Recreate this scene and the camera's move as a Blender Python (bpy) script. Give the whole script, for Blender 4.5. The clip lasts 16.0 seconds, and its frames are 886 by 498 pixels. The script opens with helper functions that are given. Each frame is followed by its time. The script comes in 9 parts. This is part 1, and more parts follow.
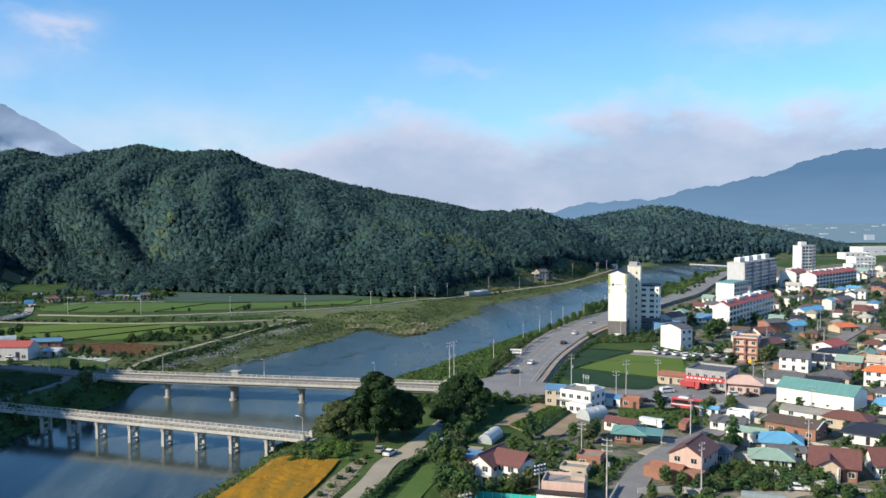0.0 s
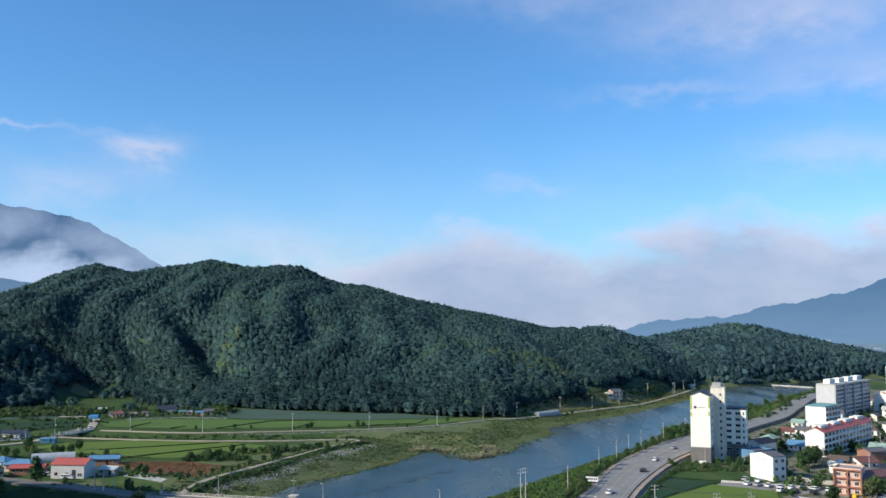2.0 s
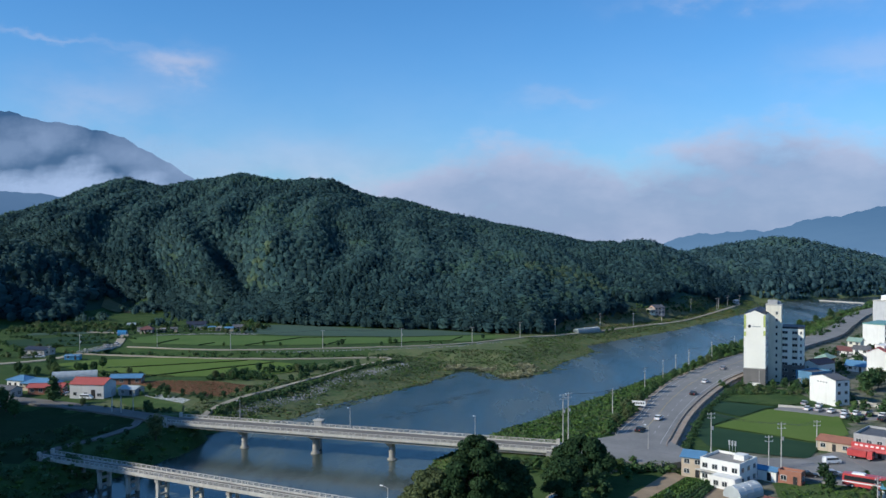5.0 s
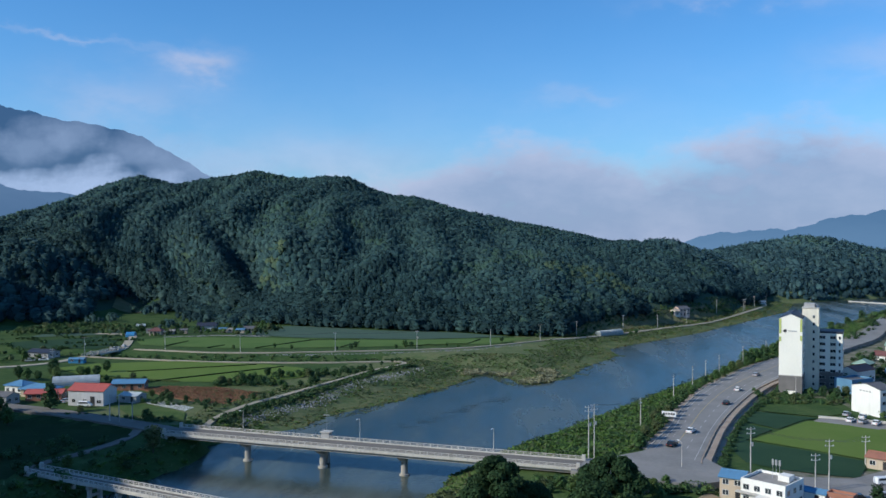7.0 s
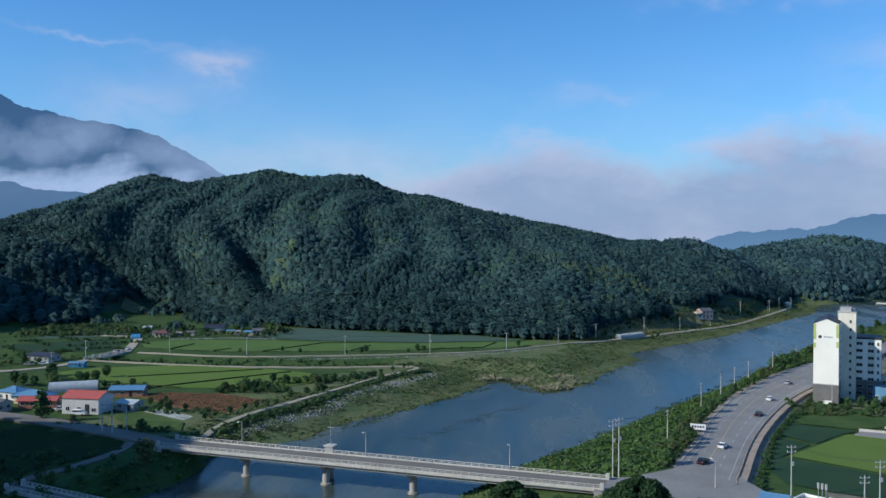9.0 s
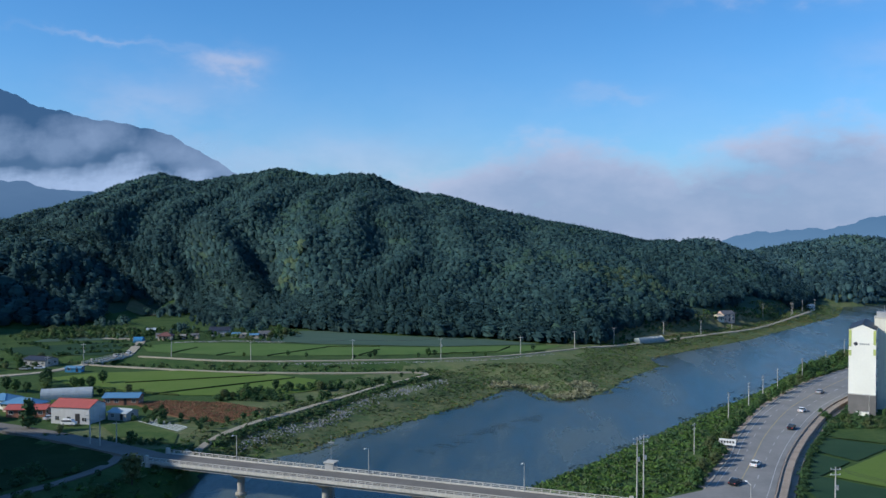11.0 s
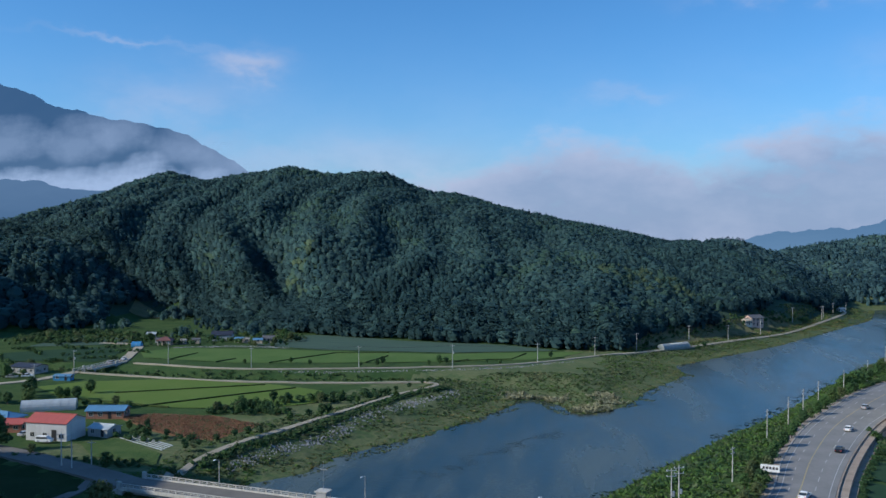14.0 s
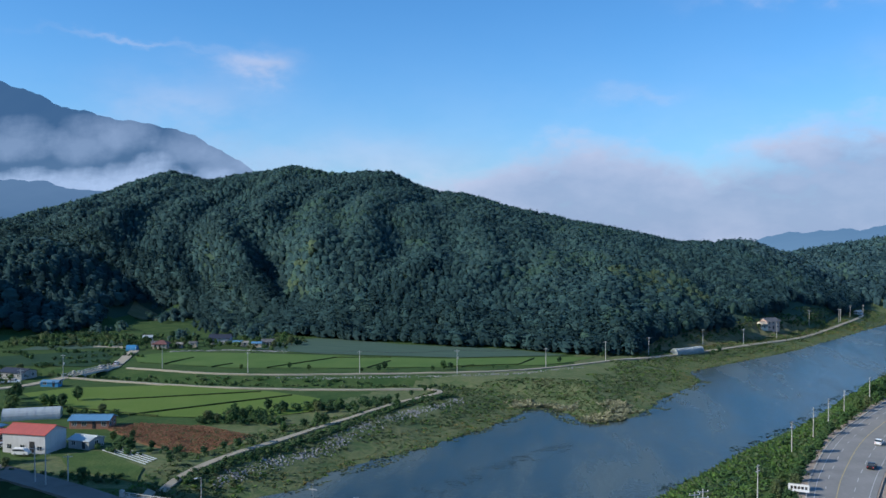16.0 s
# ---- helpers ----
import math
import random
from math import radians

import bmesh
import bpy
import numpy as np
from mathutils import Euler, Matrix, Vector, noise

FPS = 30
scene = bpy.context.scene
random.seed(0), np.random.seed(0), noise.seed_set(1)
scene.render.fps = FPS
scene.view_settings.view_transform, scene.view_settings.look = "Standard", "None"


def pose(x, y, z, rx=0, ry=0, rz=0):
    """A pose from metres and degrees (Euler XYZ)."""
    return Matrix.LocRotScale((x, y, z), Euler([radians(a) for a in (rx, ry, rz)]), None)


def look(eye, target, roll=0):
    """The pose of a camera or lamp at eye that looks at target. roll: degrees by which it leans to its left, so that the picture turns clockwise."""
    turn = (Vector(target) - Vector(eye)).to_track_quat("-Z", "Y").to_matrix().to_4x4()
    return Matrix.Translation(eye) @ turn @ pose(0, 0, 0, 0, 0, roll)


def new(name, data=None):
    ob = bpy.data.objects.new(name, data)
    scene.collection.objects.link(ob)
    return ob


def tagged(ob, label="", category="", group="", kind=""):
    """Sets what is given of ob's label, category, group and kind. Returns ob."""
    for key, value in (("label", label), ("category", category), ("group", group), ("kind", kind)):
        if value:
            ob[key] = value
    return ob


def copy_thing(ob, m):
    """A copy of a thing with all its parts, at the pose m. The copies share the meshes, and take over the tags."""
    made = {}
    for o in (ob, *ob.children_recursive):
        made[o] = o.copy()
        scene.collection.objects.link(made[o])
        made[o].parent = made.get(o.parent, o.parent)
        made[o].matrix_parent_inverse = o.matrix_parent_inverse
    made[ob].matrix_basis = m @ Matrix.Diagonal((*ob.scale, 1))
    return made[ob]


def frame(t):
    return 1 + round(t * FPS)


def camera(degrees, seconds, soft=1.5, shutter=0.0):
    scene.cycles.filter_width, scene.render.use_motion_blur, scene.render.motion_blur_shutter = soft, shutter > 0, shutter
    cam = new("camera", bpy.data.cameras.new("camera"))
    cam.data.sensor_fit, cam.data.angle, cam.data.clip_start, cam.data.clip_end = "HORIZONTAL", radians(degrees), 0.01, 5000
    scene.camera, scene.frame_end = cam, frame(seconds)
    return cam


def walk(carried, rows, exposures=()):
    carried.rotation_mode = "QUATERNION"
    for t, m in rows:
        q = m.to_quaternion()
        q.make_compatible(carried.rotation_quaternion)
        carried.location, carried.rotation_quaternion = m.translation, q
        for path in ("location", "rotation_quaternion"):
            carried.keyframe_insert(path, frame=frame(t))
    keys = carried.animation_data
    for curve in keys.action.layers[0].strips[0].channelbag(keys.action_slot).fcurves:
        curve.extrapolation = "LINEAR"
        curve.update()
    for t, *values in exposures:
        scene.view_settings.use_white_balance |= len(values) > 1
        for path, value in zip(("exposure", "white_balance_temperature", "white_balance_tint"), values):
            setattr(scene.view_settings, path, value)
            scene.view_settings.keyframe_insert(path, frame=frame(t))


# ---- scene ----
cam = camera(53.7, 16.0)
PATH = [
    (0, (0.00, 0.00, 62.00), (4.978, 99.733, 56.655), -0.22),
    (0.5, (0.12, 2.82, 61.78), (1.747, 102.446, 53.247), -0.08),
    (1, (0.09, 5.95, 61.66), (-0.397, 105.511, 52.348), 0.05),
    (1.5, (-0.10, 9.54, 61.64), (-1.799, 109.463, 58.086), 0.11),
    (2, (-0.20, 13.45, 61.64), (-2.893, 113.097, 69.565), 0.09),
    (2.5, (-0.25, 17.56, 61.61), (-3.650, 117.421, 65.595), 0.04),
    (3, (-0.36, 21.81, 61.51), (-4.502, 121.721, 60.894), -0.00),
    (3.5, (-0.47, 26.17, 61.42), (-5.316, 126.043, 59.948), 0.01),
    (4, (-0.62, 30.61, 61.35), (-6.130, 130.440, 59.685), -0.00),
    (6.5, (-1.55, 52.89, 61.24), (-9.809, 152.531, 59.292), -0.01),
    (7, (-1.65, 57.32, 61.35), (-10.414, 156.920, 59.344), -0.02),
    (7.5, (-1.73, 61.73, 61.42), (-10.954, 161.281, 59.389), -0.02),
    (8, (-1.86, 66.11, 61.42), (-11.544, 165.619, 59.370), -0.02),
    (8.5, (-2.02, 70.48, 61.39), (-12.157, 169.941, 59.319), -0.01),
    (9, (-2.17, 74.83, 61.35), (-12.766, 174.248, 59.275), 0.00),
    (11.5, (-2.98, 96.51, 61.39), (-15.533, 195.698, 59.295), 0.04),
    (12, (-3.14, 100.73, 61.42), (-16.036, 199.876, 59.331), 0.06),
    (12.5, (-3.32, 104.90, 61.43), (-16.529, 203.997, 59.310), 0.06),
    (13, (-3.44, 109.03, 61.45), (-16.958, 208.089, 59.345), 0.08),
    (13.5, (-3.50, 113.13, 61.43), (-17.346, 212.141, 59.308), 0.03),
    (14, (-3.57, 117.20, 61.42), (-17.698, 216.175, 59.289), 0.04),
    (14.5, (-3.72, 121.20, 61.39), (-18.097, 220.143, 59.262), 0.03),
    (15, (-3.88, 125.18, 61.32), (-18.511, 224.079, 59.214), 0.05),
    (15.5, (-4.07, 129.14, 61.21), (-18.919, 228.008, 59.130), 0.07),
    (16, (-4.30, 133.09, 61.10), (-19.317, 231.931, 59.053), 0.06),
]
walk(cam, [(t, look(eye, target, roll)) for t, eye, target, roll in PATH],
     exposures=[(0.0, 0.42, 6150, 10), (0.5, 0.20, 6150, 10), (1.0, 0.32, 6150, 10), (1.5, 0.32, 6100, 10), (2.0, 0.33, 5950, 10), (2.4, 0.04, 5600, 9), (3.0, -0.16, 5550, 9), (3.5, -0.08, 5500, 9), (4.0, -0.02, 5500, 9), (9.2, 0.0, 5450, 9), (14.0, -0.05, 5450, 9), (15.0, 0.12, 5500, 9), (16.0, 0.14, 5500, 9)])

# ---------------------------------------------------------------- light
TO_SUN = Vector((-0.90, -0.43, 0.0)).normalized()
SUN_EL = radians(30)
sun = new("sun", bpy.data.lights.new("sun", "SUN"))
sun.data.energy, sun.data.angle, sun.data.color = 4.7, radians(0.5), (1.0, 0.855, 0.63)
sun_from = TO_SUN * math.cos(SUN_EL) + Vector((0, 0, math.sin(SUN_EL)))
sun.matrix_world = look(sun_from * 900, (0, 0, 0))


def sky_world():
    """A clear morning sky with loose banks of cloud, given by azimuth and height in degrees."""
    w = bpy.data.worlds.new("sky")
    scene.world = w
    w.use_nodes = True
    nt = w.node_tree
    nt.nodes.clear()
    N, L = nt.nodes.new, nt.links.new

    def m(op, a, b=None, c=None):
        n = N("ShaderNodeMath")
        n.operation = op
        for i, v in enumerate((a, b, c)):
            if v is None:
                continue
            if isinstance(v, (int, float)):
                n.inputs[i].default_value = v
            else:
                L(v, n.inputs[i])
        return n.outputs[0]

    sky = N("ShaderNodeTexSky")
    sky.sky_type, sky.sun_disc = "NISHITA", False
    sky.sun_elevation, sky.sun_rotation = SUN_EL, math.atan2(TO_SUN.x, TO_SUN.y)
    sky.altitude, sky.air_density, sky.dust_density, sky.ozone_density = 200, 1.0, 0.6, 2.0
    tc = N("ShaderNodeTexCoord")
    sep = N("ShaderNodeSeparateXYZ")
    L(tc.outputs["Generated"], sep.inputs[0])
    az = m("MULTIPLY", m("ARCTAN2", sep.outputs[0], sep.outputs[1]), 57.2958)
    el = m("MULTIPLY", m("ARCSINE", sep.outputs[2]), 57.2958)
    plane = N("ShaderNodeCombineXYZ")
    L(m("MULTIPLY", az, 0.55), plane.inputs[0])
    L(el, plane.inputs[1])

    def fbm(scale, detail, z):
        n = N("ShaderNodeTexNoise")
        n.inputs["Scale"].default_value, n.inputs["Detail"].default_value = scale, detail
        n.inputs["Roughness"].default_value = 0.55
        off = N("ShaderNodeVectorMath")
        off.operation = "ADD"
        L(plane.outputs[0], off.inputs[0])
        off.inputs[1].default_value = (0, 0, z)
        L(off.outputs[0], n.inputs["Vector"])
        return n.outputs[0]

    n1, n2, n3 = fbm(0.30, 6, 0.0), fbm(0.62, 6, 7.3), fbm(1.6, 5, 3.1)
    azd = m("ADD", az, m("MULTIPLY", m("SUBTRACT", n1, 0.5), 9.0))
    eld = m("ADD", el, m("MULTIPLY", m("SUBTRACT", n2, 0.5), 3.2))

    def blob(a0, e0, wa, we, k, x=azd, y=eld):
        u, v = m("DIVIDE", m("SUBTRACT", x, a0), wa), m("DIVIDE", m("SUBTRACT", y, e0), we)
        return m("MULTIPLY", m("EXPONENT", m("MULTIPLY", m("ADD", m("MULTIPLY", u, u), m("MULTIPLY", v, v)), -1.0)), k)

    # thin wisps: azimuth, height, half width, half height, amount
    total = None
    for row in ((-20.6, 10.4, 2.0, 0.9, 0.66), (-25.0, 8.3, 4.5, 1.2, 0.26), (-28.0, 11.5, 4.5, 0.22, 0.28), (4.0, 8.7, 2.6, 0.5, 0.20),
                (13.5, 14.2, 4.5, 0.5, 0.26), (24.0, 10.2, 6.0, 1.2, 0.30), (20.0, 18.6, 9.0, 2.2, 0.50), (26.0, 14.6, 6.5, 1.4, 0.36), (5.0, 20.5, 7.0, 1.2, 0.2),
                (-12.0, 4.2, 6.0, 1.6, 0.30), (80, 9, 22, 3, 0.5), (-90, 10, 20, 3, 0.35), (150, 9, 30, 3, 0.5), (-150, 8, 30, 3, 0.5)):
        g = blob(*row)
        total = g if total is None else m("ADD", total, g)

    # the long banks low over the valley: the height of the rim along the horizon
    def bump(a0, wa, k):
        u = m("DIVIDE", m("SUBTRACT", az, a0), wa)
        return m("MULTIPLY", m("EXPONENT", m("MULTIPLY", m("MULTIPLY", u, u), -1.0)), k)

    top = 3.0
    for row in ((-0.5, 5.5, 3.0), (5.5, 3.5, 1.2), (11.0, 3.0, 1.6), (16.5, 4.8, 3.9), (27.5, 6.5, 3.2), (-45, 12, 4), (45, 10, 3.5)):
        top = m("ADD", top, bump(*row))
    rag = m("ADD", m("MULTIPLY", m("SUBTRACT", n1, 0.5), 3.4), m("ADD", m("MULTIPLY", m("SUBTRACT", n2, 0.5), 2.6), m("MULTIPLY", m("SUBTRACT", n3, 0.5), 0.9)))
    depth = m("SUBTRACT", m("ADD", top, rag), el)
    rim = N("ShaderNodeMapRange")
    rim.interpolation_type = "SMOOTHSTEP"
    rim.inputs["From Min"].default_value, rim.inputs["From Max"].default_value = -0.9, 1.9
    rim.inputs["To Max"].default_value = 0.70
    L(depth, rim.inputs["Value"])
    # a blue gap opens under the higher bank in the east
    gap = m("MULTIPLY", rim.outputs[0], m("SUBTRACT", 1.0, blob(10.8, 4.3, 3.0, 0.9, 0.55)))
    fine = m("ADD", 0.62, m("MULTIPLY", n2, 0.75))
    # a thin milky layer that thins out upwards
    milk = m("MULTIPLY", m("EXPONENT", m("MULTIPLY", m("POWER", m("DIVIDE", m("MAXIMUM", el, 0.0), 7.5), 2.0), -1.0)), m("ADD", 0.16, m("MULTIPLY", n1, 0.36)))
    cover = m("MINIMUM", m("ADD", m("ADD", milk, m("MULTIPLY", total, fine)), m("MULTIPLY", gap, m("ADD", 0.38, m("ADD", m("MULTIPLY", n3, 0.35), m("MULTIPLY", n1, 0.85))))), 0.93)
    # sunlit upper edges, violet-grey undersides
    lit = N("ShaderNodeMapRange")
    lit.inputs["From Min"].default_value, lit.inputs["From Max"].default_value = 2.6, -0.2
    L(depth, lit.inputs["Value"])
    cloud = N("ShaderNodeMix")
    cloud.data_type = "RGBA"
    L(m("ADD", m("MULTIPLY", lit.outputs[0], m("ADD", 0.35, m("MULTIPLY", n2, 0.9))), m("MULTIPLY", m("MAXIMUM", m("SUBTRACT", n1, 0.44), 0.0), 1.5)), cloud.inputs["Factor"])
    cloud.inputs["A"].default_value, cloud.inputs["B"].default_value = (*CLOUD_LOW, 1), (*CLOUD_HIGH, 1)
    tint = N("ShaderNodeMix")
    tint.data_type, tint.blend_type = "RGBA", "MULTIPLY"
    tint.inputs["Factor"].default_value = 1.0
    tint.inputs["B"].default_value = (*SKY_TINT, 1)
    L(sky.outputs[0], tint.inputs["A"])
    mix = N("ShaderNodeMix")
    mix.data_type = "RGBA"
    L(cover, mix.inputs["Factor"])
    L(tint.outputs["Result"], mix.inputs["A"])
    L(cloud.outputs["Result"], mix.inputs["B"])
    bg = N("ShaderNodeBackground")
    bg.inputs["Strength"].default_value = SKY_STRENGTH
    L(mix.outputs["Result"], bg.inputs["Color"])
    out = N("ShaderNodeOutputWorld")
    L(bg.outputs[0], out.inputs[0])


SKY_STRENGTH = 0.11
SKY_TINT = (0.60, 0.97, 1.22)
CLOUD_LOW, CLOUD_HIGH = (3.05, 3.5, 4.55), (5.5, 5.35, 6.0)
sky_world()


# ---------------------------------------------------------------- materials
def material(name, a, b=None, rough=0.8, scale=1.0, bump=0.0, grain=0.45, metal=0.0, island=0.0, objrand=0.0, spec=0.5, stretch=(1, 1, 1),
             streak=0.0, translucent=0.0, fine=None, coord="Object"):
    """Base colour that wanders from a to b in two sizes of noise, with relief."""
    mt = bpy.data.materials.new(name)
    mt.use_nodes = True
    nt = mt.node_tree
    N, L = nt.nodes.new, nt.links.new
    bs = nt.nodes["Principled BSDF"]
    b = b or tuple(v * 0.75 for v in a)
    geo = N("ShaderNodeNewGeometry") if coord == "World" else N("ShaderNodeTexCoord")
    src = geo.outputs["Position"] if coord == "World" else geo.outputs["Object"]
    mp = N("ShaderNodeMapping")
    mp.inputs["Scale"].default_value = stretch
    L(src, mp.inputs["Vector"])
    big, small = N("ShaderNodeTexNoise"), N("ShaderNodeTexNoise")
    for n, s, d in ((big, scale, 4), (small, fine or scale * 7.3, 3)):
        n.inputs["Scale"].default_value, n.inputs["Detail"].default_value = s, d
        L(mp.outputs[0], n.inputs["Vector"])
    add = N("ShaderNodeMath")
    add.operation = "MULTIPLY_ADD"
    L(small.outputs[0], add.inputs[0])
    add.inputs[1].default_value = grain
    L(big.outputs[0], add.inputs[2])
    rng = N("ShaderNodeMapRange")
    rng.inputs["From Min"].default_value, rng.inputs["From Max"].default_value = 0.26 + 0.5 * grain, 0.74 + 0.5 * grain
    L(add.outputs[0], rng.inputs["Value"])
    mix = N("ShaderNodeMix")
    mix.data_type = "RGBA"
    mix.inputs["A"].default_value, mix.inputs["B"].default_value = (*a, 1), (*b, 1)
    L(rng.outputs[0], mix.inputs["Factor"])
    col = mix.outputs["Result"]
    for amount, node, sock in ((island, "ShaderNodeNewGeometry", "Random Per Island"), (objrand, "ShaderNodeObjectInfo", "Random")):
        if amount:
            r = N(node)
            hsv = N("ShaderNodeHueSaturation")
            mr = N("ShaderNodeMapRange")
            mr.inputs["To Min"].default_value, mr.inputs["To Max"].default_value = 1 - amount, 1 + amount
            L(r.outputs[sock], mr.inputs["Value"])
            L(mr.outputs[0], hsv.inputs["Value"])
            L(col, hsv.inputs["Color"])
            col = hsv.outputs[0]
    if streak:
        st = N("ShaderNodeTexNoise")
        st.inputs["Scale"].default_value, st.inputs["Detail"].default_value = 1.2, 5
        mp2 = N("ShaderNodeMapping")
        mp2.inputs["Scale"].default_value = (1.6, 1.6, 0.12)
        L(src, mp2.inputs["Vector"])
        L(mp2.outputs[0], st.inputs["Vector"])
        mr = N("ShaderNodeMapRange")
        mr.inputs["From Min"].default_value, mr.inputs["From Max"].default_value = 0.5, 0.75
        mr.inputs["To Max"].default_value = streak
        L(st.outputs[0], mr.inputs["Value"])
        dk = N("ShaderNodeMix")
        dk.data_type = "RGBA"
        dk.inputs["B"].default_value = (0.16, 0.15, 0.13, 1)
        L(mr.outputs[0], dk.inputs["Factor"])
        L(col, dk.inputs["A"])
        col = dk.outputs["Result"]
    L(col, bs.inputs["Base Color"])
    bs.inputs["Roughness"].default_value, bs.inputs["Metallic"].default_value = rough, metal
    bs.inputs["Specular IOR Level"].default_value = spec
    if bump:
        bp = N("ShaderNodeBump")
        bp.inputs["Strength"].default_value, bp.inputs["Distance"].default_value = min(bump * 4, 1.0), bump
        L(add.outputs[0], bp.inputs["Height"])
        L(bp.outputs[0], bs.inputs["Normal"])
    if translucent:
        tr, sh = N("ShaderNodeBsdfTranslucent"), N("ShaderNodeMixShader")
        L(col, tr.inputs["Color"])
        sh.inputs[0].default_value = translucent
        L(bs.outputs[0], sh.inputs[1])
        L(tr.outputs[0], sh.inputs[2])
        L(sh.outputs[0], nt.nodes["Material Output"].inputs["Surface"])
    return mt


def water_material():
    mt = bpy.data.materials.new("river_water")
    mt.use_nodes = True
    nt = mt.node_tree
    N, L = nt.nodes.new, nt.links.new
    bs = nt.nodes["Principled BSDF"]
    geo = N("ShaderNodeNewGeometry")
    mp = N("ShaderNodeMapping")
    mp.inputs["Rotation"].default_value = (0, 0, radians(32))
    mp.inputs["Scale"].default_value = (1.5, 0.35, 1)
    L(geo.outputs["Position"], mp.inputs["Vector"])
    big, rip = N("ShaderNodeTexNoise"), N("ShaderNodeTexNoise")
    big.inputs["Scale"].default_value, big.inputs["Detail"].default_value = 0.030, 8
    big.inputs["Roughness"].default_value = 0.62
    rip.inputs["Scale"].default_value, rip.inputs["Detail"].default_value = 0.9, 4
    L(mp.outputs[0], big.inputs["Vector"])
    L(geo.outputs["Position"], rip.inputs["Vector"])
    mr = N("ShaderNodeMapRange")
    mr.inputs["From Min"].default_value, mr.inputs["From Max"].default_value = 0.36, 0.66
    L(big.outputs[0], mr.inputs["Value"])
    mix = N("ShaderNodeMix")
    mix.data_type = "RGBA"
    mix.inputs["A"].default_value, mix.inputs["B"].default_value = (0.016, 0.030, 0.028, 1), (0.098, 0.120, 0.108, 1)
    L(mr.outputs[0], mix.inputs["Factor"])
    L(mix.outputs["Result"], bs.inputs["Base Color"])
    rr = N("ShaderNodeMapRange")
    rr.inputs["To Min"].default_value, rr.inputs["To Max"].default_value = 0.13, 0.34
    L(mr.outputs[0], rr.inputs["Value"])
    # a calm pool below the road bridge, riffled shallows above it
    sp, calm, mul = N("ShaderNodeSeparateXYZ"), N("ShaderNodeMapRange"), N("ShaderNodeMath")
    L(geo.outputs["Position"], sp.inputs[0])
    calm.interpolation_type = "SMOOTHSTEP"
    calm.inputs["From Min"].default_value, calm.inputs["From Max"].default_value = 240.0, 345.0
    calm.inputs["To Min"].default_value, calm.inputs["To Max"].default_value = 0.32, 1.0
    L(sp.outputs[1], calm.inputs["Value"])
    mul.operation = "MULTIPLY"
    L(rr.outputs[0], mul.inputs[0])
    L(calm.outputs[0], mul.inputs[1])
    L(mul.outputs[0], bs.inputs["Roughness"])
    bs.inputs["IOR"].default_value = 1.33
    bp = N("ShaderNodeBump")
    bp.inputs["Strength"].default_value, bp.inputs["Distance"].default_value = 0.45, 0.25
    L(rip.outputs[0], bp.inputs["Height"])
    half = N("ShaderNodeMath")
    half.operation = "MULTIPLY"
    half.inputs[1].default_value = 0.42
    L(calm.outputs[0], half.inputs[0])
    L(half.outputs[0], bp.inputs["Strength"])
    L(bp.outputs[0], bs.inputs["Normal"])
    return mt


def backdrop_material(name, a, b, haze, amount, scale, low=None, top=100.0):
    """Far wooded slopes seen through much air, its haze put in as emission, thickest over the valley."""
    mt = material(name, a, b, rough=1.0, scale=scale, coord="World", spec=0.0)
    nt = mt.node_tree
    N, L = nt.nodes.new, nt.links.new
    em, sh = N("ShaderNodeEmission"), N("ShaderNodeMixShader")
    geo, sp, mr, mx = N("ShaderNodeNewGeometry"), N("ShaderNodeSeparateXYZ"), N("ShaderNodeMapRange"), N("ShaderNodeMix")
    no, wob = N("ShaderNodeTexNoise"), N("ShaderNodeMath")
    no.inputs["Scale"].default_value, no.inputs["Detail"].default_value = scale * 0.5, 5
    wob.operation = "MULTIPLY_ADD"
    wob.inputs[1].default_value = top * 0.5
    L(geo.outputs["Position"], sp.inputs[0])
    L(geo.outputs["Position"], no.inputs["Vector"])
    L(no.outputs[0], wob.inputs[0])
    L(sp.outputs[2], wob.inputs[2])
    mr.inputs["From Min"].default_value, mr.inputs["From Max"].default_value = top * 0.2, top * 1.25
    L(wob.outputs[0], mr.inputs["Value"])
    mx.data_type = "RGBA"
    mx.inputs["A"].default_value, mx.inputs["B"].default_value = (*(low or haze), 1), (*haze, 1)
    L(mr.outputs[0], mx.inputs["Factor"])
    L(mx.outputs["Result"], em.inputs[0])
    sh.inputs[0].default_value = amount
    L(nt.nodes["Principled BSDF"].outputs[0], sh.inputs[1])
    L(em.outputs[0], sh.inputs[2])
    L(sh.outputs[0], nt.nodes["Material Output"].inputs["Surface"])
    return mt


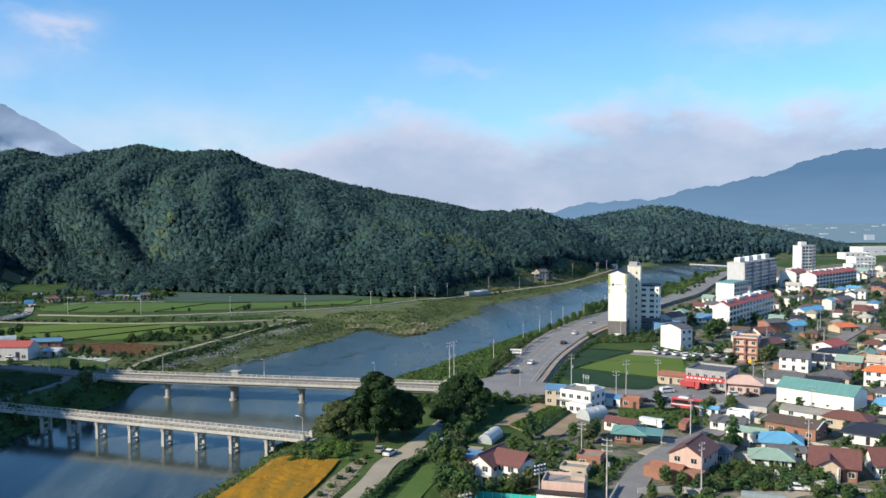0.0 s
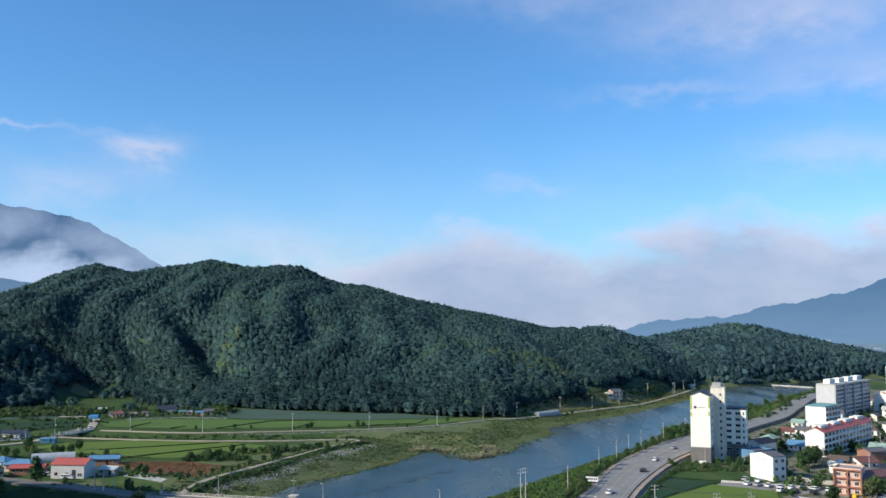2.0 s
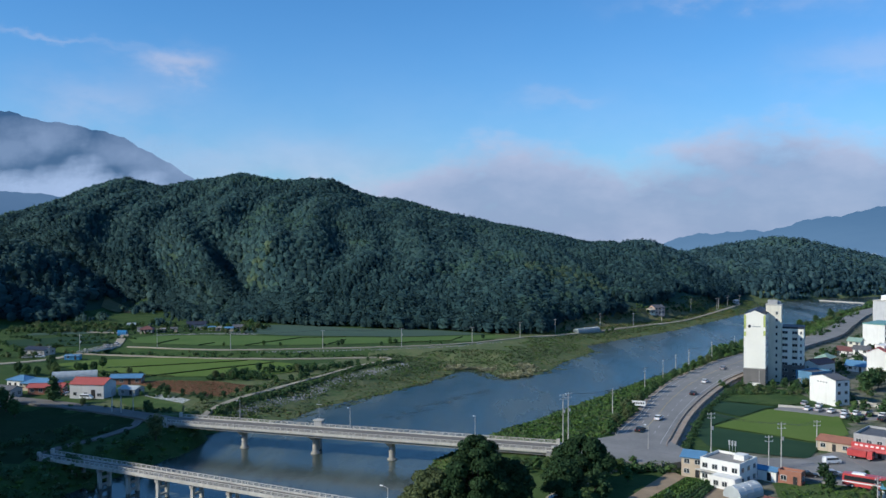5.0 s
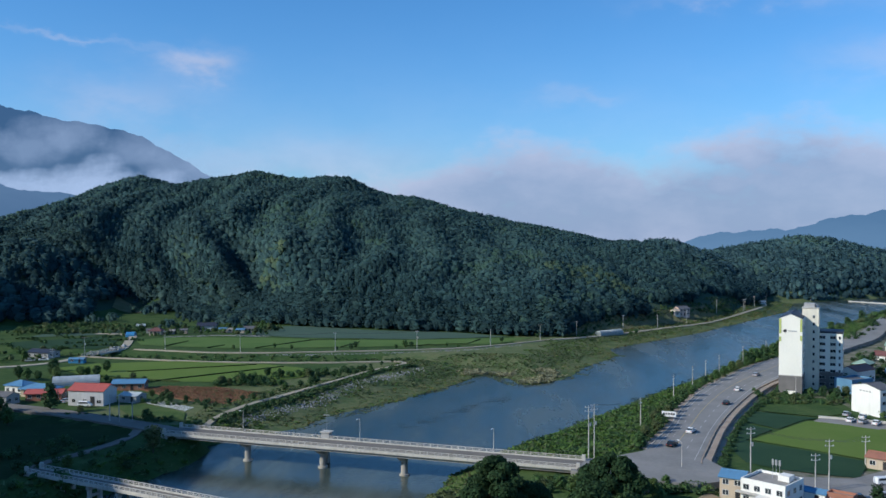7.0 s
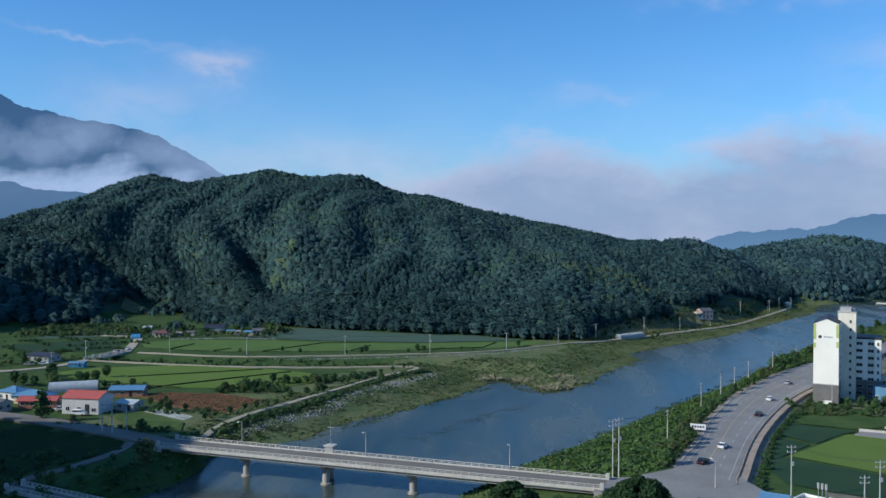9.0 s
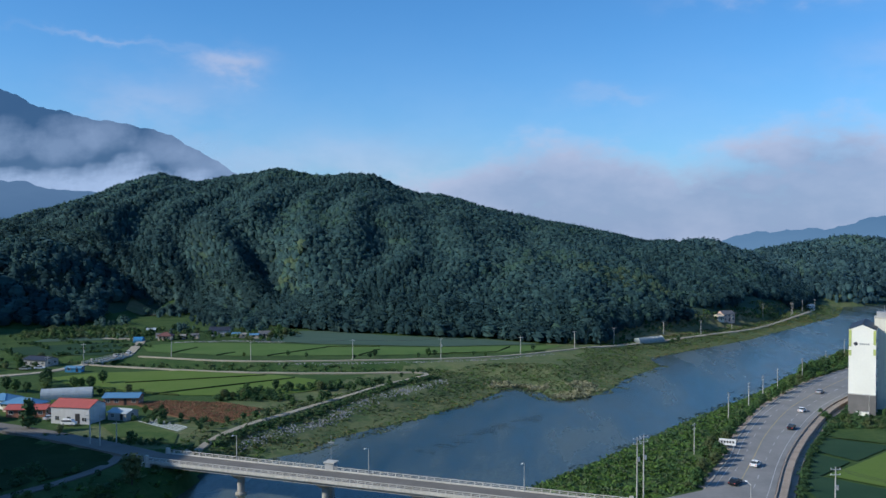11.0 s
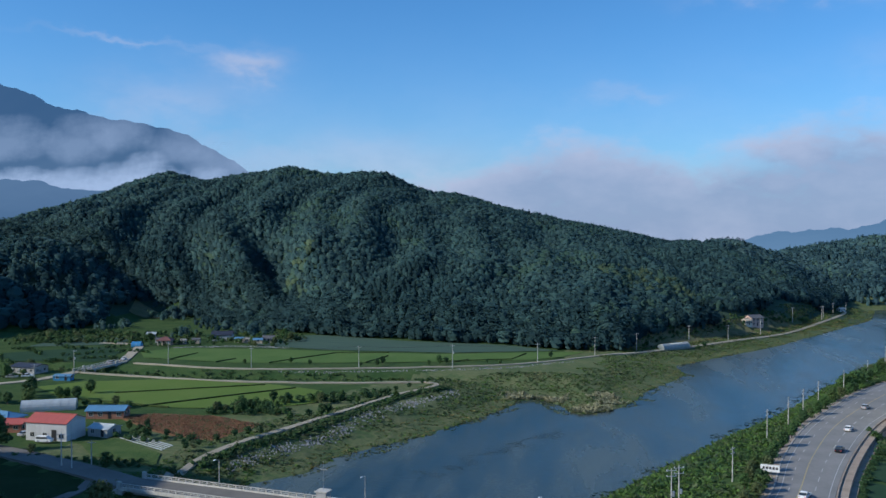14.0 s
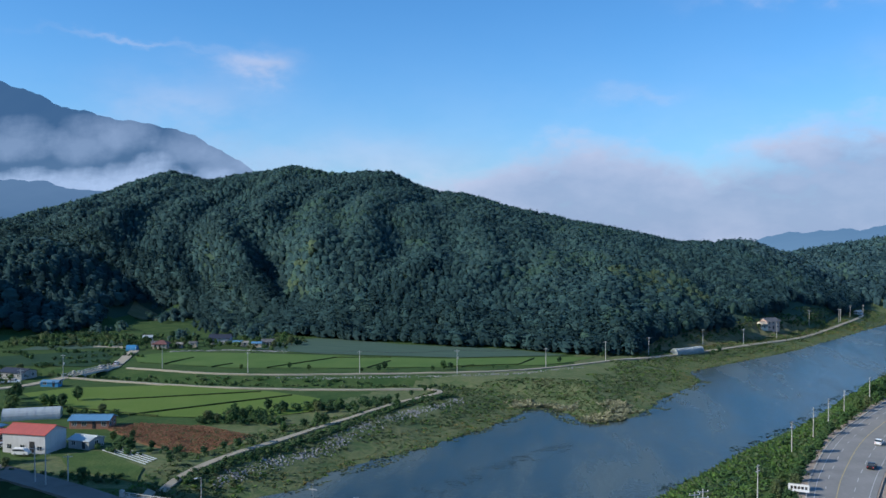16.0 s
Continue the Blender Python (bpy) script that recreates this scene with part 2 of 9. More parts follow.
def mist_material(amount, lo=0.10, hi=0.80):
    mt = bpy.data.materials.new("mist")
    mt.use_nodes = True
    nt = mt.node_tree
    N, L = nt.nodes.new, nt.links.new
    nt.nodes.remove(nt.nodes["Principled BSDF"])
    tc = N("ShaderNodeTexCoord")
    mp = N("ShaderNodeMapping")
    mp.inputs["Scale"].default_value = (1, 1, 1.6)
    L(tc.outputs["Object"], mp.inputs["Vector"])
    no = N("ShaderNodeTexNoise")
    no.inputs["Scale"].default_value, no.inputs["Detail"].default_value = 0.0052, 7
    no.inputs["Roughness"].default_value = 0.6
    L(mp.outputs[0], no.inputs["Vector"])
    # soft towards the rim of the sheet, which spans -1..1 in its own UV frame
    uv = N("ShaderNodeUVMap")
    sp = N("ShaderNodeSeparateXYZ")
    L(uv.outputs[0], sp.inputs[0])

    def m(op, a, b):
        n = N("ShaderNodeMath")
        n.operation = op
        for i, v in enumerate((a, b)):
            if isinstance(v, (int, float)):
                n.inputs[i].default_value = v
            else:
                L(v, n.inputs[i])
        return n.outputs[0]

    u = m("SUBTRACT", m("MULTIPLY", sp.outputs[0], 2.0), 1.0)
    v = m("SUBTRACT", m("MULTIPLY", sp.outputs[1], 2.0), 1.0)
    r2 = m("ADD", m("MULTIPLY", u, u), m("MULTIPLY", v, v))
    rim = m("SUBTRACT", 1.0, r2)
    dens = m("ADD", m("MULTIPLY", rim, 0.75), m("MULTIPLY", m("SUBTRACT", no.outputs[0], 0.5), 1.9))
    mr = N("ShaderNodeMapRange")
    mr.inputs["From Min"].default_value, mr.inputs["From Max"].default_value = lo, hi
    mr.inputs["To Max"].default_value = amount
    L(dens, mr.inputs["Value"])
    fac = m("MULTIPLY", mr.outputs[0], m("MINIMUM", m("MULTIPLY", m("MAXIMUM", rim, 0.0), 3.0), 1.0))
    # the sheets emit their own brightness in place of sunlit mist
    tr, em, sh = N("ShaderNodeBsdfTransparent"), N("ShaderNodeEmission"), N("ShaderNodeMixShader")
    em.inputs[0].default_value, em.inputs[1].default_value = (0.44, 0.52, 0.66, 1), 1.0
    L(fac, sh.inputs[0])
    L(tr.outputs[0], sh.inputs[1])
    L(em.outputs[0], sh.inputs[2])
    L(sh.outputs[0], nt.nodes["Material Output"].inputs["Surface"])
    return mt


M = {}
M["grass"] = material("grass", (0.032, 0.068, 0.020), (0.066, 0.100, 0.032), 0.95, 0.09, 0.3, 0.8, coord="World", fine=0.6, spec=0.1)
M["bank"] = material("bank_grass", (0.044, 0.086, 0.024), (0.090, 0.125, 0.040), 0.95, 0.16, 0.5, coord="World", fine=1.3, spec=0.1)
M["wetland"] = material("wetland_grass", (0.070, 0.108, 0.044), (0.140, 0.152, 0.072), 0.95, 0.10, 0.5, 1.0, coord="World", fine=0.55, spec=0.1)
M["woodfloor"] = material("forest_floor", (0.040, 0.072, 0.050), (0.060, 0.090, 0.058), 1.0, 0.05, 0.3, coord="World", spec=0.05)
M["townsoil"] = material("town_ground", (0.055, 0.080, 0.032), (0.235, 0.215, 0.175), 0.95, 0.16, 0.05, 0.6, coord="World", fine=0.7, spec=0.1)
# grass colour taken darker to deepen the shade on the west bank
M["meadow"] = material("shade_dark_grass", (0.018, 0.036, 0.013), (0.032, 0.052, 0.020), 0.95, 0.1, 0.2, coord="World", fine=0.9, spec=0.05)
M["sand"] = material("playground_sand", (0.54, 0.43, 0.29), (0.43, 0.34, 0.225), 0.95, 0.15, 0.02, coord="World", fine=0.8, spec=0.1)
M["dryslope"] = material("dry_grass_slope", (0.20, 0.17, 0.10), (0.11, 0.125, 0.05), 0.95, 0.12, 0.2, coord="World", fine=0.9, spec=0.1)
M["dirt"] = material("bare_soil", (0.34, 0.26, 0.175), (0.235, 0.185, 0.125), 0.95, 0.2, 0.05, coord="World", fine=2.0, spec=0.1)
M["paddy"] = material("rice_paddy", (0.094, 0.152, 0.027), (0.124, 0.174, 0.042), 0.9, 0.05, 0.15, 0.6, coord="World", fine=1.4, spec=0.1)
M["paddy2"] = material("rice_paddy_dark", (0.072, 0.130, 0.034), (0.105, 0.160, 0.046), 0.9, 0.06, 0.15, 0.6, coord="World", fine=1.4, spec=0.1)
M["ridge"] = material("paddy_dyke", (0.030, 0.050, 0.016), (0.06, 0.08, 0.03), 0.95, 0.4, 0.1, coord="World", spec=0.1)
M["slategreen"] = material("ginseng_field", (0.055, 0.095, 0.072), (0.075, 0.115, 0.085), 0.95, 0.05, 0.1, coord="World", stretch=(1, 6, 1), spec=0.1)
M["netfield"] = material("dark_crop", (0.022, 0.052, 0.027), (0.034, 0.068, 0.034), 0.9, 0.1, 0.1, coord="World", fine=1.7, spec=0.1)
M["brownfield"] = material("ripe_sorghum", (0.250, 0.130, 0.072), (0.180, 0.105, 0.052), 0.95, 0.3, 0.3, coord="World", fine=1.6, spec=0.1)
M["flowers"] = material("orange_flowers", (0.42, 0.205, 0.014), (0.20, 0.14, 0.025), 0.9, 0.22, 0.2, coord="World", fine=1.3, stretch=(1.6, 0.5, 1), spec=0.1)
M["asphalt"] = material("asphalt", (0.255, 0.248, 0.236), (0.185, 0.181, 0.174), 0.9, 0.12, 0.01, coord="World", fine=1.1, spec=0.3)
M["worn_asphalt"] = material("worn_bridge_asphalt", (0.185, 0.170, 0.148), (0.135, 0.126, 0.112), 0.9, 0.2, 0.01, coord="World", fine=1.4, spec=0.3)
M["concrete_road"] = material("concrete_lane", (0.40, 0.352, 0.27), (0.31, 0.275, 0.21), 0.9, 0.15, 0.02, coord="World", fine=1.3, spec=0.2)
M["stone_wall"] = material("brown_retaining_stone", (0.38, 0.305, 0.24), (0.27, 0.22, 0.175), 0.95, 0.35, 0.05, coord="World", fine=1.6, spec=0.2, streak=0.2)
M["concrete"] = material("concrete", (0.42, 0.40, 0.36), (0.32, 0.305, 0.28), 0.9, 0.25, 0.01, coord="World", fine=2.0, spec=0.3, streak=0.3)
M["concrete_pale"] = material("pale_concrete", (0.53, 0.51, 0.46), (0.41, 0.395, 0.36), 0.9, 0.2, 0.01, coord="World", fine=2.0, spec=0.3, streak=0.42)
M["white_line"] = material("white_marking", (0.52, 0.52, 0.50), (0.33, 0.325, 0.31), 0.7, 0.5, coord="World")
M["yellow_line"] = material("yellow_marking", (0.46, 0.36, 0.16), (0.32, 0.27, 0.15), 0.7, 0.5, coord="World")
M["water"] = water_material()
M["gravel"] = material("gravel_and_earth", (0.36, 0.30, 0.225), (0.17, 0.155, 0.10), 0.95, 0.7, 0.08, 0.8, coord="World", fine=4.0, spec=0.1)
M["rock"] = material("grey_rock", (0.34, 0.335, 0.33), (0.19, 0.19, 0.185), 0.9, 0.8, 0.1, island=0.3)
M["white_wall"] = material("white_render", (0.80, 0.79, 0.745), (0.70, 0.69, 0.65), 0.85, 0.18, 0.004, fine=2.5, streak=0.12)
M["tower_wall"] = material("cream_white_tower_render", (0.86, 0.84, 0.75), (0.79, 0.77, 0.69), 0.85, 0.1, 0.003, fine=1.5, streak=0.03)
M["cream_wall"] = material("cream_render", (0.74, 0.70, 0.58), (0.64, 0.60, 0.50), 0.85, 0.2, 0.004, fine=2.5, streak=0.2)
M["grey_wall"] = material("grey_render", (0.40, 0.40, 0.40), (0.31, 0.31, 0.31), 0.85, 0.3, 0.004, streak=0.25)
M["pale_grey_wall"] = material("pale_grey_render", (0.56, 0.56, 0.56), (0.46, 0.46, 0.47), 0.85, 0.3, 0.004, streak=0.2)
M["dark_wall"] = material("dark_grey_cladding", (0.165, 0.155, 0.15), (0.125, 0.12, 0.115), 0.8, 0.5, 0.003, streak=0.1)
M["pink_wall"] = material("pink_render", (0.66, 0.46, 0.38), (0.55, 0.38, 0.32), 0.85, 0.3, 0.004, streak=0.25)
M["brick_wall"] = material("red_brick", (0.34, 0.165, 0.11), (0.26, 0.13, 0.09), 0.9, 0.8, 0.005, streak=0.12)
M["tan_wall"] = material("tan_render", (0.55, 0.45, 0.33), (0.45, 0.37, 0.28), 0.85, 0.3, 0.004, streak=0.2)
M["red_roof"] = material("red_sheet_roof", (0.44, 0.10, 0.075), (0.35, 0.085, 0.065), 0.55, 0.3, 0.01, stretch=(3, 1, 1), streak=0.12)
M["maroon_roof"] = material("maroon_tile_roof", (0.185, 0.078, 0.064), (0.14, 0.062, 0.052), 0.6, 0.5, 0.02, stretch=(3, 1, 1))
M["brown_roof"] = material("weathered_brown_roof", (0.125, 0.088, 0.070), (0.085, 0.064, 0.054), 0.75, 0.4, 0.02, stretch=(3, 1, 1), streak=0.2)
M["orange_roof"] = material("orange_sheet_roof", (0.72, 0.20, 0.06), (0.62, 0.17, 0.055), 0.5, 0.3, 0.01, stretch=(3, 1, 1))
M["blue_roof"] = material("blue_sheet_roof", (0.12, 0.26, 0.42), (0.095, 0.20, 0.33), 0.45, 0.3, 0.01, stretch=(3, 1, 1), streak=0.08)
M["cyan_roof"] = material("bright_blue_sheet_roof", (0.15, 0.40, 0.60), (0.12, 0.33, 0.50), 0.45, 0.3, 0.01, stretch=(3, 1, 1))
M["teal_roof"] = material("teal_sheet_roof", (0.17, 0.35, 0.31), (0.13, 0.28, 0.25), 0.5, 0.3, 0.01, stretch=(3, 1, 1), streak=0.1)
M["pale_green_roof"] = material("faded_green_roof", (0.30, 0.42, 0.33), (0.24, 0.34, 0.28), 0.6, 0.3, 0.01, stretch=(3, 1, 1), streak=0.1)
M["grey_roof"] = material("grey_tile_roof", (0.135, 0.135, 0.14), (0.085, 0.085, 0.09), 0.7, 0.4, 0.02, stretch=(3, 1, 1), streak=0.1)
M["flat_roof"] = material("flat_roof_screed", (0.33, 0.31, 0.28), (0.20, 0.19, 0.17), 0.9, 0.3, 0.01, streak=0.0)
M["navy_roof"] = material("navy_tile_roof", (0.028, 0.034, 0.055), (0.020, 0.025, 0.040), 0.6, 0.4, 0.02)
M["glass"] = material("window_glass", (0.030, 0.038, 0.045), (0.05, 0.06, 0.07), 0.12, 0.7, objrand=0.5)
M["frame"] = material("window_frame", (0.62, 0.62, 0.60), None, 0.5, 2.0)
M["dark_metal"] = material("dark_metal", (0.06, 0.06, 0.065), None, 0.5, 2.0, metal=0.6)
M["steel"] = material("galvanised_steel", (0.52, 0.53, 0.54), (0.40, 0.41, 0.42), 0.45, 1.0, metal=0.5)
M["pole"] = material("weathered_concrete_pole", (0.50, 0.48, 0.45), (0.38, 0.37, 0.35), 0.85, 0.6)
M["plastic_film"] = material("greenhouse_film", (0.46, 0.50, 0.51), (0.36, 0.39, 0.40), 0.35, 0.5, 0.02, spec=0.6)
M["grey_film"] = material("dull_greenhouse_film", (0.26, 0.30, 0.30), (0.20, 0.235, 0.235), 0.35, 0.5, 0.02, spec=0.6)
M["white_paint"] = material("white_paint", (0.80, 0.80, 0.79), (0.7, 0.7, 0.69), 0.4, 0.7)
M["car_silver"] = material("silver_paint", (0.52, 0.53, 0.55), None, 0.3, 0.8, metal=0.3)
M["car_black"] = material("black_paint", (0.018, 0.018, 0.02), None, 0.25, 0.8)
M["car_blue"] = material("blue_paint", (0.05, 0.14, 0.36), None, 0.3, 0.8)
M["car_red"] = material("red_paint", (0.52, 0.075, 0.075), (0.42, 0.06, 0.06), 0.35, 0.8)
M["car_yellow"] = material("yellow_paint", (0.75, 0.48, 0.04), None, 0.4, 0.8)
M["tyre"] = material("rubber", (0.022, 0.022, 0.022), None, 0.9, 3.0)
M["bark"] = material("bark", (0.085, 0.066, 0.05), (0.055, 0.043, 0.034), 0.95, 1.5, 0.05, stretch=(1, 1, 0.3))
M["lime"] = material("lime_panel", (0.50, 0.56, 0.17), None, 0.7, 0.5)
M["teal_net"] = material("teal_fence_sheet", (0.02, 0.42, 0.36), (0.02, 0.36, 0.31), 0.7, 0.4)
M["blue_tarp"] = material("blue_tarpaulin", (0.045, 0.19, 0.40), (0.055, 0.24, 0.46), 0.5, 0.8, 0.05)
M["terracotta"] = material("terracotta", (0.34, 0.15, 0.095), (0.27, 0.12, 0.08), 0.8, 0.8)
FOLIAGE, HAZY_FOLIAGE = [], []
for a, b in (((0.056, 0.112, 0.092), (0.080, 0.138, 0.104)), ((0.040, 0.086, 0.076), (0.058, 0.104, 0.086)), ((0.064, 0.120, 0.076), (0.088, 0.144, 0.088)),
             ((0.026, 0.058, 0.052), (0.040, 0.076, 0.064)), ((0.098, 0.142, 0.066), (0.122, 0.160, 0.076)), ((0.064, 0.118, 0.094), (0.088, 0.140, 0.106))):
    # blue lifted in every tone to stand in for haze over the hill
    a, b = ((c[0] * 0.94, c[1] * 1.00, c[2] * 1.20) for c in (a, b))
    FOLIAGE.append(material("foliage", a, b, 0.70, 0.4, island=0.12, translucent=0.30, spec=0.15))
    # paler, bluer copies carry the farther hill's haze in their leaf colour
    HAZY_FOLIAGE.append(material("haze_tinted_foliage", *((c[0] * 1.25, c[1] * 1.20, c[2] * 1.30) for c in (a, b)), 0.70, 0.4, island=0.12, translucent=0.30, spec=0.15))
NEAR = [material("garden_foliage", a, b, 0.75, 0.4, island=0.30, translucent=0.25, spec=0.2) for a, b in
        (((0.058, 0.116, 0.036), (0.084, 0.146, 0.046)), ((0.046, 0.096, 0.036), (0.068, 0.120, 0.044)), ((0.070, 0.118, 0.036), (0.098, 0.146, 0.048)), ((0.084, 0.112, 0.044), (0.108, 0.134, 0.056)))]
LEAF_LIGHT = material("bright_leaves", (0.078, 0.150, 0.030), (0.112, 0.186, 0.042), 0.7, 0.4, island=0.28, translucent=0.25, spec=0.2)
OLD_LEAF = material("old_tree_leaves", (0.022, 0.050, 0.020), (0.036, 0.066, 0.026), 0.8, 0.4, island=0.35, translucent=0.2, spec=0.12)
LEAF_DARK = material("dark_leaves", (0.034, 0.074, 0.030), (0.052, 0.094, 0.036), 0.75, 0.4, island=0.28, translucent=0.2, spec=0.2)
REED = material("dry_reeds", (0.33, 0.315, 0.205), (0.22, 0.225, 0.125), 0.9, 0.4, island=0.25, translucent=0.2, spec=0.1)


# ---------------------------------------------------------------- mesh helpers
class Mesh:
    """Collects vertices and faces; idx is the material slot of the faces that follow."""

    def __init__(self):
        self.v, self.f, self.m, self.idx = [], [], [], 0

    def face(self, *pts):
        n = len(self.v)
        self.v += [tuple(p) for p in pts]
        self.f.append(tuple(range(n, n + len(pts))))
        self.m.append(self.idx)
        return self

    def hexa(self, b, t):
        """A solid from the corners of its lower and upper outlines, both counter-clockwise."""
        n, k = len(self.v), len(b)
        self.v += [tuple(p) for p in b] + [tuple(p) for p in t]
        fs = [tuple(n + k - 1 - i for i in range(k)), tuple(n + k + i for i in range(k))]
        fs += [(n + i, n + (i + 1) % k, n + k + (i + 1) % k, n + k + i) for i in range(k)]
        self.f += fs
        self.m += [self.idx] * len(fs)
        return self

    def box(self, x0, x1, y0, y1, z0, z1, inset=0.0):
        i = inset
        return self.hexa([(x0, y0, z0), (x1, y0, z0), (x1, y1, z0), (x0, y1, z0)],
                         [(x0 + i, y0 + i, z1), (x1 - i, y0 + i, z1), (x1 - i, y1 - i, z1), (x0 + i, y1 - i, z1)])

    def tube(self, p, q, r0, r1=None, n=8):
        p, q = Vector(p), Vector(q)
        r1 = r0 if r1 is None else r1
        d = (q - p).normalized()
        u = d.orthogonal().normalized()
        w = d.cross(u)
        ring = lambda c, r: [c + (u * math.cos(a) + w * math.sin(a)) * r for a in [2 * math.pi * i / n for i in range(n)]]
        return self.hexa(ring(p, r0), ring(q, max(r1, 0.002)))

    def cable(self, pts, r, n=4):
        """One unbroken tube through all the points."""
        base, pts = len(self.v), [Vector(p) for p in pts]
        for i, p in enumerate(pts):
            d = (pts[min(i + 1, len(pts) - 1)] - pts[max(i - 1, 0)]).normalized()
            u = (d.cross(Vector((0, 0, 1))) if abs(d.x) + abs(d.y) > 0.2 and abs(d.z) < 0.9 and abs(d.x) > 0.1 else d.cross(Vector((0.9, 0.1, 0.42)))).normalized()
            w = u.cross(d)
            self.v += [tuple(p + (u * math.cos(a) + w * math.sin(a)) * r) for a in [2 * math.pi * k / n for k in range(n)]]
        fs = [tuple(base + n - 1 - k for k in range(n)), tuple(base + (len(pts) - 1) * n + k for k in range(n))]
        for i in range(len(pts) - 1):
            fs += [(base + i * n + k, base + i * n + (k + 1) % n, base + (i + 1) * n + (k + 1) % n, base + (i + 1) * n + k) for k in range(n)]
        self.f += fs
        self.m += [self.idx] * len(fs)
        return self

    def profile(self, pts, x0, x1):
        """A side outline of (y, z) drawn out along x."""
        a = [(x0, y, z) for y, z in pts]
        b = [(x1, y, z) for y, z in pts]
        n, k = len(self.v), len(pts)
        self.v += a + b
        fs = [tuple(n + i for i in range(k)), tuple(n + k + k - 1 - i for i in range(k))]
        fs += [(n + (i + 1) % k, n + i, n + k + i, n + k + (i + 1) % k) for i in range(k)]
        self.f += fs
        self.m += [self.idx] * len(fs)
        return self

    def data(self, name, mats, smooth=False):
        me = bpy.data.meshes.new(name)
        me.from_pydata(self.v, [], self.f)
        for mt in mats if isinstance(mats, (list, tuple)) else [mats]:
            me.materials.append(mt)
        if max(self.m, default=0):
            me.polygons.foreach_set("material_index", self.m)
        if smooth:
            me.polygons.foreach_set("use_smooth", [True] * len(self.f))
        me.update()
        return me


def part(name, mesh, mats, parent=None, label="", at=None, smooth=False):
    """ONE mesh object, under a thing or a part."""
    me = mesh.data(name, mats, smooth) if isinstance(mesh, Mesh) else mesh
    ob = new(name, me)
    if parent is not None:
        ob.parent = parent
    if at is not None:
        ob.matrix_basis = at
    return tagged(ob, label)


def thing(name, m, label, category, group="", kind=""):
    ob = new(name)
    ob.empty_display_size = 0.5
    ob.matrix_basis = m
    return tagged(ob, label, category, group, kind)


def structure(name, mesh, mats, label="", smooth=False, category=""):
    return tagged(part(name, mesh, mats, None, label, smooth=smooth), category=category, kind="structure")


# ---------------------------------------------------------------- the lie of the land
SHORE_L = [(-165, -300), (-150, 60), (-118, 180), (-105, 206), (-106, 219), (-116, 239), (-112, 253), (-107, 262), (-104, 275), (-97, 290),
           (-95, 305), (-99, 318), (-93, 328), (-84, 336), (-75, 347), (-69, 367), (-57, 385), (-48, 395), (-43, 409), (-35, 421), (-27, 440),
           (-22, 457), (-16, 462), (-6, 450), (-2, 438), (4, 436), (12, 443), (23, 465), (30, 488), (41, 509), (51, 531), (48, 554), (71, 584),
           (114, 638), (158, 706), (190, 757), (217, 799), (236, 849), (250, 890), (268, 901), (312, 938), (371, 971), (450, 1012), (640, 1090), (1000, 1150)]
SHORE_R = [(-80, -300), (-75, 60), (-68, 140), (-55, 178), (-50, 191), (-45, 201), (-40, 215), (-36, 227), (-36, 237), (-30, 248), (-24, 264),
           (-20, 294), (-6, 320), (2, 330), (18, 357), (29, 375), (46, 405), (66, 434), (88, 472), (102, 500), (131, 544), (167, 599), (205, 655), (233, 690), (254, 730),
           (289, 776), (309, 816), (326, 850), (362, 900), (450, 950), (640, 1010), (1000, 1060)]
ROAD_L = [(20, 286), (31.7, 297), (38, 312), (44.2, 328), (52.5, 355), (67.9, 393.6), (90, 435), (106, 461), (122, 482), (155, 525), (187, 570), (217, 628), (268, 720), (350, 825)]
ROAD_R = [(46, 276), (44.5, 285), (48.5, 299), (58.5, 329.5), (71.2, 361), (87.8, 396), (103, 421), (122, 450), (136, 476), (165, 518), (197, 563), (227, 621), (278, 713), (360, 815)]
WEST_ROAD = [(-105, 309.8), (-116, 316), (-137, 326), (-156, 334), (-176, 341), (-215, 352), (-300, 372)]
TOWN = [(30, 150), (26, 200), (48, 262), (62, 268), (66, 292), (92, 288), (112, 330), (118, 350), (108, 392), (128, 470), (175, 560), (250, 690), (330, 790), (700, 950), (1200, 900), (900, 150)]


def inside(poly, x, y):
    x, y = np.asarray(x, float), np.asarray(y, float)
    res = np.zeros(x.shape, bool)
    for (x0, y0), (x1, y1) in zip(poly, poly[1:] + poly[:1]):
        if y0 != y1:
            res ^= ((y0 > y) != (y1 > y)) & (x < (x1 - x0) * (y - y0) / (y1 - y0) + x0)
    return res


def away(line, x, y):
    x, y = np.asarray(x, float), np.asarray(y, float)
    best = np.full(x.shape, 1e9)
    for (x0, y0), (x1, y1) in zip(line, line[1:]):
        dx, dy = x1 - x0, y1 - y0
        t = np.clip(((x - x0) * dx + (y - y0) * dy) / (dx * dx + dy * dy), 0, 1)
        best = np.minimum(best, np.hypot(x - x0 - t * dx, y - y0 - t * dy))
    return best


def ease(a, b, v):
    t = np.clip((v - a) / (b - a), 0, 1)
    return t * t * (3 - 2 * t)


def table(rows, x):
    return np.interp(x, [r[0] for r in rows], [r[1] for r in rows])


CREEK = [(-420, 500), (-300, 486), (-215, 482), (-150, 471), (-95, 474), (-60, 482), (-30, 480)]
RIVER = SHORE_L + SHORE_R[::-1]
ROAD_MID = [((a + c) / 2, (b + d) / 2) for (a, b), (c, d) in zip(ROAD_L, ROAD_R)]
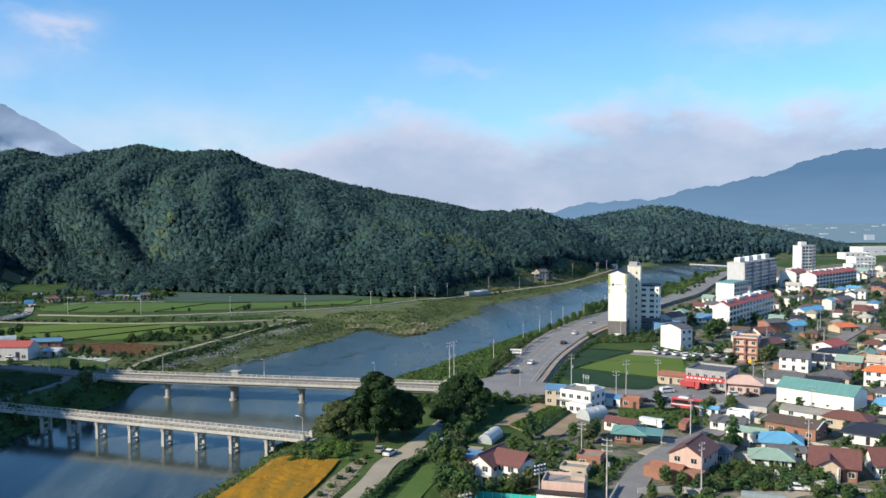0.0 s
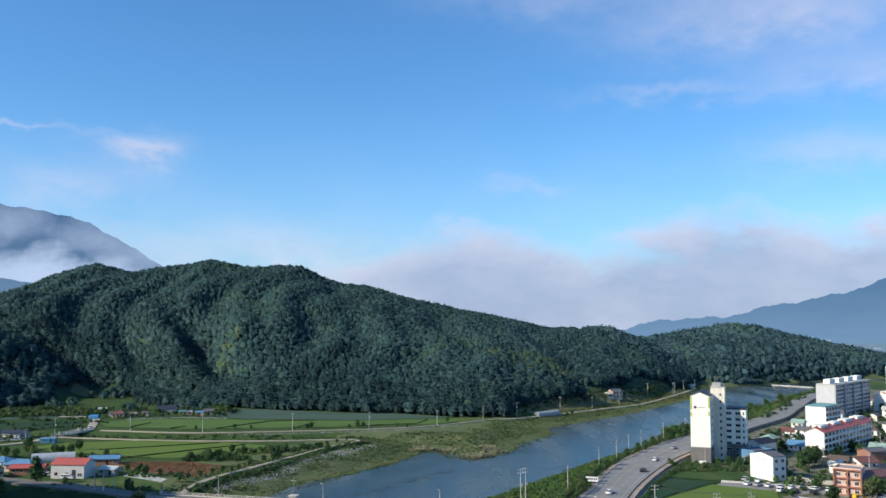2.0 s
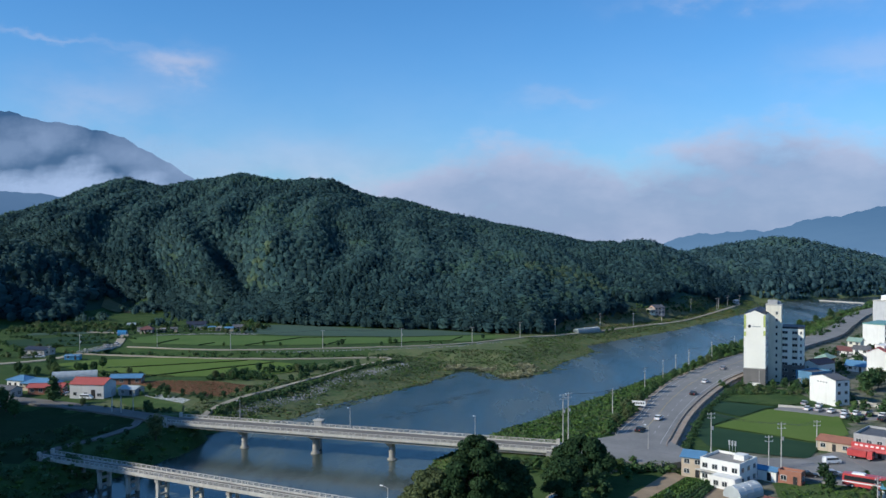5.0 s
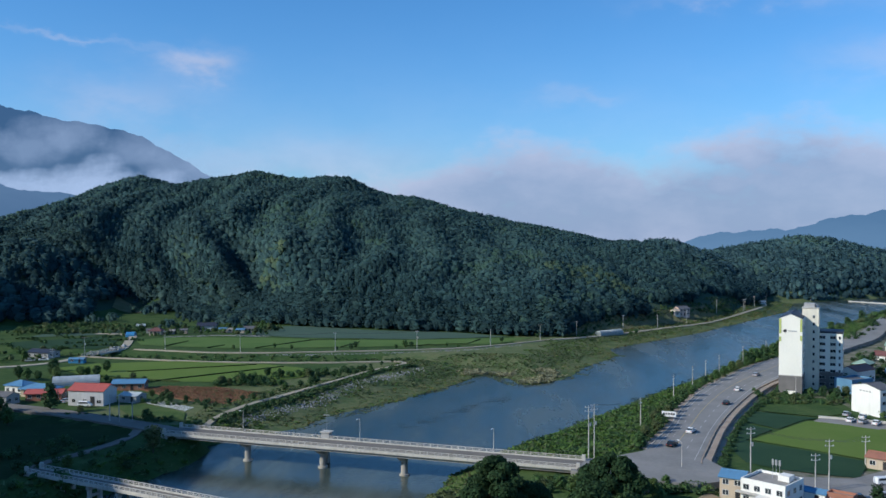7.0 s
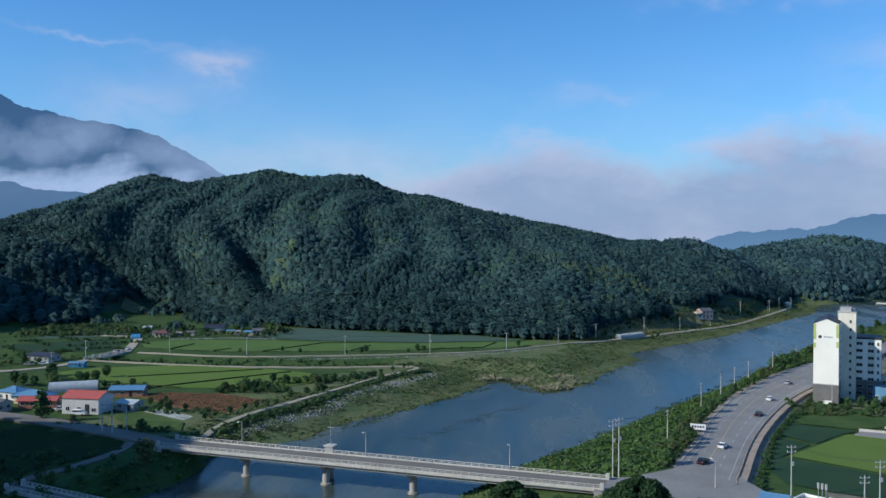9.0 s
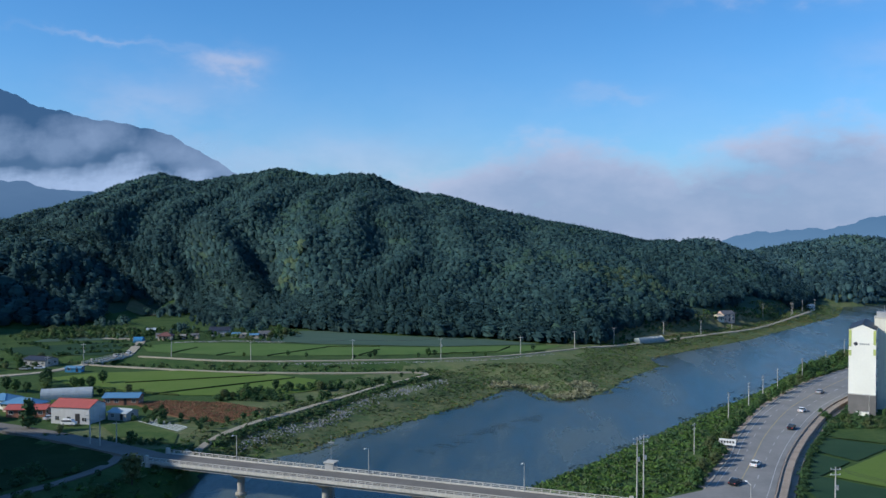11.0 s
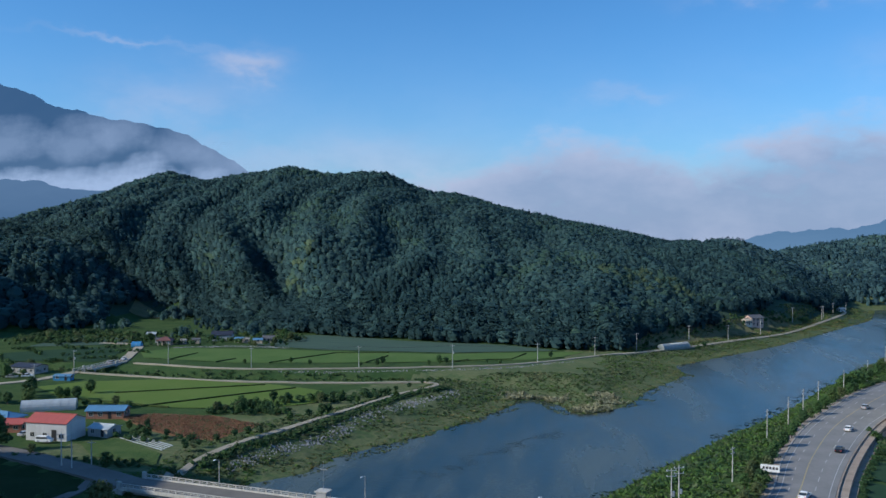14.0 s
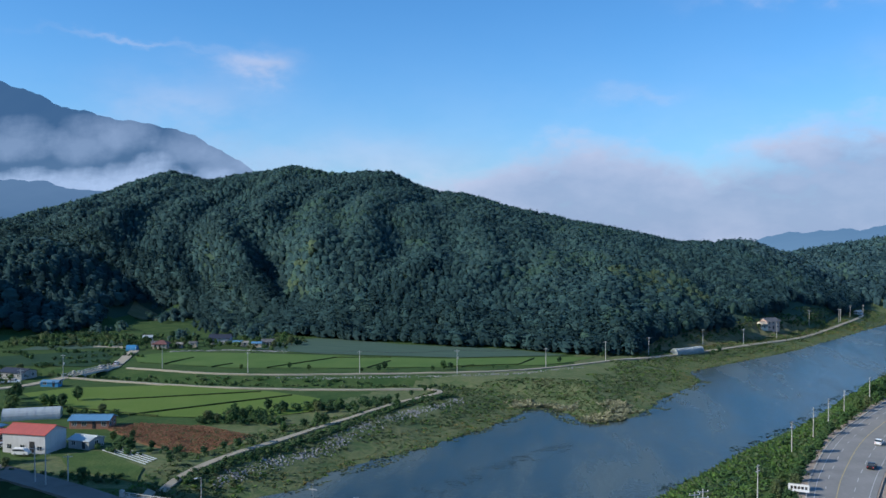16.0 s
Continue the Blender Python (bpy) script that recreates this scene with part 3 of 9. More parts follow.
RIDGE_A = [(-760, 50), (-640, 60), (-574, 66), (-523, 71), (-478, 88), (-459, 102), (-437, 109), (-408, 116), (-366, 107), (-333, 112), (-305, 116), (-278, 121),
           (-245, 113), (-203, 115), (-180, 112), (-156, 102), (-136, 95), (-107, 92), (-75, 83), (-35, 72), (-1, 66), (31, 60), (66, 52), (90, 47.5), (116, 46), (141, 43.5),
           (155, 40), (167, 35), (186, 24), (205, 12), (228, 2), (250, 0)]
FOOT_A = [(-760, 760), (-430, 760), (-330, 735), (-260, 705), (-200, 668), (-165, 628), (-125, 614), (-38, 592), (17, 572), (40, 594), (60, 615), (85, 648), (120, 695),
          (150, 733), (185, 806), (215, 880), (250, 950)]
RIDGE_B = [(120, 0), (150, 16), (181, 23), (208, 28), (244, 35), (279, 41), (307, 45), (335, 50), (370, 48), (405, 39), (454, 28), (502, 19), (550, 8), (576, 0)]
FOOT_B = [(120, 960), (200, 900), (245, 900), (268, 905), (312, 941), (371, 974), (450, 1016), (550, 1062), (600, 1085)]
RIDGE_E = [(-900, 95), (-560, 75), (-450, 52), (-406, 42), (-388, 44), (-366, 37), (-348, 26), (-330, 17), (-312, 6), (-298, 0)]


def bumpy(x, y, s):
    return np.sin(x / s + 1.3 * np.sin(y / (1.7 * s))) * np.sin(y / (1.2 * s) + 0.9 * np.sin(x / (2.1 * s)) + 1.0)


def land(x, y):
    """The height of the ground."""
    x, y = np.asarray(x, float), np.asarray(y, float)
    wet = inside(RIVER, x, y)
    dl, dr = away(SHORE_L, x, y), away(SHORE_R, x, y)
    d = np.minimum(dl, dr)
    left = dl < dr
    # width of the bank: broad flats on the far side upstream, steeper elsewhere
    broad = np.where(left & (y > 330), (26 + 8 * ease(420, 470, y)) * (1 - 0.65 * ease(880, 915, y)), 12.0)
    z = np.where(wet, -5.4 - 2.0 * ease(0, 12, d), -4.75 + 4.75 * ease(0, 1, d / broad))
    # embankments of the roads
    east = inside(ROAD_L + ROAD_R[::-1], x, y)
    dm = away(ROAD_L, x, y)
    riverside = (dl + dr > 0) & ~east & (away(ROAD_R, x, y) > dm)
    z = np.where(east, np.maximum(z, 1.3), z)
    z = np.where(riverside & ~wet, np.maximum(z, np.minimum(1.7, 1.7 - 0.42 * (dm - 3))), z)
    dw = away(WEST_ROAD, x, y)
    z = np.where(~wet, np.maximum(z, np.minimum(1.1, 1.1 - 0.45 * (dw - 4.5))), z)
    # the side stream between the two farm lanes
    z = z - 2.4 * np.exp(-((away(CREEK, x, y) / 6.5) ** 2)) * ~wet
    # the wooded hills
    h, f = table(RIDGE_A, x), table(FOOT_A, x)
    s = np.clip((y - f) / (960 - f), 0, 1)
    rise = ((s + 0.02) ** 0.55 - 0.02 ** 0.55) / 0.895
    gully = 1 + 0.10 * bumpy(x, y, 26) * (1 - s) + 0.10 * bumpy(x + 90, y, 58) * (1 - s)
    # spurs running down to the valley
    gully += 0.09 * np.sin(x / 15.5 + 1.6 * np.sin(y / 70 + x / 130) + 0.6) * (1 - s) * ease(0.02, 0.25, s) + 0.08 * np.sin(x / 6.7 + 2 * np.sin(y / 41)) * (1 - s) * ease(0.02, 0.25, s)
    run = (y - 705) * 0.55
    gully += (0.34 * np.exp(-(((x + 232 + run) / 13) ** 2)) - 0.62 * np.exp(-(((x + 203 + run) / 15) ** 2)) + 0.20 * np.exp(-(((x + 283 + run) / 14) ** 2))
              - 0.42 * np.exp(-(((x + 256 + run) / 13) ** 2))) * (1 - s) * ease(810, 730, y)
    back = np.where(y > 960, np.exp(-(((y - 960) / 190) ** 2)), 1)
    z = z + h * rise * gully * back
    h, f = table(RIDGE_B, x), table(FOOT_B, x)
    s = np.clip((y - f) / (1150 - f), 0, 1)
    z = z + h * ((s + 0.02) ** 0.6 - 0.02 ** 0.6) / 0.916 * (1 + 0.12 * bumpy(x, y, 40) * (1 - s)) * np.where(y > 1150, np.exp(-(((y - 1150) / 160) ** 2)), 1)
    h = table(RIDGE_E, x)
    s = np.clip((y - 600) / 100, 0, 1)
    z = z + h * s ** 0.6 * (1 + 0.08 * bumpy(x, y, 30)) * np.where(y > 720, np.exp(-(((y - 720) / 110) ** 2)), 1)
    # an unseen mountain added in the west, which keeps the morning sun from the near left bank
    z = z + SHADE_H * np.exp(-(np.maximum(np.abs(x - SHADE_X) - 60, 0) / 70) ** 2) * ease(SHADE_Y1, SHADE_Y1 - 24, y) * ease(-500, -300, y) * ease(-165, -260, x)
    # an unseen mound added to throw the western hill into shade
    z = z + SHADE_MOUND_H * np.exp(-(((x + 490) / 65) ** 2) - ((y - 540) / 100) ** 2)
    return z


SHADE_H, SHADE_X, SHADE_Y1 = 128, -360, 262
SHADE_MOUND_H = 126


GRID = {}


def gz(x, y):
    """The height of the built ground at a place."""
    xs, ys, z = GRID["xs"], GRID["ys"], GRID["z"]
    i, j = int(np.searchsorted(xs, x)) - 1, int(np.searchsorted(ys, y)) - 1
    u, v = (x - xs[i]) / (xs[i + 1] - xs[i]), (y - ys[j]) / (ys[j + 1] - ys[j])
    return float((z[j, i] * (1 - u) + z[j, i + 1] * u) * (1 - v) + (z[j + 1, i] * (1 - u) + z[j + 1, i + 1] * u) * v)


def axis(fine0, fine1, step, lo, hi, grow=1.13, cap=160):
    a = list(np.arange(fine0, fine1 + step / 2, step))
    s = step
    while a[-1] < hi:
        s = min(s * grow, cap)
        a.append(a[-1] + s)
    s = step
    while a[0] > lo:
        s = min(s * grow, cap)
        a.insert(0, a[0] - s)
    return np.array(a)


def build_ground():
    xs, ys = axis(-215, 170, 2.8, -4600, 4600, 1.06), axis(160, 600, 2.8, -1500, 4700, 1.045)
    gx, gy = np.meshgrid(xs, ys)
    z = land(gx, gy)
    rough = np.where(inside(RIVER, gx, gy), 0, 1)
    z = z + rough * 0.10 * bumpy(gx, gy, 3.1)
    GRID.update(xs=xs, ys=ys, z=z)
    co = np.stack([gx, gy, z], -1).reshape(-1, 3)
    ny, nx = gx.shape
    i = (np.arange(ny - 1)[:, None] * nx + np.arange(nx - 1)[None]).reshape(-1)
    faces = np.stack([i, i + 1, i + nx + 1, i + nx], -1)
    me = bpy.data.meshes.new("ground")
    me.vertices.add(len(co))
    me.vertices.foreach_set("co", co.reshape(-1))
    me.loops.add(len(faces) * 4)
    me.loops.foreach_set("vertex_index", faces.reshape(-1))
    me.polygons.add(len(faces))
    me.polygons.foreach_set("loop_start", np.arange(0, len(faces) * 4, 4))
    me.polygons.foreach_set("use_smooth", np.ones(len(faces), bool))
    c = co[faces].mean(1)
    x, y = c[:, 0], c[:, 1]
    dl, dr = away(SHORE_L, x, y), away(SHORE_R, x, y)
    slot = np.zeros(len(faces), int)
    slot[(dl < dr) & (dl < 55) & (y > 325)] = 2
    slot[(dr < dl) & (dr < 40)] = 1
    slot[inside(TOWN, x, y)] = 4
    wood = (c[:, 2] > 5) | ((y > 760) & (x < 240)) | (y > 1300)
    slot[wood] = 3
    me.polygons.foreach_set("material_index", slot)
    for k in ("grass", "bank", "wetland", "woodfloor", "townsoil"):
        me.materials.append(M[k])
    me.update()
    me.validate()
    ob = new("ground", me)
    return tagged(ob, "valley floor of grass, wetland and bare town ground", "ground", kind="structure")


build_ground()
structure("river_water", Mesh().face((-600, -400, -5), (1200, -400, -5), (1200, 1300, -5), (-600, 1300, -5)), M["water"],
          "calm blue-grey river reflecting the sky", category="river")


# ---------------------------------------------------------------- far mountains and mist
def range_far(name, rows, y, depth, mt, label, rough=1.0):
    xs = np.arange(rows[0][0], rows[-1][0] + 1, max((rows[-1][0] - rows[0][0]) / 170, 4))
    h = table(rows, xs)
    h = h + rough * (3 * np.sin(xs / 31) + 2 * np.sin(xs / 13 + 1) + 1.2 * np.sin(xs / 5.1))
    me = Mesh()
    n = 14
    for j in range(n + 1):
        s = j / n
        zz = -10 + (h + 10) * s ** 0.8 + (1 - s) * s * 60 * bumpy(xs, np.full_like(xs, j * 70.0), 120)
        me.v += [(float(a), y - depth * (1 - s), float(b)) for a, b in zip(xs, zz)]
    k = len(xs)
    for j in range(n):
        for i in range(k - 1):
            me.f.append((j * k + i, j * k + i + 1, (j + 1) * k + i + 1, (j + 1) * k + i))
    me.m = [0] * len(me.f)
    return structure(name, me, mt, label, smooth=True, category="mountain")


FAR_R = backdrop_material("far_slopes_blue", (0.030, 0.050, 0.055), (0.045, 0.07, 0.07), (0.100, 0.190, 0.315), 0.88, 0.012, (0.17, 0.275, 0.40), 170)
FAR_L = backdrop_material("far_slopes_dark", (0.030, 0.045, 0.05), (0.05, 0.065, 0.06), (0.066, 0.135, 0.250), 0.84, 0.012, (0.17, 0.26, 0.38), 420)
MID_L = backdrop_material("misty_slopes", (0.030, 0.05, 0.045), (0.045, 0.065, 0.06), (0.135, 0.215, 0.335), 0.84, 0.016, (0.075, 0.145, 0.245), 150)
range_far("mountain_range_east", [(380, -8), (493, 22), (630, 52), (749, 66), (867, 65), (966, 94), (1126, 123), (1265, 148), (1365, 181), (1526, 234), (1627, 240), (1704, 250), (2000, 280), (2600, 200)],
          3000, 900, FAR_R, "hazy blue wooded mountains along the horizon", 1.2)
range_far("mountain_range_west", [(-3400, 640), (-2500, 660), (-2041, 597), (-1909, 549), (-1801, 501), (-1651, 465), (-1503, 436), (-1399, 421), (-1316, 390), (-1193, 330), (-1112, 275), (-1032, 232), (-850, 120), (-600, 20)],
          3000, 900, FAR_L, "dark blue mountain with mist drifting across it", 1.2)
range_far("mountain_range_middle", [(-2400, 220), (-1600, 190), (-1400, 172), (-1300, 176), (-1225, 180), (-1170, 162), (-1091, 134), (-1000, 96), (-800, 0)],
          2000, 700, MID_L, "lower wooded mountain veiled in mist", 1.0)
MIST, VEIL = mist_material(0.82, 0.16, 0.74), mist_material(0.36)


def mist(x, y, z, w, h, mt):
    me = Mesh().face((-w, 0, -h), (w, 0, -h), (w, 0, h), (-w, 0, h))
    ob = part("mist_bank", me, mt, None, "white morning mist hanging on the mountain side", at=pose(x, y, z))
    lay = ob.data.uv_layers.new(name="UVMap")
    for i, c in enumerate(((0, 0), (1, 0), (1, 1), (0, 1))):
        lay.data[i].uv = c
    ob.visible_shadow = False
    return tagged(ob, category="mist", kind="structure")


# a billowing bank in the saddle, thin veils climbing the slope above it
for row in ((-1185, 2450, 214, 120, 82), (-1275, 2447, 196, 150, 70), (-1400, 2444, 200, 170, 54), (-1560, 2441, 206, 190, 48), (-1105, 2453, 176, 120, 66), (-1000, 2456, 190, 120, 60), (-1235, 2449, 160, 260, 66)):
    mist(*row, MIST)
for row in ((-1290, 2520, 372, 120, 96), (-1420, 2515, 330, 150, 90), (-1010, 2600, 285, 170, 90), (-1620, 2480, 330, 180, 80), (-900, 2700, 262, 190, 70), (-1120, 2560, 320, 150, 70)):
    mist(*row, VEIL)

# the plain and town beyond the bend of the river, haze mixed in as glow
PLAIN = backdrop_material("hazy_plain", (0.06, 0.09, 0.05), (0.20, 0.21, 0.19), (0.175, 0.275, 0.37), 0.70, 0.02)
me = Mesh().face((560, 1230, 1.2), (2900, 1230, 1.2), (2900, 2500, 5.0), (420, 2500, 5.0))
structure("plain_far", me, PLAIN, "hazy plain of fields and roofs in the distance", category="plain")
rnd = random.Random(5)
me = Mesh()
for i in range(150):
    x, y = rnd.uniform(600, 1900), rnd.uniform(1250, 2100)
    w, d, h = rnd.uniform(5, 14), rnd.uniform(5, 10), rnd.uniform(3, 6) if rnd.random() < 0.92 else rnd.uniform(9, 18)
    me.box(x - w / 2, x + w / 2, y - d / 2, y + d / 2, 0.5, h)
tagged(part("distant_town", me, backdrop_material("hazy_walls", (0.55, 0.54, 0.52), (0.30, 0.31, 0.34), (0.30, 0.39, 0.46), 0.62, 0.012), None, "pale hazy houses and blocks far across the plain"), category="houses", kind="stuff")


# ---------------------------------------------------------------- fields, laid over the ground
def drape(name, poly, mt, label, lift=0.12, step=6.0, category="field", relief=0.0):
    """A sheet of crop over the ground, cut from a grid to the outline."""
    bm = bmesh.new()
    vs = [bm.verts.new((x, y, 0)) for x, y in poly]
    f = bm.faces.new(vs)
    if f.normal.z < 0 or sum((b[0] - a[0]) * (b[1] + a[1]) for a, b in zip(poly, poly[1:] + poly[:1])) > 0:
        f.normal_flip()
    x0, x1 = min(p[0] for p in poly), max(p[0] for p in poly)
    y0, y1 = min(p[1] for p in poly), max(p[1] for p in poly)
    for lo, hi, ax in ((x0, x1, 0), (y0, y1, 1)):
        c = lo + step
        while c < hi:
            co, no = [0, 0, 0], [0, 0, 0]
            co[ax], no[ax] = c, 1
            bmesh.ops.bisect_plane(bm, geom=bm.verts[:] + bm.edges[:] + bm.faces[:], plane_co=co, plane_no=no)
            c += step
    a = np.array([v.co[:2] for v in bm.verts])
    z = land(a[:, 0], a[:, 1]) + lift + 0.1
    for v, h in zip(bm.verts, z):
        v.co.z = h + (relief * random.random() if relief else 0)
    me = bpy.data.meshes.new(name)
    bm.to_mesh(me)
    bm.free()
    me.materials.append(mt)
    return tagged(new(name, me), label, category, kind="structure")


drape("rice_paddy_west", [(-209, 432), (-197, 446), (-162, 457), (-117, 450), (-96, 440), (-92, 418), (-100, 410), (-115, 404), (-136, 402), (-161, 404), (-185, 412)],
      M["paddy"], "bright green rice paddy split by narrow dykes")
drape("rice_paddy_north", [(-205, 512), (-216, 530), (-205, 546), (-150, 549), (-90, 545), (-63, 545), (-20, 558), (5, 562), (-6, 544), (-19, 533), (-57, 521), (-108, 510), (-157, 503)],
      M["paddy2"], "bright green rice paddy below the wooded hill")
drape("ginseng_field", [(-172, 566), (-165, 604), (-149, 612), (-128, 609), (-98, 594), (-38, 584), (-8, 566), (-25, 561), (-62, 550), (-130, 552)],
      M["slategreen"], "smooth dark blue-green crop field at the forest edge")
drape("sorghum_field", [(-149, 384), (-140, 392), (-118, 391), (-99, 381), (-102, 369), (-106, 359), (-117, 361), (-128, 367)], M["brownfield"],
      "ripe reddish-brown sorghum field", lift=0.05, step=3.0)
drape("vegetable_plot", [(-142, 350), (-135, 357), (-114, 343), (-111, 333), (-131, 337)], M["bank"], "leafy green vegetable plot", lift=0.08, step=2.5, relief=0.12)
drape("dark_meadow", [(-163, 327), (-156, 332), (-122, 317), (-116, 306), (-126, 292), (-140, 300)], M["meadow"], "grass meadow in morning shade, darkened to deepen it")
drape("west_bank_meadow", [(-215, 345), (-163, 327), (-140, 300), (-128, 291), (-131, 277), (-128, 262), (-200, 255)], M["meadow"], "rank grass on the shaded west bank, darkened to deepen the shade", lift=0.05)
drape("rice_field_east", [(66, 320), (78, 333), (91, 348), (111, 337), (104, 311), (92, 299), (80, 309)], M["paddy"], "bright green rice field beside the riverside road")
drape("dark_crop_field", [(57, 316), (69, 343), (76, 334), (64, 319), (79, 307), (91, 297), (82, 281), (66, 287), (58, 294)], M["netfield"], "dark green crop field under netting")
drape("dark_crop_field_rear", [(70, 346), (78, 362), (96, 352), (90, 349), (78, 335)], M["netfield"], "dark green crop field behind the rice")
drape("allotment_by_tower", [(80, 362), (92, 388), (106, 380), (110, 362), (97, 354)], M["grass"], "rough grass and allotments below the tower", lift=0.2)
drape("tilled_plot", [(52, 256), (55, 251), (41, 224), (36, 225)], M["dirt"], "bare tilled soil plot with furrows")
drape("weedy_yard", [(65, 257), (85.5, 256), (85, 239.6), (77.4, 232.6), (67, 232.5), (62.8, 245.5)], M["bank"], "weedy green yard beside the parked lorries", lift=0.15)
drape("soil_strip", [(26, 239), (42, 266), (45, 261), (30, 238)], M["dirt"], "strip of bare brown soil")
drape("flower_field", [(-45, 150), (-43.5, 171), (-39.4, 180.5), (-33.4, 200), (-31, 210), (-26, 213), (-20.3, 210), (-14.6, 208.5), (-16.9, 195.5), (-21.8, 176), (-25, 164), (-30, 148)],
      M["flowers"], "orange cosmos flower field on the river bank", lift=0.2, step=1.6, relief=0.2)
drape("gravel_verge", [(-24.5, 163), (-19.8, 180.5), (-16.2, 193.3), (-12.2, 205.5), (-9.5, 210), (-8.2, 207.5), (-10.8, 194), (-14.6, 181), (-19.2, 164)], M["gravel"], "gravelly verge between flowers and lane", category="verge", lift=0.05)
drape("lawn", [(-9, 163), (-1, 181), (5, 202), (9, 206), (8, 192), (2, 174), (0, 160)], M["paddy2"], "mown green lawn strip beside the lane")
drape("dark_vegetable_field", [(-287, 512), (-262, 532), (-244, 546), (-226, 528), (-219, 505), (-222, 496), (-262, 494)], M["netfield"], "dark green vegetable field beside the stream")
drape("hedge_field", [(-285, 540), (-262, 548), (-246, 556), (-240, 580), (-285, 590)], M["slategreen"], "shaded field strip below the wooded hill")
drape("hill_terrace", [(-308, 692), (-284, 688), (-290, 716), (-320, 726)], M["dryslope"], "dry tan terrace in the side valley", lift=0.5)
drape("lane_meadow", [(24, 573), (60, 612), (90, 645), (122, 686), (146, 722), (136, 728), (108, 690), (78, 656), (48, 618), (20, 586)], M["dryslope"], "sunny dry meadow between the lane and the wood", lift=0.1)
drape("playground", [(15, 176), (12, 160), (30, 158), (38, 170), (28, 174.5), (24, 177)], M["sand"], "bare sandy playground")


def dyke(a, b, w=0.55):
    a, b = Vector((*a, 0)), Vector((*b, 0))
    s = (b - a).normalized().cross(Vector((0, 0, 1))) * w / 2
    me = Mesh()
    n = 6
    pts = [a.lerp(b, i / n) for i in range(n + 1)]
    for p, q in zip(pts, pts[1:]):
        zp, zq = gz(p.x, p.y) + 0.1, gz(q.x, q.y) + 0.1
        up = lambda v, h: (v.x, v.y, h)
        me.hexa([up(p + s, zp), up(q + s, zq), up(q - s, zq), up(p - s, zp)][::-1], [up(p + s * 0.6, zp + 0.55), up(q + s * 0.6, zq + 0.55), up(q - s * 0.6, zq + 0.55), up(p - s * 0.6, zp + 0.55)][::-1])
    structure("paddy_dyke", me, M["ridge"], "narrow grassy dyke between paddies", category="dyke")


for a, b in (((-172, 424), (-122, 449)), ((-150, 402), (-108, 444)), ((-185, 412), (-140, 402)), ((-140, 505), (-118, 540)), ((-165, 503), (-160, 515)), ((-190, 508), (-186, 530)),
             ((-96, 512), (-90, 534)), ((-62, 520), (-30, 532)), ((-30, 532), (-24, 552)), ((-55, 521), (-50, 528)), ((-120, 540), (-92, 545))):
    dyke(a, b)


# ---------------------------------------------------------------- roads
def strip(name, left, right, z, mt, label, depth=2.5, category="road", kind=True, lift=0.0):
    """A slab between two edge lines, at height z (a number, or None to follow the ground)."""
    me = Mesh()
    hz = lambda p: (gz(*p) + 0.25 + lift) if z is None else z
    for (a, b, c, d) in zip(left, left[1:], right[1:], right):
        t = [(*p, hz(p)) for p in (d, c, b, a)]
        me.hexa([(x, y, h - depth) for x, y, h in t], t)
    return structure(name, me, mt, label, category=category)


def offset(line, w):
    out = []
    for i, p in enumerate(line):
        a, b = line[max(i - 1, 0)], line[min(i + 1, len(line) - 1)]
        d = Vector((b[0] - a[0], b[1] - a[1])).normalized()
        out.append((p[0] - d.y * w, p[1] + d.x * w))
    return out


def smooth_line(line, n=6):
    """Catmull-Rom through the points."""
    out = []
    for i in range(len(line) - 1):
        p0, p1, p2, p3 = (Vector(line[max(min(i + k, len(line) - 1), 0)]) for k in (-1, 0, 1, 2))
        for j in range(n):
            t = j / n
            q = 0.5 * (2 * p1 + (p2 - p0) * t + (2 * p0 - 5 * p1 + 4 * p2 - p3) * t * t + (3 * p1 - p0 - 3 * p2 + p3) * t ** 3)
            out.append((q.x, q.y))
    return out + [tuple(line[-1])]


def lane(name, line, w, z, mt, label, depth=1.0, lift=0.0):
    line = smooth_line(line, 5)
    return strip(name, offset(line, w / 2), offset(line, -w / 2), z, mt, label, depth, lift=lift)


RL, RR = smooth_line(ROAD_L), smooth_line(ROAD_R)
river_road = strip("road_riverside", RL, RR, 2.0, M["asphalt"], "wide grey asphalt riverside road on a retaining wall", 3.2)


def between(f, off=0.0):
    return [((1 - f) * a + f * c, (1 - f) * b + f * d) for (a, b), (c, d) in zip(RL, RR)]


def marking(name, line, w, mt, dash=None, z=2.02):
    """Painted stripes, each a thin raised piece of the road."""
    line, acc, on, run = [Vector(p) for p in line], 0.0, True, []
    pieces = []
    for a, b in zip(line, line[1:]):
        L = (b - a).length
        k = max(int(L / 0.8), 1)
        for i in range(k):
            p = a.lerp(b, i / k)
            q = a.lerp(b, (i + 1) / k)
            acc += (q - p).length
            if dash is None or (acc % (dash[0] + dash[1])) < dash[0]:
                run.append((p, q))
            elif run:
                pieces.append(run)
                run = []
            if dash is None and len(run) >= 40:
                pieces.append(run)
                run = []
    if run:
        pieces.append(run)
    for run in pieces:
        me = Mesh()
        p, q = run[0][0], run[-1][1]
        pts = [r[0] for r in run] + [q]
        for a, b in zip(pts, pts[1:]):
            d = (b - a).normalized()
            s = Vector((-d.y, d.x)) * w / 2
            me.hexa([(*(a - s), z - 0.05), (*(b - s), z - 0.05), (*(b + s), z - 0.05), (*(a + s), z - 0.05)],
                    [(*(a - s), z), (*(b - s), z), (*(b + s), z), (*(a + s), z)])
        part(name, me, mt, river_road)


cut = lambda line, y0, y1: [p for p in line if y0 < p[1] < y1]
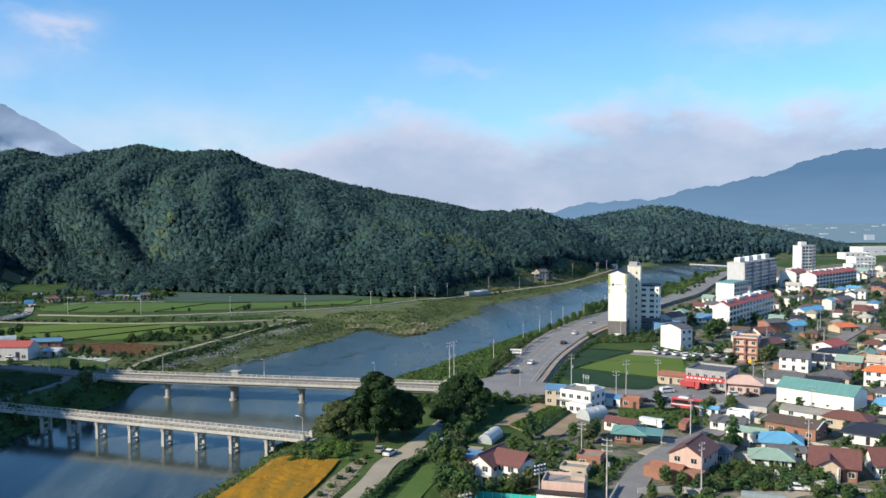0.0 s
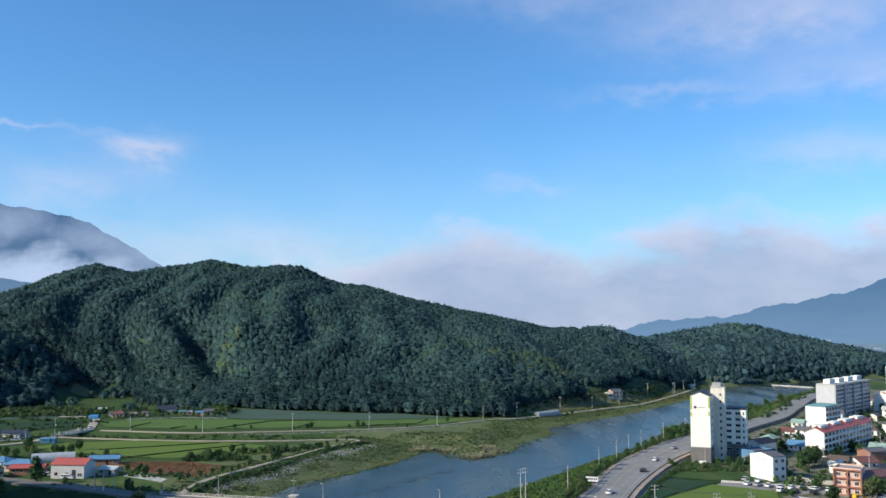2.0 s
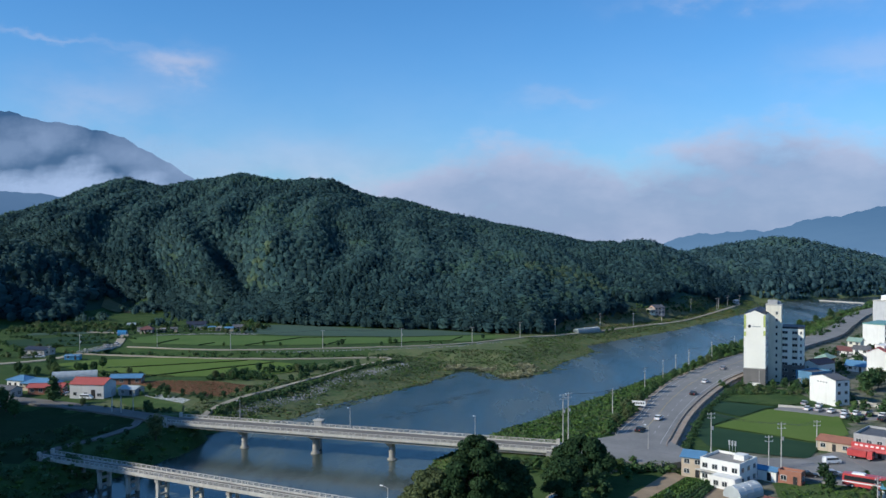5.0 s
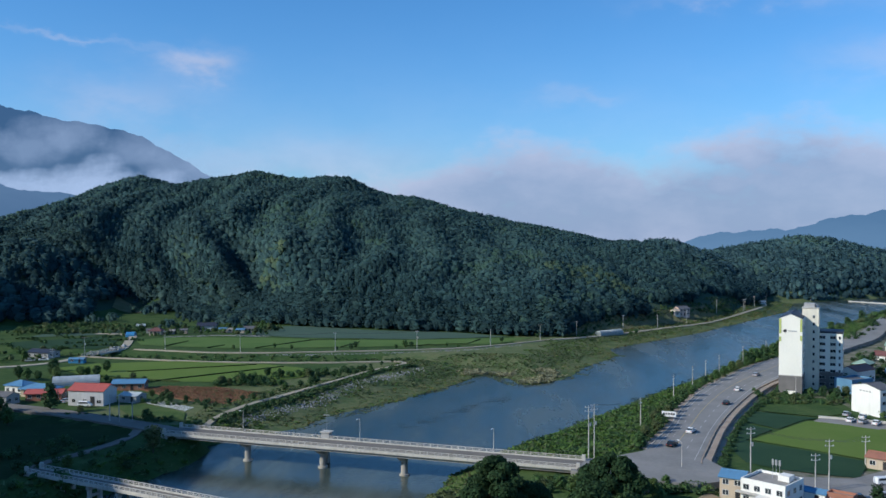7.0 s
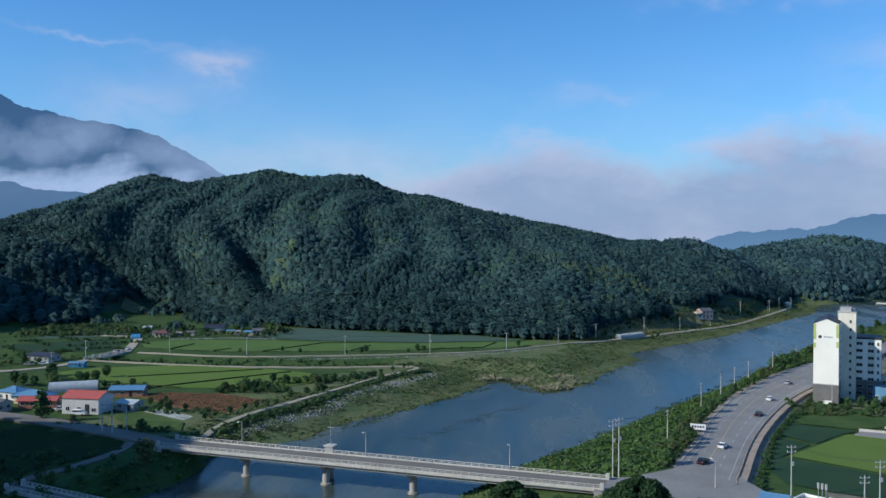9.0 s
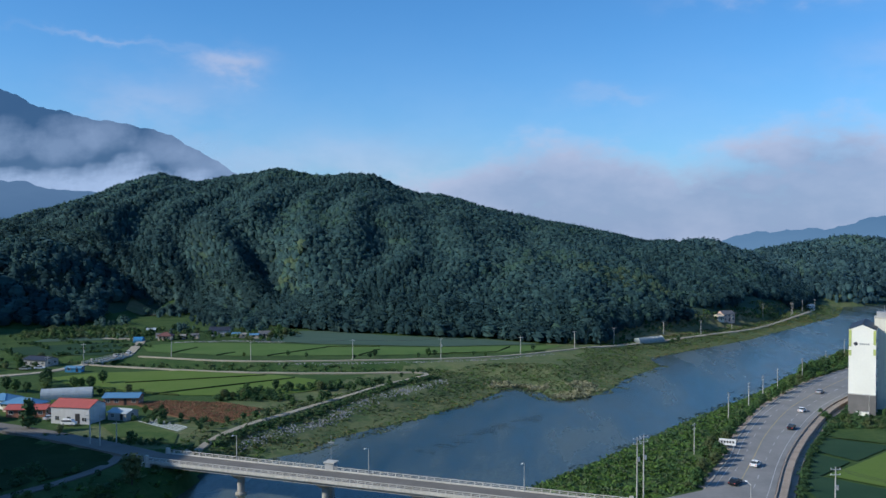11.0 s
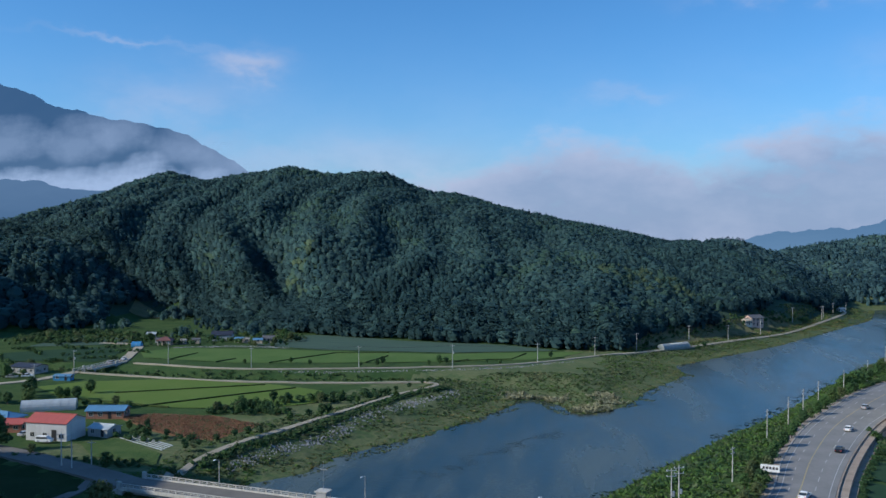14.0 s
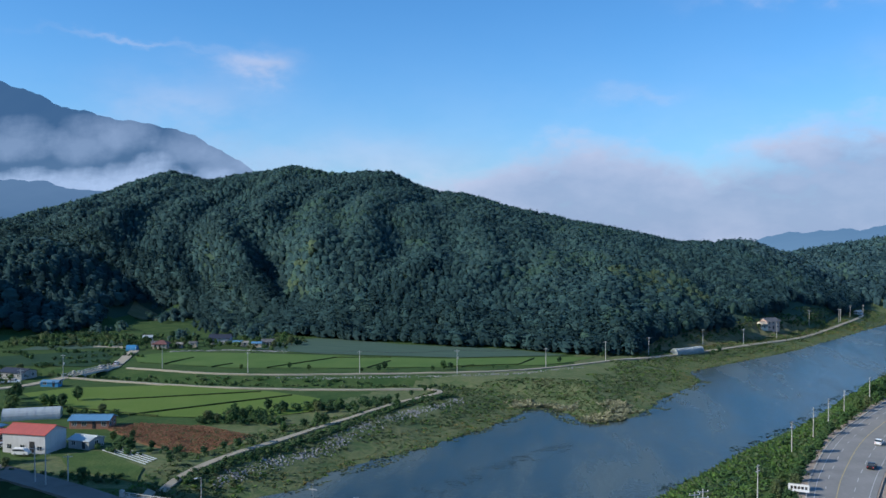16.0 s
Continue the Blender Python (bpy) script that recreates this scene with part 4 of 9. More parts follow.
marking("edge_line", cut(between(0.10), 300, 520), 0.15, M["white_line"])
marking("edge_line", cut(between(0.90), 288, 520), 0.15, M["white_line"])
marking("centre_line", cut(between(0.42), 300, 520), 0.22, M["yellow_line"])
marking("lane_line", cut(between(0.66), 300, 520), 0.18, M["white_line"], (4, 5))
marking("lane_line", cut(between(0.24), 305, 520), 0.16, M["white_line"], (3, 7))


def kerb(name, line, z0, z1, w, mt, label):
    me = Mesh()
    a, b = offset(line, w / 2), offset(line, -w / 2)
    for p, q, r, s in zip(a, a[1:], b[1:], b):
        me.hexa([(*s, z0), (*r, z0), (*q, z0), (*p, z0)], [(*s, z1), (*r, z1), (*q, z1), (*p, z1)])
    return structure(name, me, mt, label, category="wall")


wall_line = cut(offset(RR, -0.3), 284, 480)
kerb("wall_retaining", wall_line, -1.0, 2.12, 0.35, M["stone_wall"], "brown stone retaining wall with a low kerb")
kerb("embankment", cut(offset(RR, -1.5), 284, 480), -1.0, 1.75, 2.2, M["stone_wall"], "brown stone-faced embankment below the road")
kerb("embankment_foot", cut(offset(RR, -3.3), 286, 470), -1.0, 0.6, 1.6, M["stone_wall"], "stepped foot of the stone embankment")
kerb("kerb_river_side", cut(offset(RL, 0.2), 298, 560), 1.2, 2.14, 0.35, M["concrete"], "low concrete kerb along the river side")
kerb("verge", cut(offset(RL, 1.3), 298, 560), 1.0, 2.0, 1.9, M["stone_wall"], "narrow earth verge beside the road")
strip("road_junction", [(13, 287), (20, 288), (31.7, 297), (44.5, 299)], [(11, 276), (22, 270), (40, 266), (52, 272)], 1.98, M["asphalt"], "grey asphalt junction at the bridge head", 3.0)
strip("road_market", [(46, 286), (56, 281), (66, 281), (80, 280), (93, 290)], [(44, 270), (58, 270), (68, 266), (80, 256), (96, 248)], None, M["asphalt"], "grey asphalt yard street in front of the shops", 1.2, lift=0.02)
strip("road_yard", [(92, 290), (103, 296), (118, 290)], [(94, 250), (105, 252), (118, 266)], None, M["asphalt"], "grey asphalt parking yard", 1.0, lift=0.10)
lane("road_town", [(34, 150), (39.6, 165), (47.6, 180), (57, 198), (70, 215), (84, 228), (100, 246), (116, 270), (134, 299), (156, 330), (180, 358), (230, 420)], 6.2, None, M["asphalt"],
     "narrow grey asphalt town street", lift=0.06)
lane("road_side", [(60, 208), (66, 213), (74, 215), (66, 222), (58, 226)], 5.0, None, M["concrete_road"], "concrete side yard between houses", lift=0.03)
lane("road_car_park", [(96, 352), (112, 340), (130, 334), (150, 324), (165, 312)], 9.0, None, M["asphalt"], "grey asphalt car park behind the rice field")
lane("road_house_drive", [(70, 172), (84, 180), (96, 178), (110, 170)], 7.0, None, M["concrete_road"], "pale concrete drive between gardens")
lane("road_lower", [(-22, 150), (-15.6, 165), (-12, 176), (-7, 190), (-3.4, 205), (1, 214), (7, 228), (13, 244), (20, 258), (28, 268)], 5.0, None, M["concrete_road"], "pale concrete lane along the flower field")
lane("road_lower_branch", [(0, 209), (7, 214), (13, 216), (20, 214)], 6.0, None, M["concrete_road"], "concrete branch of the lane", lift=0.05)
# this road and the lane after it are darkened to deepen their shade
lane("road_west", WEST_ROAD, 7.5, 1.75, M["worn_asphalt"], "grey asphalt road leading to the bridge", 1.5)
lane("path_field", [(-118, 319), (-117, 308), (-121, 291), (-127, 277), (-124, 268)], 3.2, None, M["worn_asphalt"], "grey farm lane to the old bridge, darkened to deepen the shade")
lane("path_dyke", [(-103.5, 322), (-103.5, 338), (-97.5, 357.5), (-89, 378.5), (-79, 403.5), (-67, 435), (-56, 454.5), (-55.5, 461), (-60, 464)], 1.9, None, M["concrete_road"], "pale concrete path on the river dyke", lift=0.22)
lane("path_inner", [(-60, 464), (-93.6, 457.5), (-126, 455), (-150, 456), (-189, 462), (-211, 467)], 1.9, None, M["concrete_road"], "pale concrete farm track", lift=0.22)
lane("path_hill", [(-201, 495), (-150, 486), (-103, 493), (-57, 505), (-33, 513.5), (-9, 530.5), (17, 556), (53, 594), (81, 626), (117, 669), (141, 703), (183, 777), (199, 806), (210, 832)], 1.9, None, M["concrete_road"],
     "pale concrete lane along the foot of the wooded hill", lift=0.22)
lane("road_village_south", [(-300, 415), (-240, 430), (-220, 445), (-213.2, 468)], 4.6, None, M["concrete_road"], "pale concrete village road", lift=0.1)
lane("road_village_north", [(-208.4, 497), (-212, 508), (-220, 530), (-231, 556), (-254, 560)], 4.6, None, M["concrete_road"], "pale concrete village road", lift=0.1)


# ---------------------------------------------------------------- bridges
def bridge(name, a, b, w, z, label, piers, pier_fn, thick, post_step, rail_mats):
    a, b = Vector(a), Vector(b)
    L = (b - a).length
    yaw = math.degrees(math.atan2(b.y - a.y, b.x - a.x))
    t = thing(name, pose(a.x, a.y, 0, 0, 0, yaw), label, "bridge")
    part("deck", Mesh().box(0, L, -w / 2, w / 2, z - 0.35, z), M["concrete_pale"], t)
    part("carriageway", Mesh().box(0, L, -w / 2 + 0.7, w / 2 - 0.7, z - 0.1, z + 0.03), M["worn_asphalt"], t, "worn grey-brown asphalt carriageway")
    for y in (-w / 2 + 0.9, 0, w / 2 - 0.9):
        part("girder", Mesh().box(0, L, y - 0.28, y + 0.28, z - thick, z - 0.35), M["concrete"], t)
    post = Mesh().box(-0.1, 0.1, -0.1, 0.1, 0, 0.95).data("post", M["concrete_pale"])
    for s in (-1, 1):
        y = s * (w / 2 - 0.15)
        part("kerb", Mesh().box(0, L, y - 0.2, y + 0.2, z, z + 0.28), M["concrete_pale"], t)
        part("edge_beam", Mesh().box(0, L, s * w / 2 - 0.12, s * w / 2 + 0.12, z - 0.55, z + 0.05), M["concrete_pale"], t)
        part("top_rail", Mesh().box(0, L, y - 0.1, y + 0.1, z + 0.92, z + 1.06), rail_mats, t)
        part("middle_rail", Mesh().box(0, L, y - 0.05, y + 0.05, z + 0.56, z + 0.65), rail_mats, t)
        k = int(L / post_step)
        for i in range(k + 1):
            part("post", post, None, t, at=pose(L * i / k, y, z + 0.1))
    for x in piers:
        pier_fn(t, x)
    for x in (0, L) if L > 40 else (7, L - 7):
        part("abutment", Mesh().box(x - 1.5, x + 1.5, -w / 2 - 0.6, w / 2 + 0.6, -6.5, z - 0.5), M["concrete"], t)
        for s in (-1, 1):
            part("end_pillar", Mesh().box(x - 0.5, x + 0.5, s * (w / 2 - 0.15) - 0.4, s * (w / 2 - 0.15) + 0.4, z - 0.3, z + 1.45, 0.05), M["concrete_pale"], t)
    return t, L


def t_pier(t, x):
    p = part("pier", Mesh().tube((x, 0, -8), (x, 0, -0.6), 0.95, 0.95, 16), M["concrete"], t, smooth=False)
    part("pier_cap", Mesh().hexa([(x - 0.8, -1.6, -0.7), (x + 0.8, -1.6, -0.7), (x + 0.8, 1.6, -0.7), (x - 0.8, 1.6, -0.7)],
                                 [(x - 1, -3.6, 0.75), (x + 1, -3.6, 0.75), (x + 1, 3.6, 0.75), (x - 1, 3.6, 0.75)]), M["concrete"], p)
    part("footing", Mesh().tube((x, 0, -8), (x, 0, -4.6), 1.5, 1.4, 16), M["concrete"], p)


def frame_pier(t, x):
    p = part("pier", Mesh().box(x - 0.55, x + 0.55, -2.2, 2.2, -0.75, -0.15), M["concrete"], t)
    for y in (-1.55, 1.55):
        part("column", Mesh().box(x - 0.42, x + 0.42, y - 0.42, y + 0.42, -8, -0.75), M["concrete_pale"], p)
    for z in (-2.3, -4.1):
        part("cross_beam", Mesh().box(x - 0.3, x + 0.3, -1.13, 1.13, z - 0.28, z + 0.28), M["concrete"], p)


B1A, B1B = (-104.9, 309.6), (13.9, 281.4)
road_bridge, B1L = bridge("road_bridge", B1A, B1B, 8.8, 2.0, "pale concrete road bridge with post-and-rail parapets over the river", [25.5, 49.5, 74, 98.5], t_pier, 1.35, 2.0, M["concrete_pale"])
B2A, B2B = (-124.5, 268.5), (-24.3, 226.4)
old_bridge, B2L = bridge("old_bridge", B2A, B2B, 4.6, 0.75, "old narrow concrete bridge on many framed piers", [12.5, 22, 32, 42.2, 53.5, 64.8, 75.8, 86.5, 97.5], frame_pier, 0.9, 1.7, M["concrete_pale"])
bridge("farm_bridge", (-213.2, 467.5), (-208.4, 497.5), 4.8, 0.45, "short concrete farm bridge with railings over the stream", [], t_pier, 0.8, 2.0, M["steel"])


strip("causeway", [(310, 914), (341, 879)], [(307, 912), (338, 877)], -4.2, M["concrete_pale"], "low pale concrete causeway across the river", 1.8)


# ---------------------------------------------------------------- trees


def leaf_quads(lobes, n, size, rng, flat=0.35, jitter=0.55):
    """Corner points (n, 4, 3) of small leaf sprays on a set of lobes (x, y, z, rx, ry, rz)."""
    lobes = np.array(lobes, float)
    w = (lobes[:, 3] * lobes[:, 4] + lobes[:, 3] * lobes[:, 5]) ** 1.0
    pick = rng.choice(len(lobes), n, p=w / w.sum())
    d = rng.normal(size=(n, 3))
    d[:, 2] = np.where(d[:, 2] < -0.5, -d[:, 2], d[:, 2])
    d /= np.linalg.norm(d, axis=1, keepdims=True)
    r = rng.uniform(0.78, 1.08, (n, 1))
    c = lobes[pick, :3] + d * lobes[pick, 3:] * r
    nrm = d + rng.normal(scale=jitter, size=(n, 3)) + (0, 0, flat)
    nrm /= np.linalg.norm(nrm, axis=1, keepdims=True)
    u = np.cross(nrm, rng.normal(size=(n, 3)))
    u /= np.linalg.norm(u, axis=1, keepdims=True)
    v = np.cross(nrm, u)
    s = size * rng.uniform(0.6, 1.35, (n, 1))
    k = rng.uniform(0.6, 1.0, (n, 1))
    return np.stack([c - u * s - v * s * k * 0.6, c + u * s * 0.7 - v * s * k, c + u * s + v * s * k * 0.7, c - u * s * 0.6 + v * s * k], 1)


def cores(lobes, shrink=0.82, n=6):
    """Closed inner masses of the lobes, as quads and triangles in one list of faces."""
    vs, fs = [], []
    for x, y, z, a, b, c in lobes:
        base = len(vs)
        rings = 4
        for j in range(1, rings):
            t = math.pi * j / rings
            for i in range(n):
                p = 2 * math.pi * (i + 0.5 * j) / n
                vs.append((x + a * shrink * math.sin(t) * math.cos(p), y + b * shrink * math.sin(t) * math.sin(p), z + c * shrink * math.cos(t)))
        top, bot = len(vs), len(vs) + 1
        vs += [(x, y, z + c * shrink), (x, y, z - c * shrink)]
        for i in range(n):
            k = (i + 1) % n
            fs.append((top, base + i, base + k))
            for j in range(rings - 2):
                fs.append((base + j * n + i, base + (j + 1) * n + i, base + (j + 1) * n + k, base + j * n + k))
            fs.append((bot, base + (rings - 2) * n + k, base + (rings - 2) * n + i))
    return vs, fs


def crown_mesh(name, lobes, n, size, mt, rng, flat=0.35):
    me = Mesh()
    me.v, me.f = cores(lobes, 0.62, 4)
    q = leaf_quads(lobes, n, size, rng, flat)
    b = len(me.v)
    me.v += [tuple(p) for p in q.reshape(-1, 3)]
    me.f += [(b + 4 * i, b + 4 * i + 1, b + 4 * i + 2, b + 4 * i + 3) for i in range(n)]
    me.m = [0] * len(me.f)
    return me.data(name, mt)


def limbs(me, base, r, lobes, rng, h0):
    me.tube((0, 0, -0.3), (base[0] * 0.5, base[1] * 0.5, h0), r, r * 0.72, 7)
    for x, y, z, a, b, c in lobes[::2]:
        mid = Vector((x * 0.45, y * 0.45, (h0 + z) / 2 + 0.2))
        me.tube((base[0] * 0.5, base[1] * 0.5, h0 * 0.92), mid, r * 0.42, r * 0.28, 4)
        me.tube(mid, (x, y, z), r * 0.28, r * 0.08, 3)
    return me


def tree_kind(name, lobes, trunk_r, h0, n, size, mt, label, category="tree", seed=0, flat=0.35):
    rng = np.random.default_rng(seed)
    t = thing(name, pose(0, 0, -500), label, category)
    part("trunk", limbs(Mesh(), (0.2, 0.1), trunk_r, lobes, rng, h0), M["bark"], t)
    part("crown", crown_mesh("crown", lobes, n, size, mt, rng, flat), None, t)
    return t


def lobed(rx, ry, z0, z1, k, r, seed, cone=0.0):
    """k lobes spread over an ellipsoid between heights z0 and z1."""
    rng = np.random.default_rng(seed)
    out = []
    for i in range(k):
        f = (i + 0.5) / k
        z = z0 + (z1 - z0) * f
        wide = math.sqrt(max(1 - (2 * f - 1) ** 2, 0.08)) * (1 - cone * f) if cone < 1 else (1 - f)
        p = i * 2.4 + rng.uniform(-0.4, 0.4)
        q = rng.uniform(0.45, 0.8)
        s = r * rng.uniform(0.8, 1.2) * (0.65 + 0.5 * wide)
        out.append((rx * wide * q * math.cos(p), ry * wide * q * math.sin(p), z, s * 1.1, s * 1.1, s * 0.85))
    return out


BROAD = [tree_kind("tree", lobed(2.3, 2.3, 1.5, 6.5, 15, 1.1, s), 0.22, 1.4, 600, 0.235, mt, "leafy broad-crowned green tree", seed=s) for s, mt in ((11, NEAR[0]), (12, LEAF_DARK), (13, NEAR[1]), (14, NEAR[2]), (15, NEAR[0]), (16, NEAR[3]))]
CONIFER = [tree_kind("conifer", lobed(1.6, 1.6, 1.4, 8.6, 11, 1.25, s, 0.85), 0.16, 1.0, 380, 0.32, mt, "narrow dark green conifer", "tree", seed=s, flat=-0.1) for s, mt in ((21, LEAF_DARK), (22, NEAR[1]))]
BUSH = [tree_kind("bush", lobed(1.2, 1.2, 0.35, 1.5, 7, 0.66, s), 0.07, 0.3, 200, 0.19, mt, "rounded leafy green bush", "bush", seed=s) for s, mt in ((31, NEAR[0]), (32, LEAF_LIGHT), (33, NEAR[2]), (34, LEAF_DARK), (35, NEAR[3]))]
SMALL = [tree_kind("young_tree", lobed(0.8, 0.8, 1.2, 3.4, 6, 0.7, s), 0.07, 1.1, 200, 0.22, mt, "small young street tree with a round crown", "tree", seed=s) for s, mt in ((41, NEAR[1]), (42, LEAF_DARK))]


TOWNTREE = [tree_kind("garden_tree", lobed(2.4, 2.4, 1.5, 6.5, 11, 1.25, s), 0.2, 1.4, 230, 0.36, mt, "dark leafy tree between the town houses", "tree", seed=s) for s, mt in ((51, LEAF_DARK), (52, OLD_LEAF), (53, NEAR[1]))]
STREET = [(34, 150), (39.6, 165), (47.6, 180), (57, 198), (70, 215), (84, 228), (100, 246), (116, 270), (134, 299), (156, 330), (180, 358), (230, 420)]


def clear_of_street(x, y, d=4.6):
    return away(STREET, np.array([float(x)]), np.array([float(y)]))[0] > d


def plant(kinds, x, y, h, seed=None, sq=1.0, z=None, label="", group=""):
    """Puts a tree of the given height on the ground, clear of the street."""
    if not clear_of_street(x, y):
        return None
    rng = random.Random(seed if seed is not None else hash((round(x * 3), round(y * 3))) & 0xFFFF)
    i = rng.randrange(len(kinds))
    src = kinds[i]
    nat = {id(BROAD): 7.9, id(CONIFER): 9.6, id(BUSH): 2.3, id(SMALL): 4.1, id(TOWNTREE): 7.9}[id(kinds)]
    s = h / nat
    m = pose(x, y, (gz(x, y) if z is None else z) - 0.05, 0, 0, rng.uniform(0, 360)) @ Matrix.Diagonal((s * sq, s * sq, s, 1))
    ob = copy_thing(src, m)
    return tagged(ob, label, group=group)


def discard_kinds():
    """The patterns themselves are not part of the place."""
    for kinds in (BROAD, CONIFER, BUSH, SMALL, TOWNTREE):
        for ob in kinds:
            for c in list(ob.children_recursive):
                bpy.data.objects.remove(c)
            bpy.data.objects.remove(ob)


# the two great trees at the bridge heads
def great_tree(x, y, rx, ry, h, seed, mt, label, k=30, n=9000, z0=2.6):
    lob = lobed(rx, ry, z0, h - 2.0, k, 1.9, seed, 0.2)
    rng = np.random.default_rng(seed)
    t = thing("great_tree", pose(x, y, gz(x, y)), label, "tree")
    part("trunk", limbs(Mesh(), (0.3, 0.2), 0.75, lob, rng, 3.4), M["bark"], t)
    part("crown", crown_mesh("crown", lob, n, 0.25, mt, rng), None, t)


great_tree(-6.0, 224, 8.2, 7.0, 19.5, 3, OLD_LEAF, "old broad zelkova tree with a dense dark green crown", 34, 17000)
great_tree(-16.0, 226, 6.2, 4.8, 11.5, 5, NEAR[3], "olive-green willow beside the old bridge", 20, 9000, 1.6)
great_tree(1.0, 231, 5.6, 5.0, 12.5, 9, OLD_LEAF, "dark leafy tree beside the concrete lane", 22, 8500, 1.8)
great_tree(13.0, 239, 5.4, 5.0, 10.5, 15, OLD_LEAF, "dark leafy tree beside the lower lane", 18, 6000, 1.4)
great_tree(18.5, 252, 9.0, 7.0, 13.0, 8, OLD_LEAF, "spreading dark tree at the bridge head", 28, 13000, 2.2)


# ---------------------------------------------------------------- the woods on the hills, too many to count
def forest(name, spots, heights, label, per=64, leaf=0.95, seed=0, spread=1.40, mats=None):
    """A closed canopy: every tree a crown of leaf sprays round a core, shaded as one rounded mass."""
    rng = np.random.default_rng(seed)
    protos = []
    for k in range(9):
        if k % 3 == 0:      # pine: narrow, layered
            lob = [(0, 0, 0.84, 0.13, 0.13, 0.22), (0.04, 0.03, 0.62, 0.22, 0.22, 0.24), (-0.03, 0.04, 0.38, 0.29, 0.29, 0.26)]
        else:
            a = rng.uniform(-0.12, 0.12, (5, 2))
            lob = [(a[0, 0], a[0, 1], 0.72, 0.24, 0.24, 0.24), (a[1, 0] * 2.0, a[1, 1] * 2.0, 0.60, 0.26, 0.26, 0.24), (a[2, 0] * 2.2, a[2, 1] * 2.2, 0.54, 0.26, 0.26, 0.25),
                   (a[3, 0] * 1.6, a[3, 1] * 1.6, 0.36, 0.32, 0.32, 0.27)]
        q = leaf_quads(lob, per, leaf / 9.5, rng, 0.25, 0.45)
        cv, cf = cores([(0, 0, 0.46, 0.29, 0.29, 0.44) if k % 3 else (0, 0, 0.46, 0.20, 0.20, 0.50)], 0.94 if per < 50 else 0.80, 5)
        protos.append((q.reshape(-1, 3), np.array(cv), cf))
    n = len(spots)
    spots = np.array(spots)
    sx, sy = spots[:, 0], spots[:, 1]
    # broadleaf and pine keep to stands of their own
    belt = bumpy(sx * 0.9 + 0.4 * sy + 30, sy, 34) + 0.5 * bumpy(sx + 11, sy * 1.3, 13)
    pine = rng.random(n) < np.clip(0.42 + 0.55 * belt, 0.10, 0.92)
    kind = np.where(pine, rng.integers(0, 3, n) * 3, rng.integers(0, 3, n) * 3 + rng.integers(1, 3, n))
    patch = bumpy(sx * 0.8 + 170, sy * 0.7 - 0.3 * sx, 27) + 0.6 * bumpy(sx, sy, 10)
    slope = np.stack([-(land(sx + 6, sy) - land(sx - 6, sy)) / 12, -(land(sx, sy + 6) - land(sx, sy - 6)) / 12, np.ones(n)], -1)
    slope /= np.linalg.norm(slope, axis=1, keepdims=True)
    V, NV, F3, F4, S3, S4 = [], [], [], [], [], []
    base = 0
    for k in range(9):
        ids = np.where(kind == k)[0]
        if not len(ids):
            continue
        qv, cv, cf = protos[k]
        loc = np.concatenate([qv, cv])
        ang = rng.uniform(0, 2 * np.pi, len(ids))
        h = np.array(heights)[ids]
        w = h * rng.uniform(0.85, 1.35, len(ids)) * (0.85 if k % 3 == 0 else 1.0) * spread
        c, s = np.cos(ang), np.sin(ang)
        RX = loc[None, :, 0] * c[:, None] - loc[None, :, 1] * s[:, None]
        RY = loc[None, :, 0] * s[:, None] + loc[None, :, 1] * c[:, None]
        X, Y = RX * w[:, None] + spots[ids, 0:1], RY * w[:, None] + spots[ids, 1:2]
        Z = loc[None, :, 2] * h[:, None] + spots[ids, 2:3]
        V.append(np.stack([X, Y, Z], -1).reshape(-1, 3))
        nr = np.stack([RX * 1.3, RY * 1.3, np.broadcast_to(0.20 + 0.7 * (loc[None, :, 2] - 0.35), RX.shape)], -1) + rng.normal(scale=0.08, size=RX.shape + (3,))
        nr = nr + slope[ids][:, None, :] * 0.34
        NV.append((nr / np.linalg.norm(nr, axis=-1, keepdims=True)).reshape(-1, 3))
        tone = rng.choice(6, len(ids), p=(0.40, 0.20, 0.03, 0.09, 0.0, 0.28) if k % 3 else (0.24, 0.36, 0.0, 0.26, 0.0, 0.14))
        tone = np.where((patch[ids] > 0.70) & (rng.random(len(ids)) < 0.5), 2, tone)
        tone = np.where((patch[ids] < -0.72) & (rng.random(len(ids)) < 0.6), 3, tone)
        px, py = sx[ids], sy[ids]
        # the shade of the two gullies is put into darker leaves
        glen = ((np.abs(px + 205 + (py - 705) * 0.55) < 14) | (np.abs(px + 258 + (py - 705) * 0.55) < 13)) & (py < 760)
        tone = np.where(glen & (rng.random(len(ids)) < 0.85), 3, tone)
        # lower slopes: dark firs, with shade put into the darker foliage tones
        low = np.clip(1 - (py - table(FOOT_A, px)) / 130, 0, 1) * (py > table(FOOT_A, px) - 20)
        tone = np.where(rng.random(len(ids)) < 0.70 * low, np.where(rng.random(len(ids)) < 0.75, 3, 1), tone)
        pale = (((px + 188) / 9) ** 2 + ((py - 704) / 15) ** 2 < 1) | (((px - 46) / 32) ** 2 + ((py - 702) / 26) ** 2 < 1)
        tone = np.where(pale & (rng.random(len(ids)) < 0.70), np.where(rng.random(len(ids)) < 0.6, 4, 2), tone)
        m = len(loc)
        off = base + np.arange(len(ids)) * m
        nq = len(qv) // 4
        quads = np.arange(nq * 4).reshape(nq, 4)
        c4 = np.array([f for f in cf if len(f) == 4]) + len(qv)
        c3 = np.array([f for f in cf if len(f) == 3]) + len(qv)
        q4 = np.concatenate([quads, c4])
        F4.append((off[:, None, None] + q4[None]).reshape(-1, 4))
